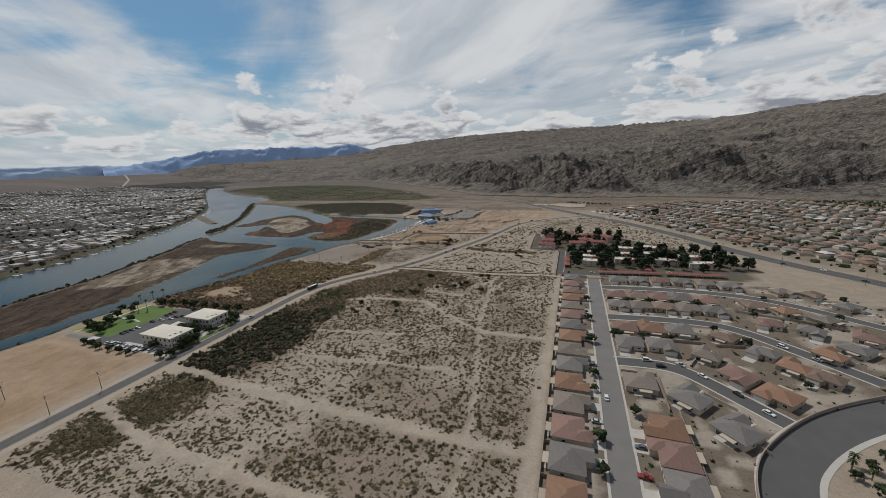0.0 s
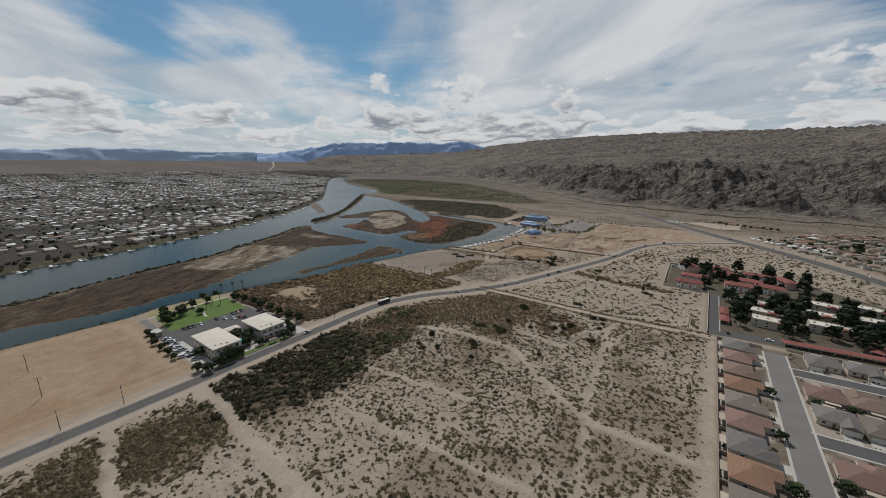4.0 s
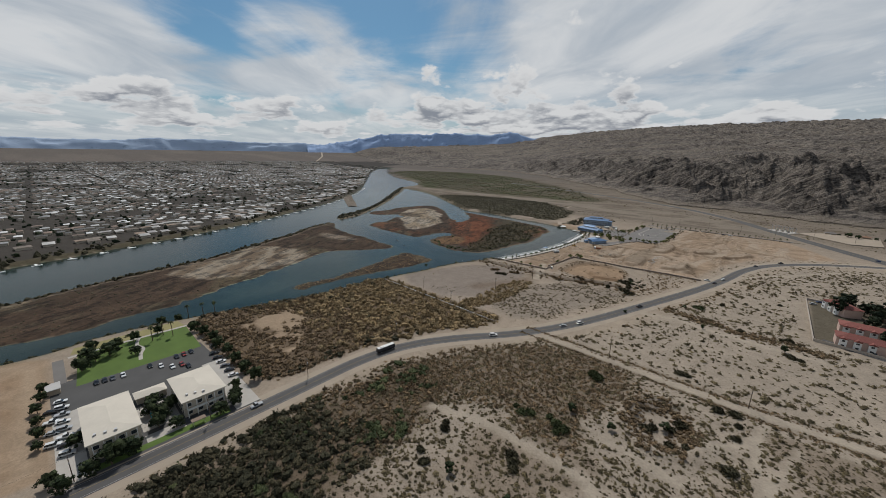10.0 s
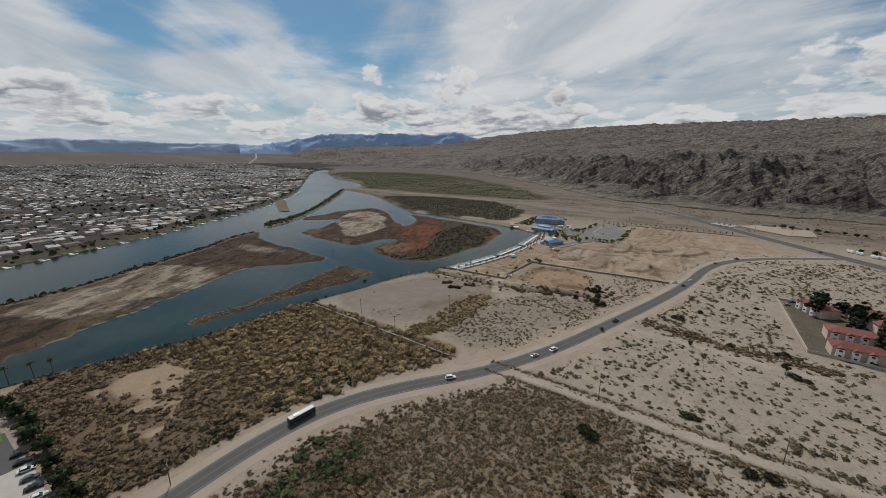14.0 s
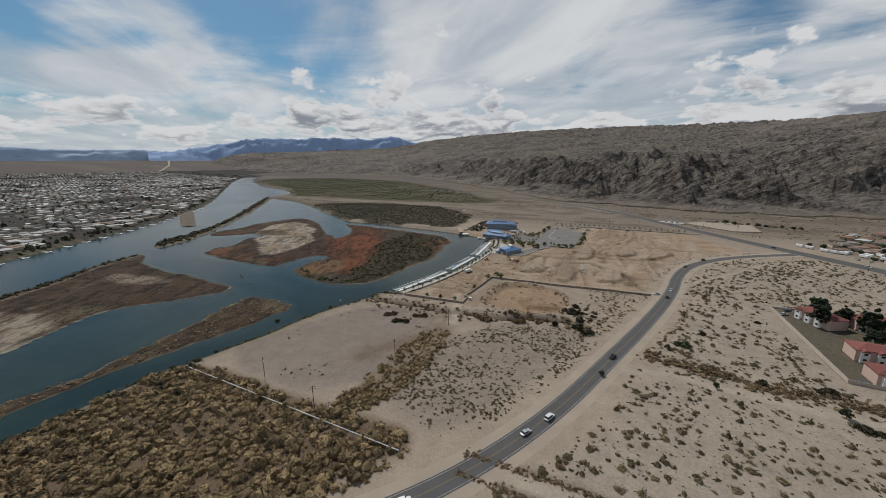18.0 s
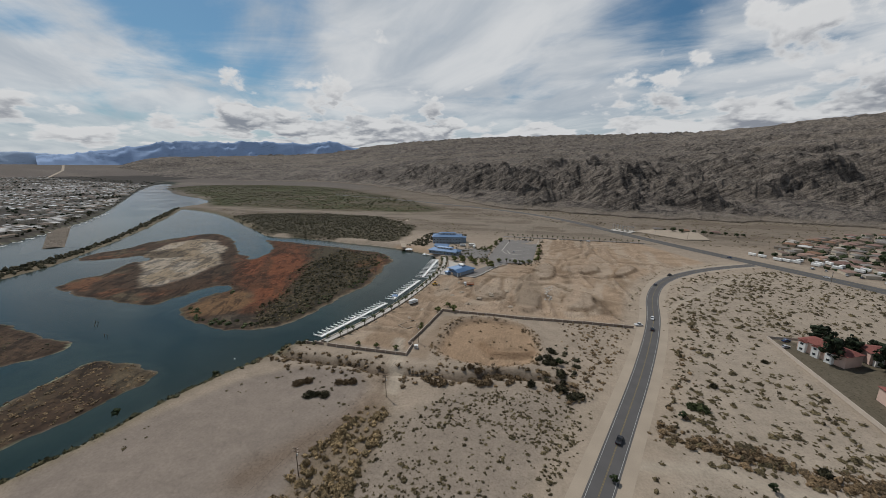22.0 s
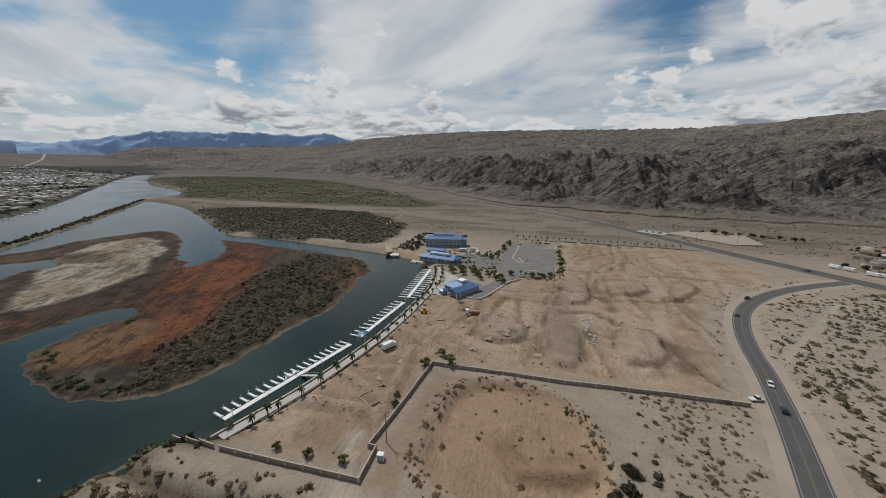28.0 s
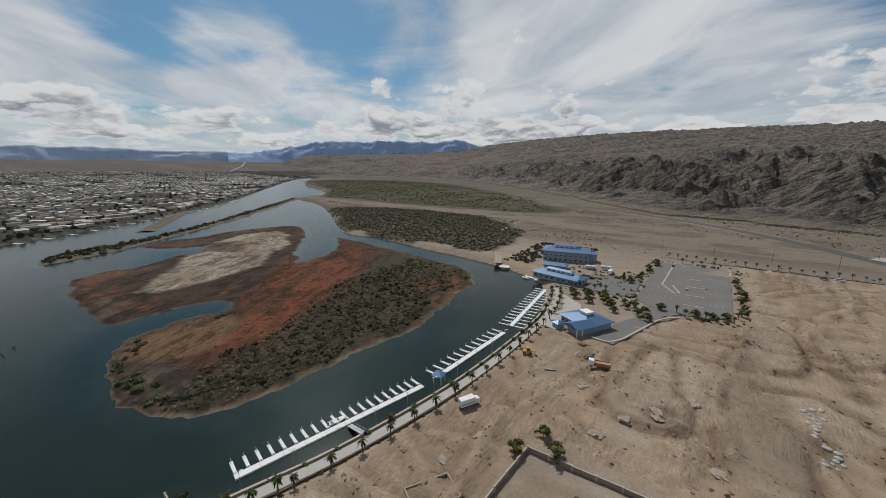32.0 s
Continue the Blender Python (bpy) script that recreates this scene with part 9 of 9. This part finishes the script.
def trailer(x, y, turn):
    h = thing("travel_trailer", "white travel trailer parked in a sandy yard", "trailer", (x, y, 0.05), turn, "parked trailers")
    part("body", boxes(((-3.6, -1.25, 0.6), (3.6, 1.25, 3.1)), bevel=0.25), WHITE_WALL, h)
    slab("stripe", (-3.3, -1.262, 1.2), (3.3, -1.25, 1.5), PALE_BLUE, h)
    for xx in (-2.2, 0.4, 2.2):
        slab("window", (xx - 0.5, -1.265, 1.7), (xx + 0.5, -1.25, 2.4), GLASS, h)
    slab("door", (-1.2, -1.265, 0.75), (-0.5, -1.25, 2.6), STEEL, h)
    slab("roof_unit", (-0.5, -0.5, 3.1), (0.6, 0.5, 3.4), STEEL, h)
    slab("hitch", (3.6, -0.1, 0.5), (4.6, 0.1, 0.65), RUBBER, h)
    for s in (-1.15, 1.15):
        for xx in (-0.5, 0.5):
            w = part("wheel", wheel_mesh(0.34, 0.22), RUBBER, h)
            w.location = (xx, s, 0.34)
    return h


trailer_proto = trailer(52, 778, 128)
for k, (x, y, t) in enumerate(((58, 774, 120), (64, 770, 126), (70, 776, 30), (76, 762, 124), (82, 768, 120), (88, 754, 128), (95, 760, 40), (100, 746, 124), (108, 752, 130), (44, 790, 128), (38, 797, 120), (92, 772, 100), (112, 738, 126))):
    copy_thing(trailer_proto, pose(x, y, 0.05, 0, 0, t))
for x, y, t in ((-277, 752, 12), (-267, 757, 8), (-262, 748, 95)):
    copy_thing(trailer_proto, pose(x, y, 0.3, 0, 0, t))
park_car(-118.5, 560.5, 20, 0, "pickup")
park_car(-136, 826, 5, 2)
park_car(-128, 826, 5, 0, "van")
rail = thing("site_fence", "dark post and rail fence along the palm road", "fence", (0, 0, 0))
for k in range(28):
    x0 = -184 + 5.0 * k
    zf = float(height_at(x0, 829))
    slab("post", (x0 - 0.1, 828.9, zf - 0.3), (x0 + 0.1, 829.1, zf + 1.9), WOOD_POLE, rail)
    if k < 27:
        slab("board", (x0 + 0.1, 828.95, zf + 0.9), (x0 + 4.9, 829.05, zf + 1.2), WOOD_POLE, rail)
yard = thing("substation", "fenced yard of grey steel switchgear frames", "substation", (-72, 925, 1.0), -35)
slab("gravel_pad", (-16, -11, -1.6), (16, 11, 0.1), CONCRETE, yard)
for a in range(4):
    for b in range(3):
        px, py = -12 + 8 * a, -7 + 7 * b
        slab("mast", (px - 0.2, py - 0.2, 0.1), (px + 0.2, py + 0.2, 9.5 - b), STEEL, yard)
        slab("cross_arm", (px - 2.2, py - 0.12, 7.6 - b), (px + 2.2, py + 0.12, 7.9 - b), STEEL, yard)
for a in range(3):
    slab("switch_cabinet", (-9 + 8 * a, -3.6, 0.1), (-6 + 8 * a, -1.4, 2.6), PALE_STUCCO, yard)
for k, (x, y) in enumerate(((68, 786), (90, 786), (104, 772), (122, 760), (130, 742), (118, 780))):
    place_kind = (0, 2, 3)[k % 3]
    copy_thing(far_protos[place_kind], pose(x, y, float(height_at(x, y)), 0, 0, 35 + 20 * k))
for x, y, s in ((56, 792, 1.2), (80, 778, 1.0), (100, 782, 1.5), (128, 772, 1.3), (110, 764, 0.9), (74, 796, 1.1), (140, 755, 1.4), (47, 800, 1.0), (146, 790, 2.0), (152, 800, 1.8)):
    plant(green_tree[0], x, y, s, g.uniform(0, 360))
# cut terraces at the foot of the hills
pad("gravel_terrace", [(-58, 925), (-6, 872), (26, 880), (30, 952), (-30, 948)], 1.2, SHOULDER, "flat gravel terrace beside the highway", "terrace")
for k in range(12):
    x, y = -20 + 9 * k, 1010 + 6 * math.sin(k * 1.7) - 2 * k
    copy_thing(far_protos[1 + k % 3], pose(x, y - 60, float(height_at(x, y - 60)), 0, 0, 20 * k)) if k % 4 == 0 else plant(green_tree[1], x, y - 66, g.uniform(0.8, 1.6), 30 * k)
# pale road on the far plain
ribbon("far_dirt_road", along([(-3000, 1760), (-3400, 2050), (-3900, 2330), (-4150, 2420)], 60), 7, 0.9, SHOULDER, "pale dirt road climbing the far plain", "road")
# the small boats drawn up near the island and posts in the water
for x, y in ((-452, 470), (-458, 474), (-430, 462)):
    bm = bmesh.new()
    tube(bm, (x, y, -7), (x, y, -3.0), 0.2, 0.2, 7)
    tube(bm, (x + 1.6, y + 0.5, -7), (x + 1.6, y + 0.5, -3.2), 0.18, 0.18, 7)
    tagged(part("mooring_piles", bm, WOOD_POLE), "pair of dark wooden piles standing in the water", "piles", group="mooring piles")
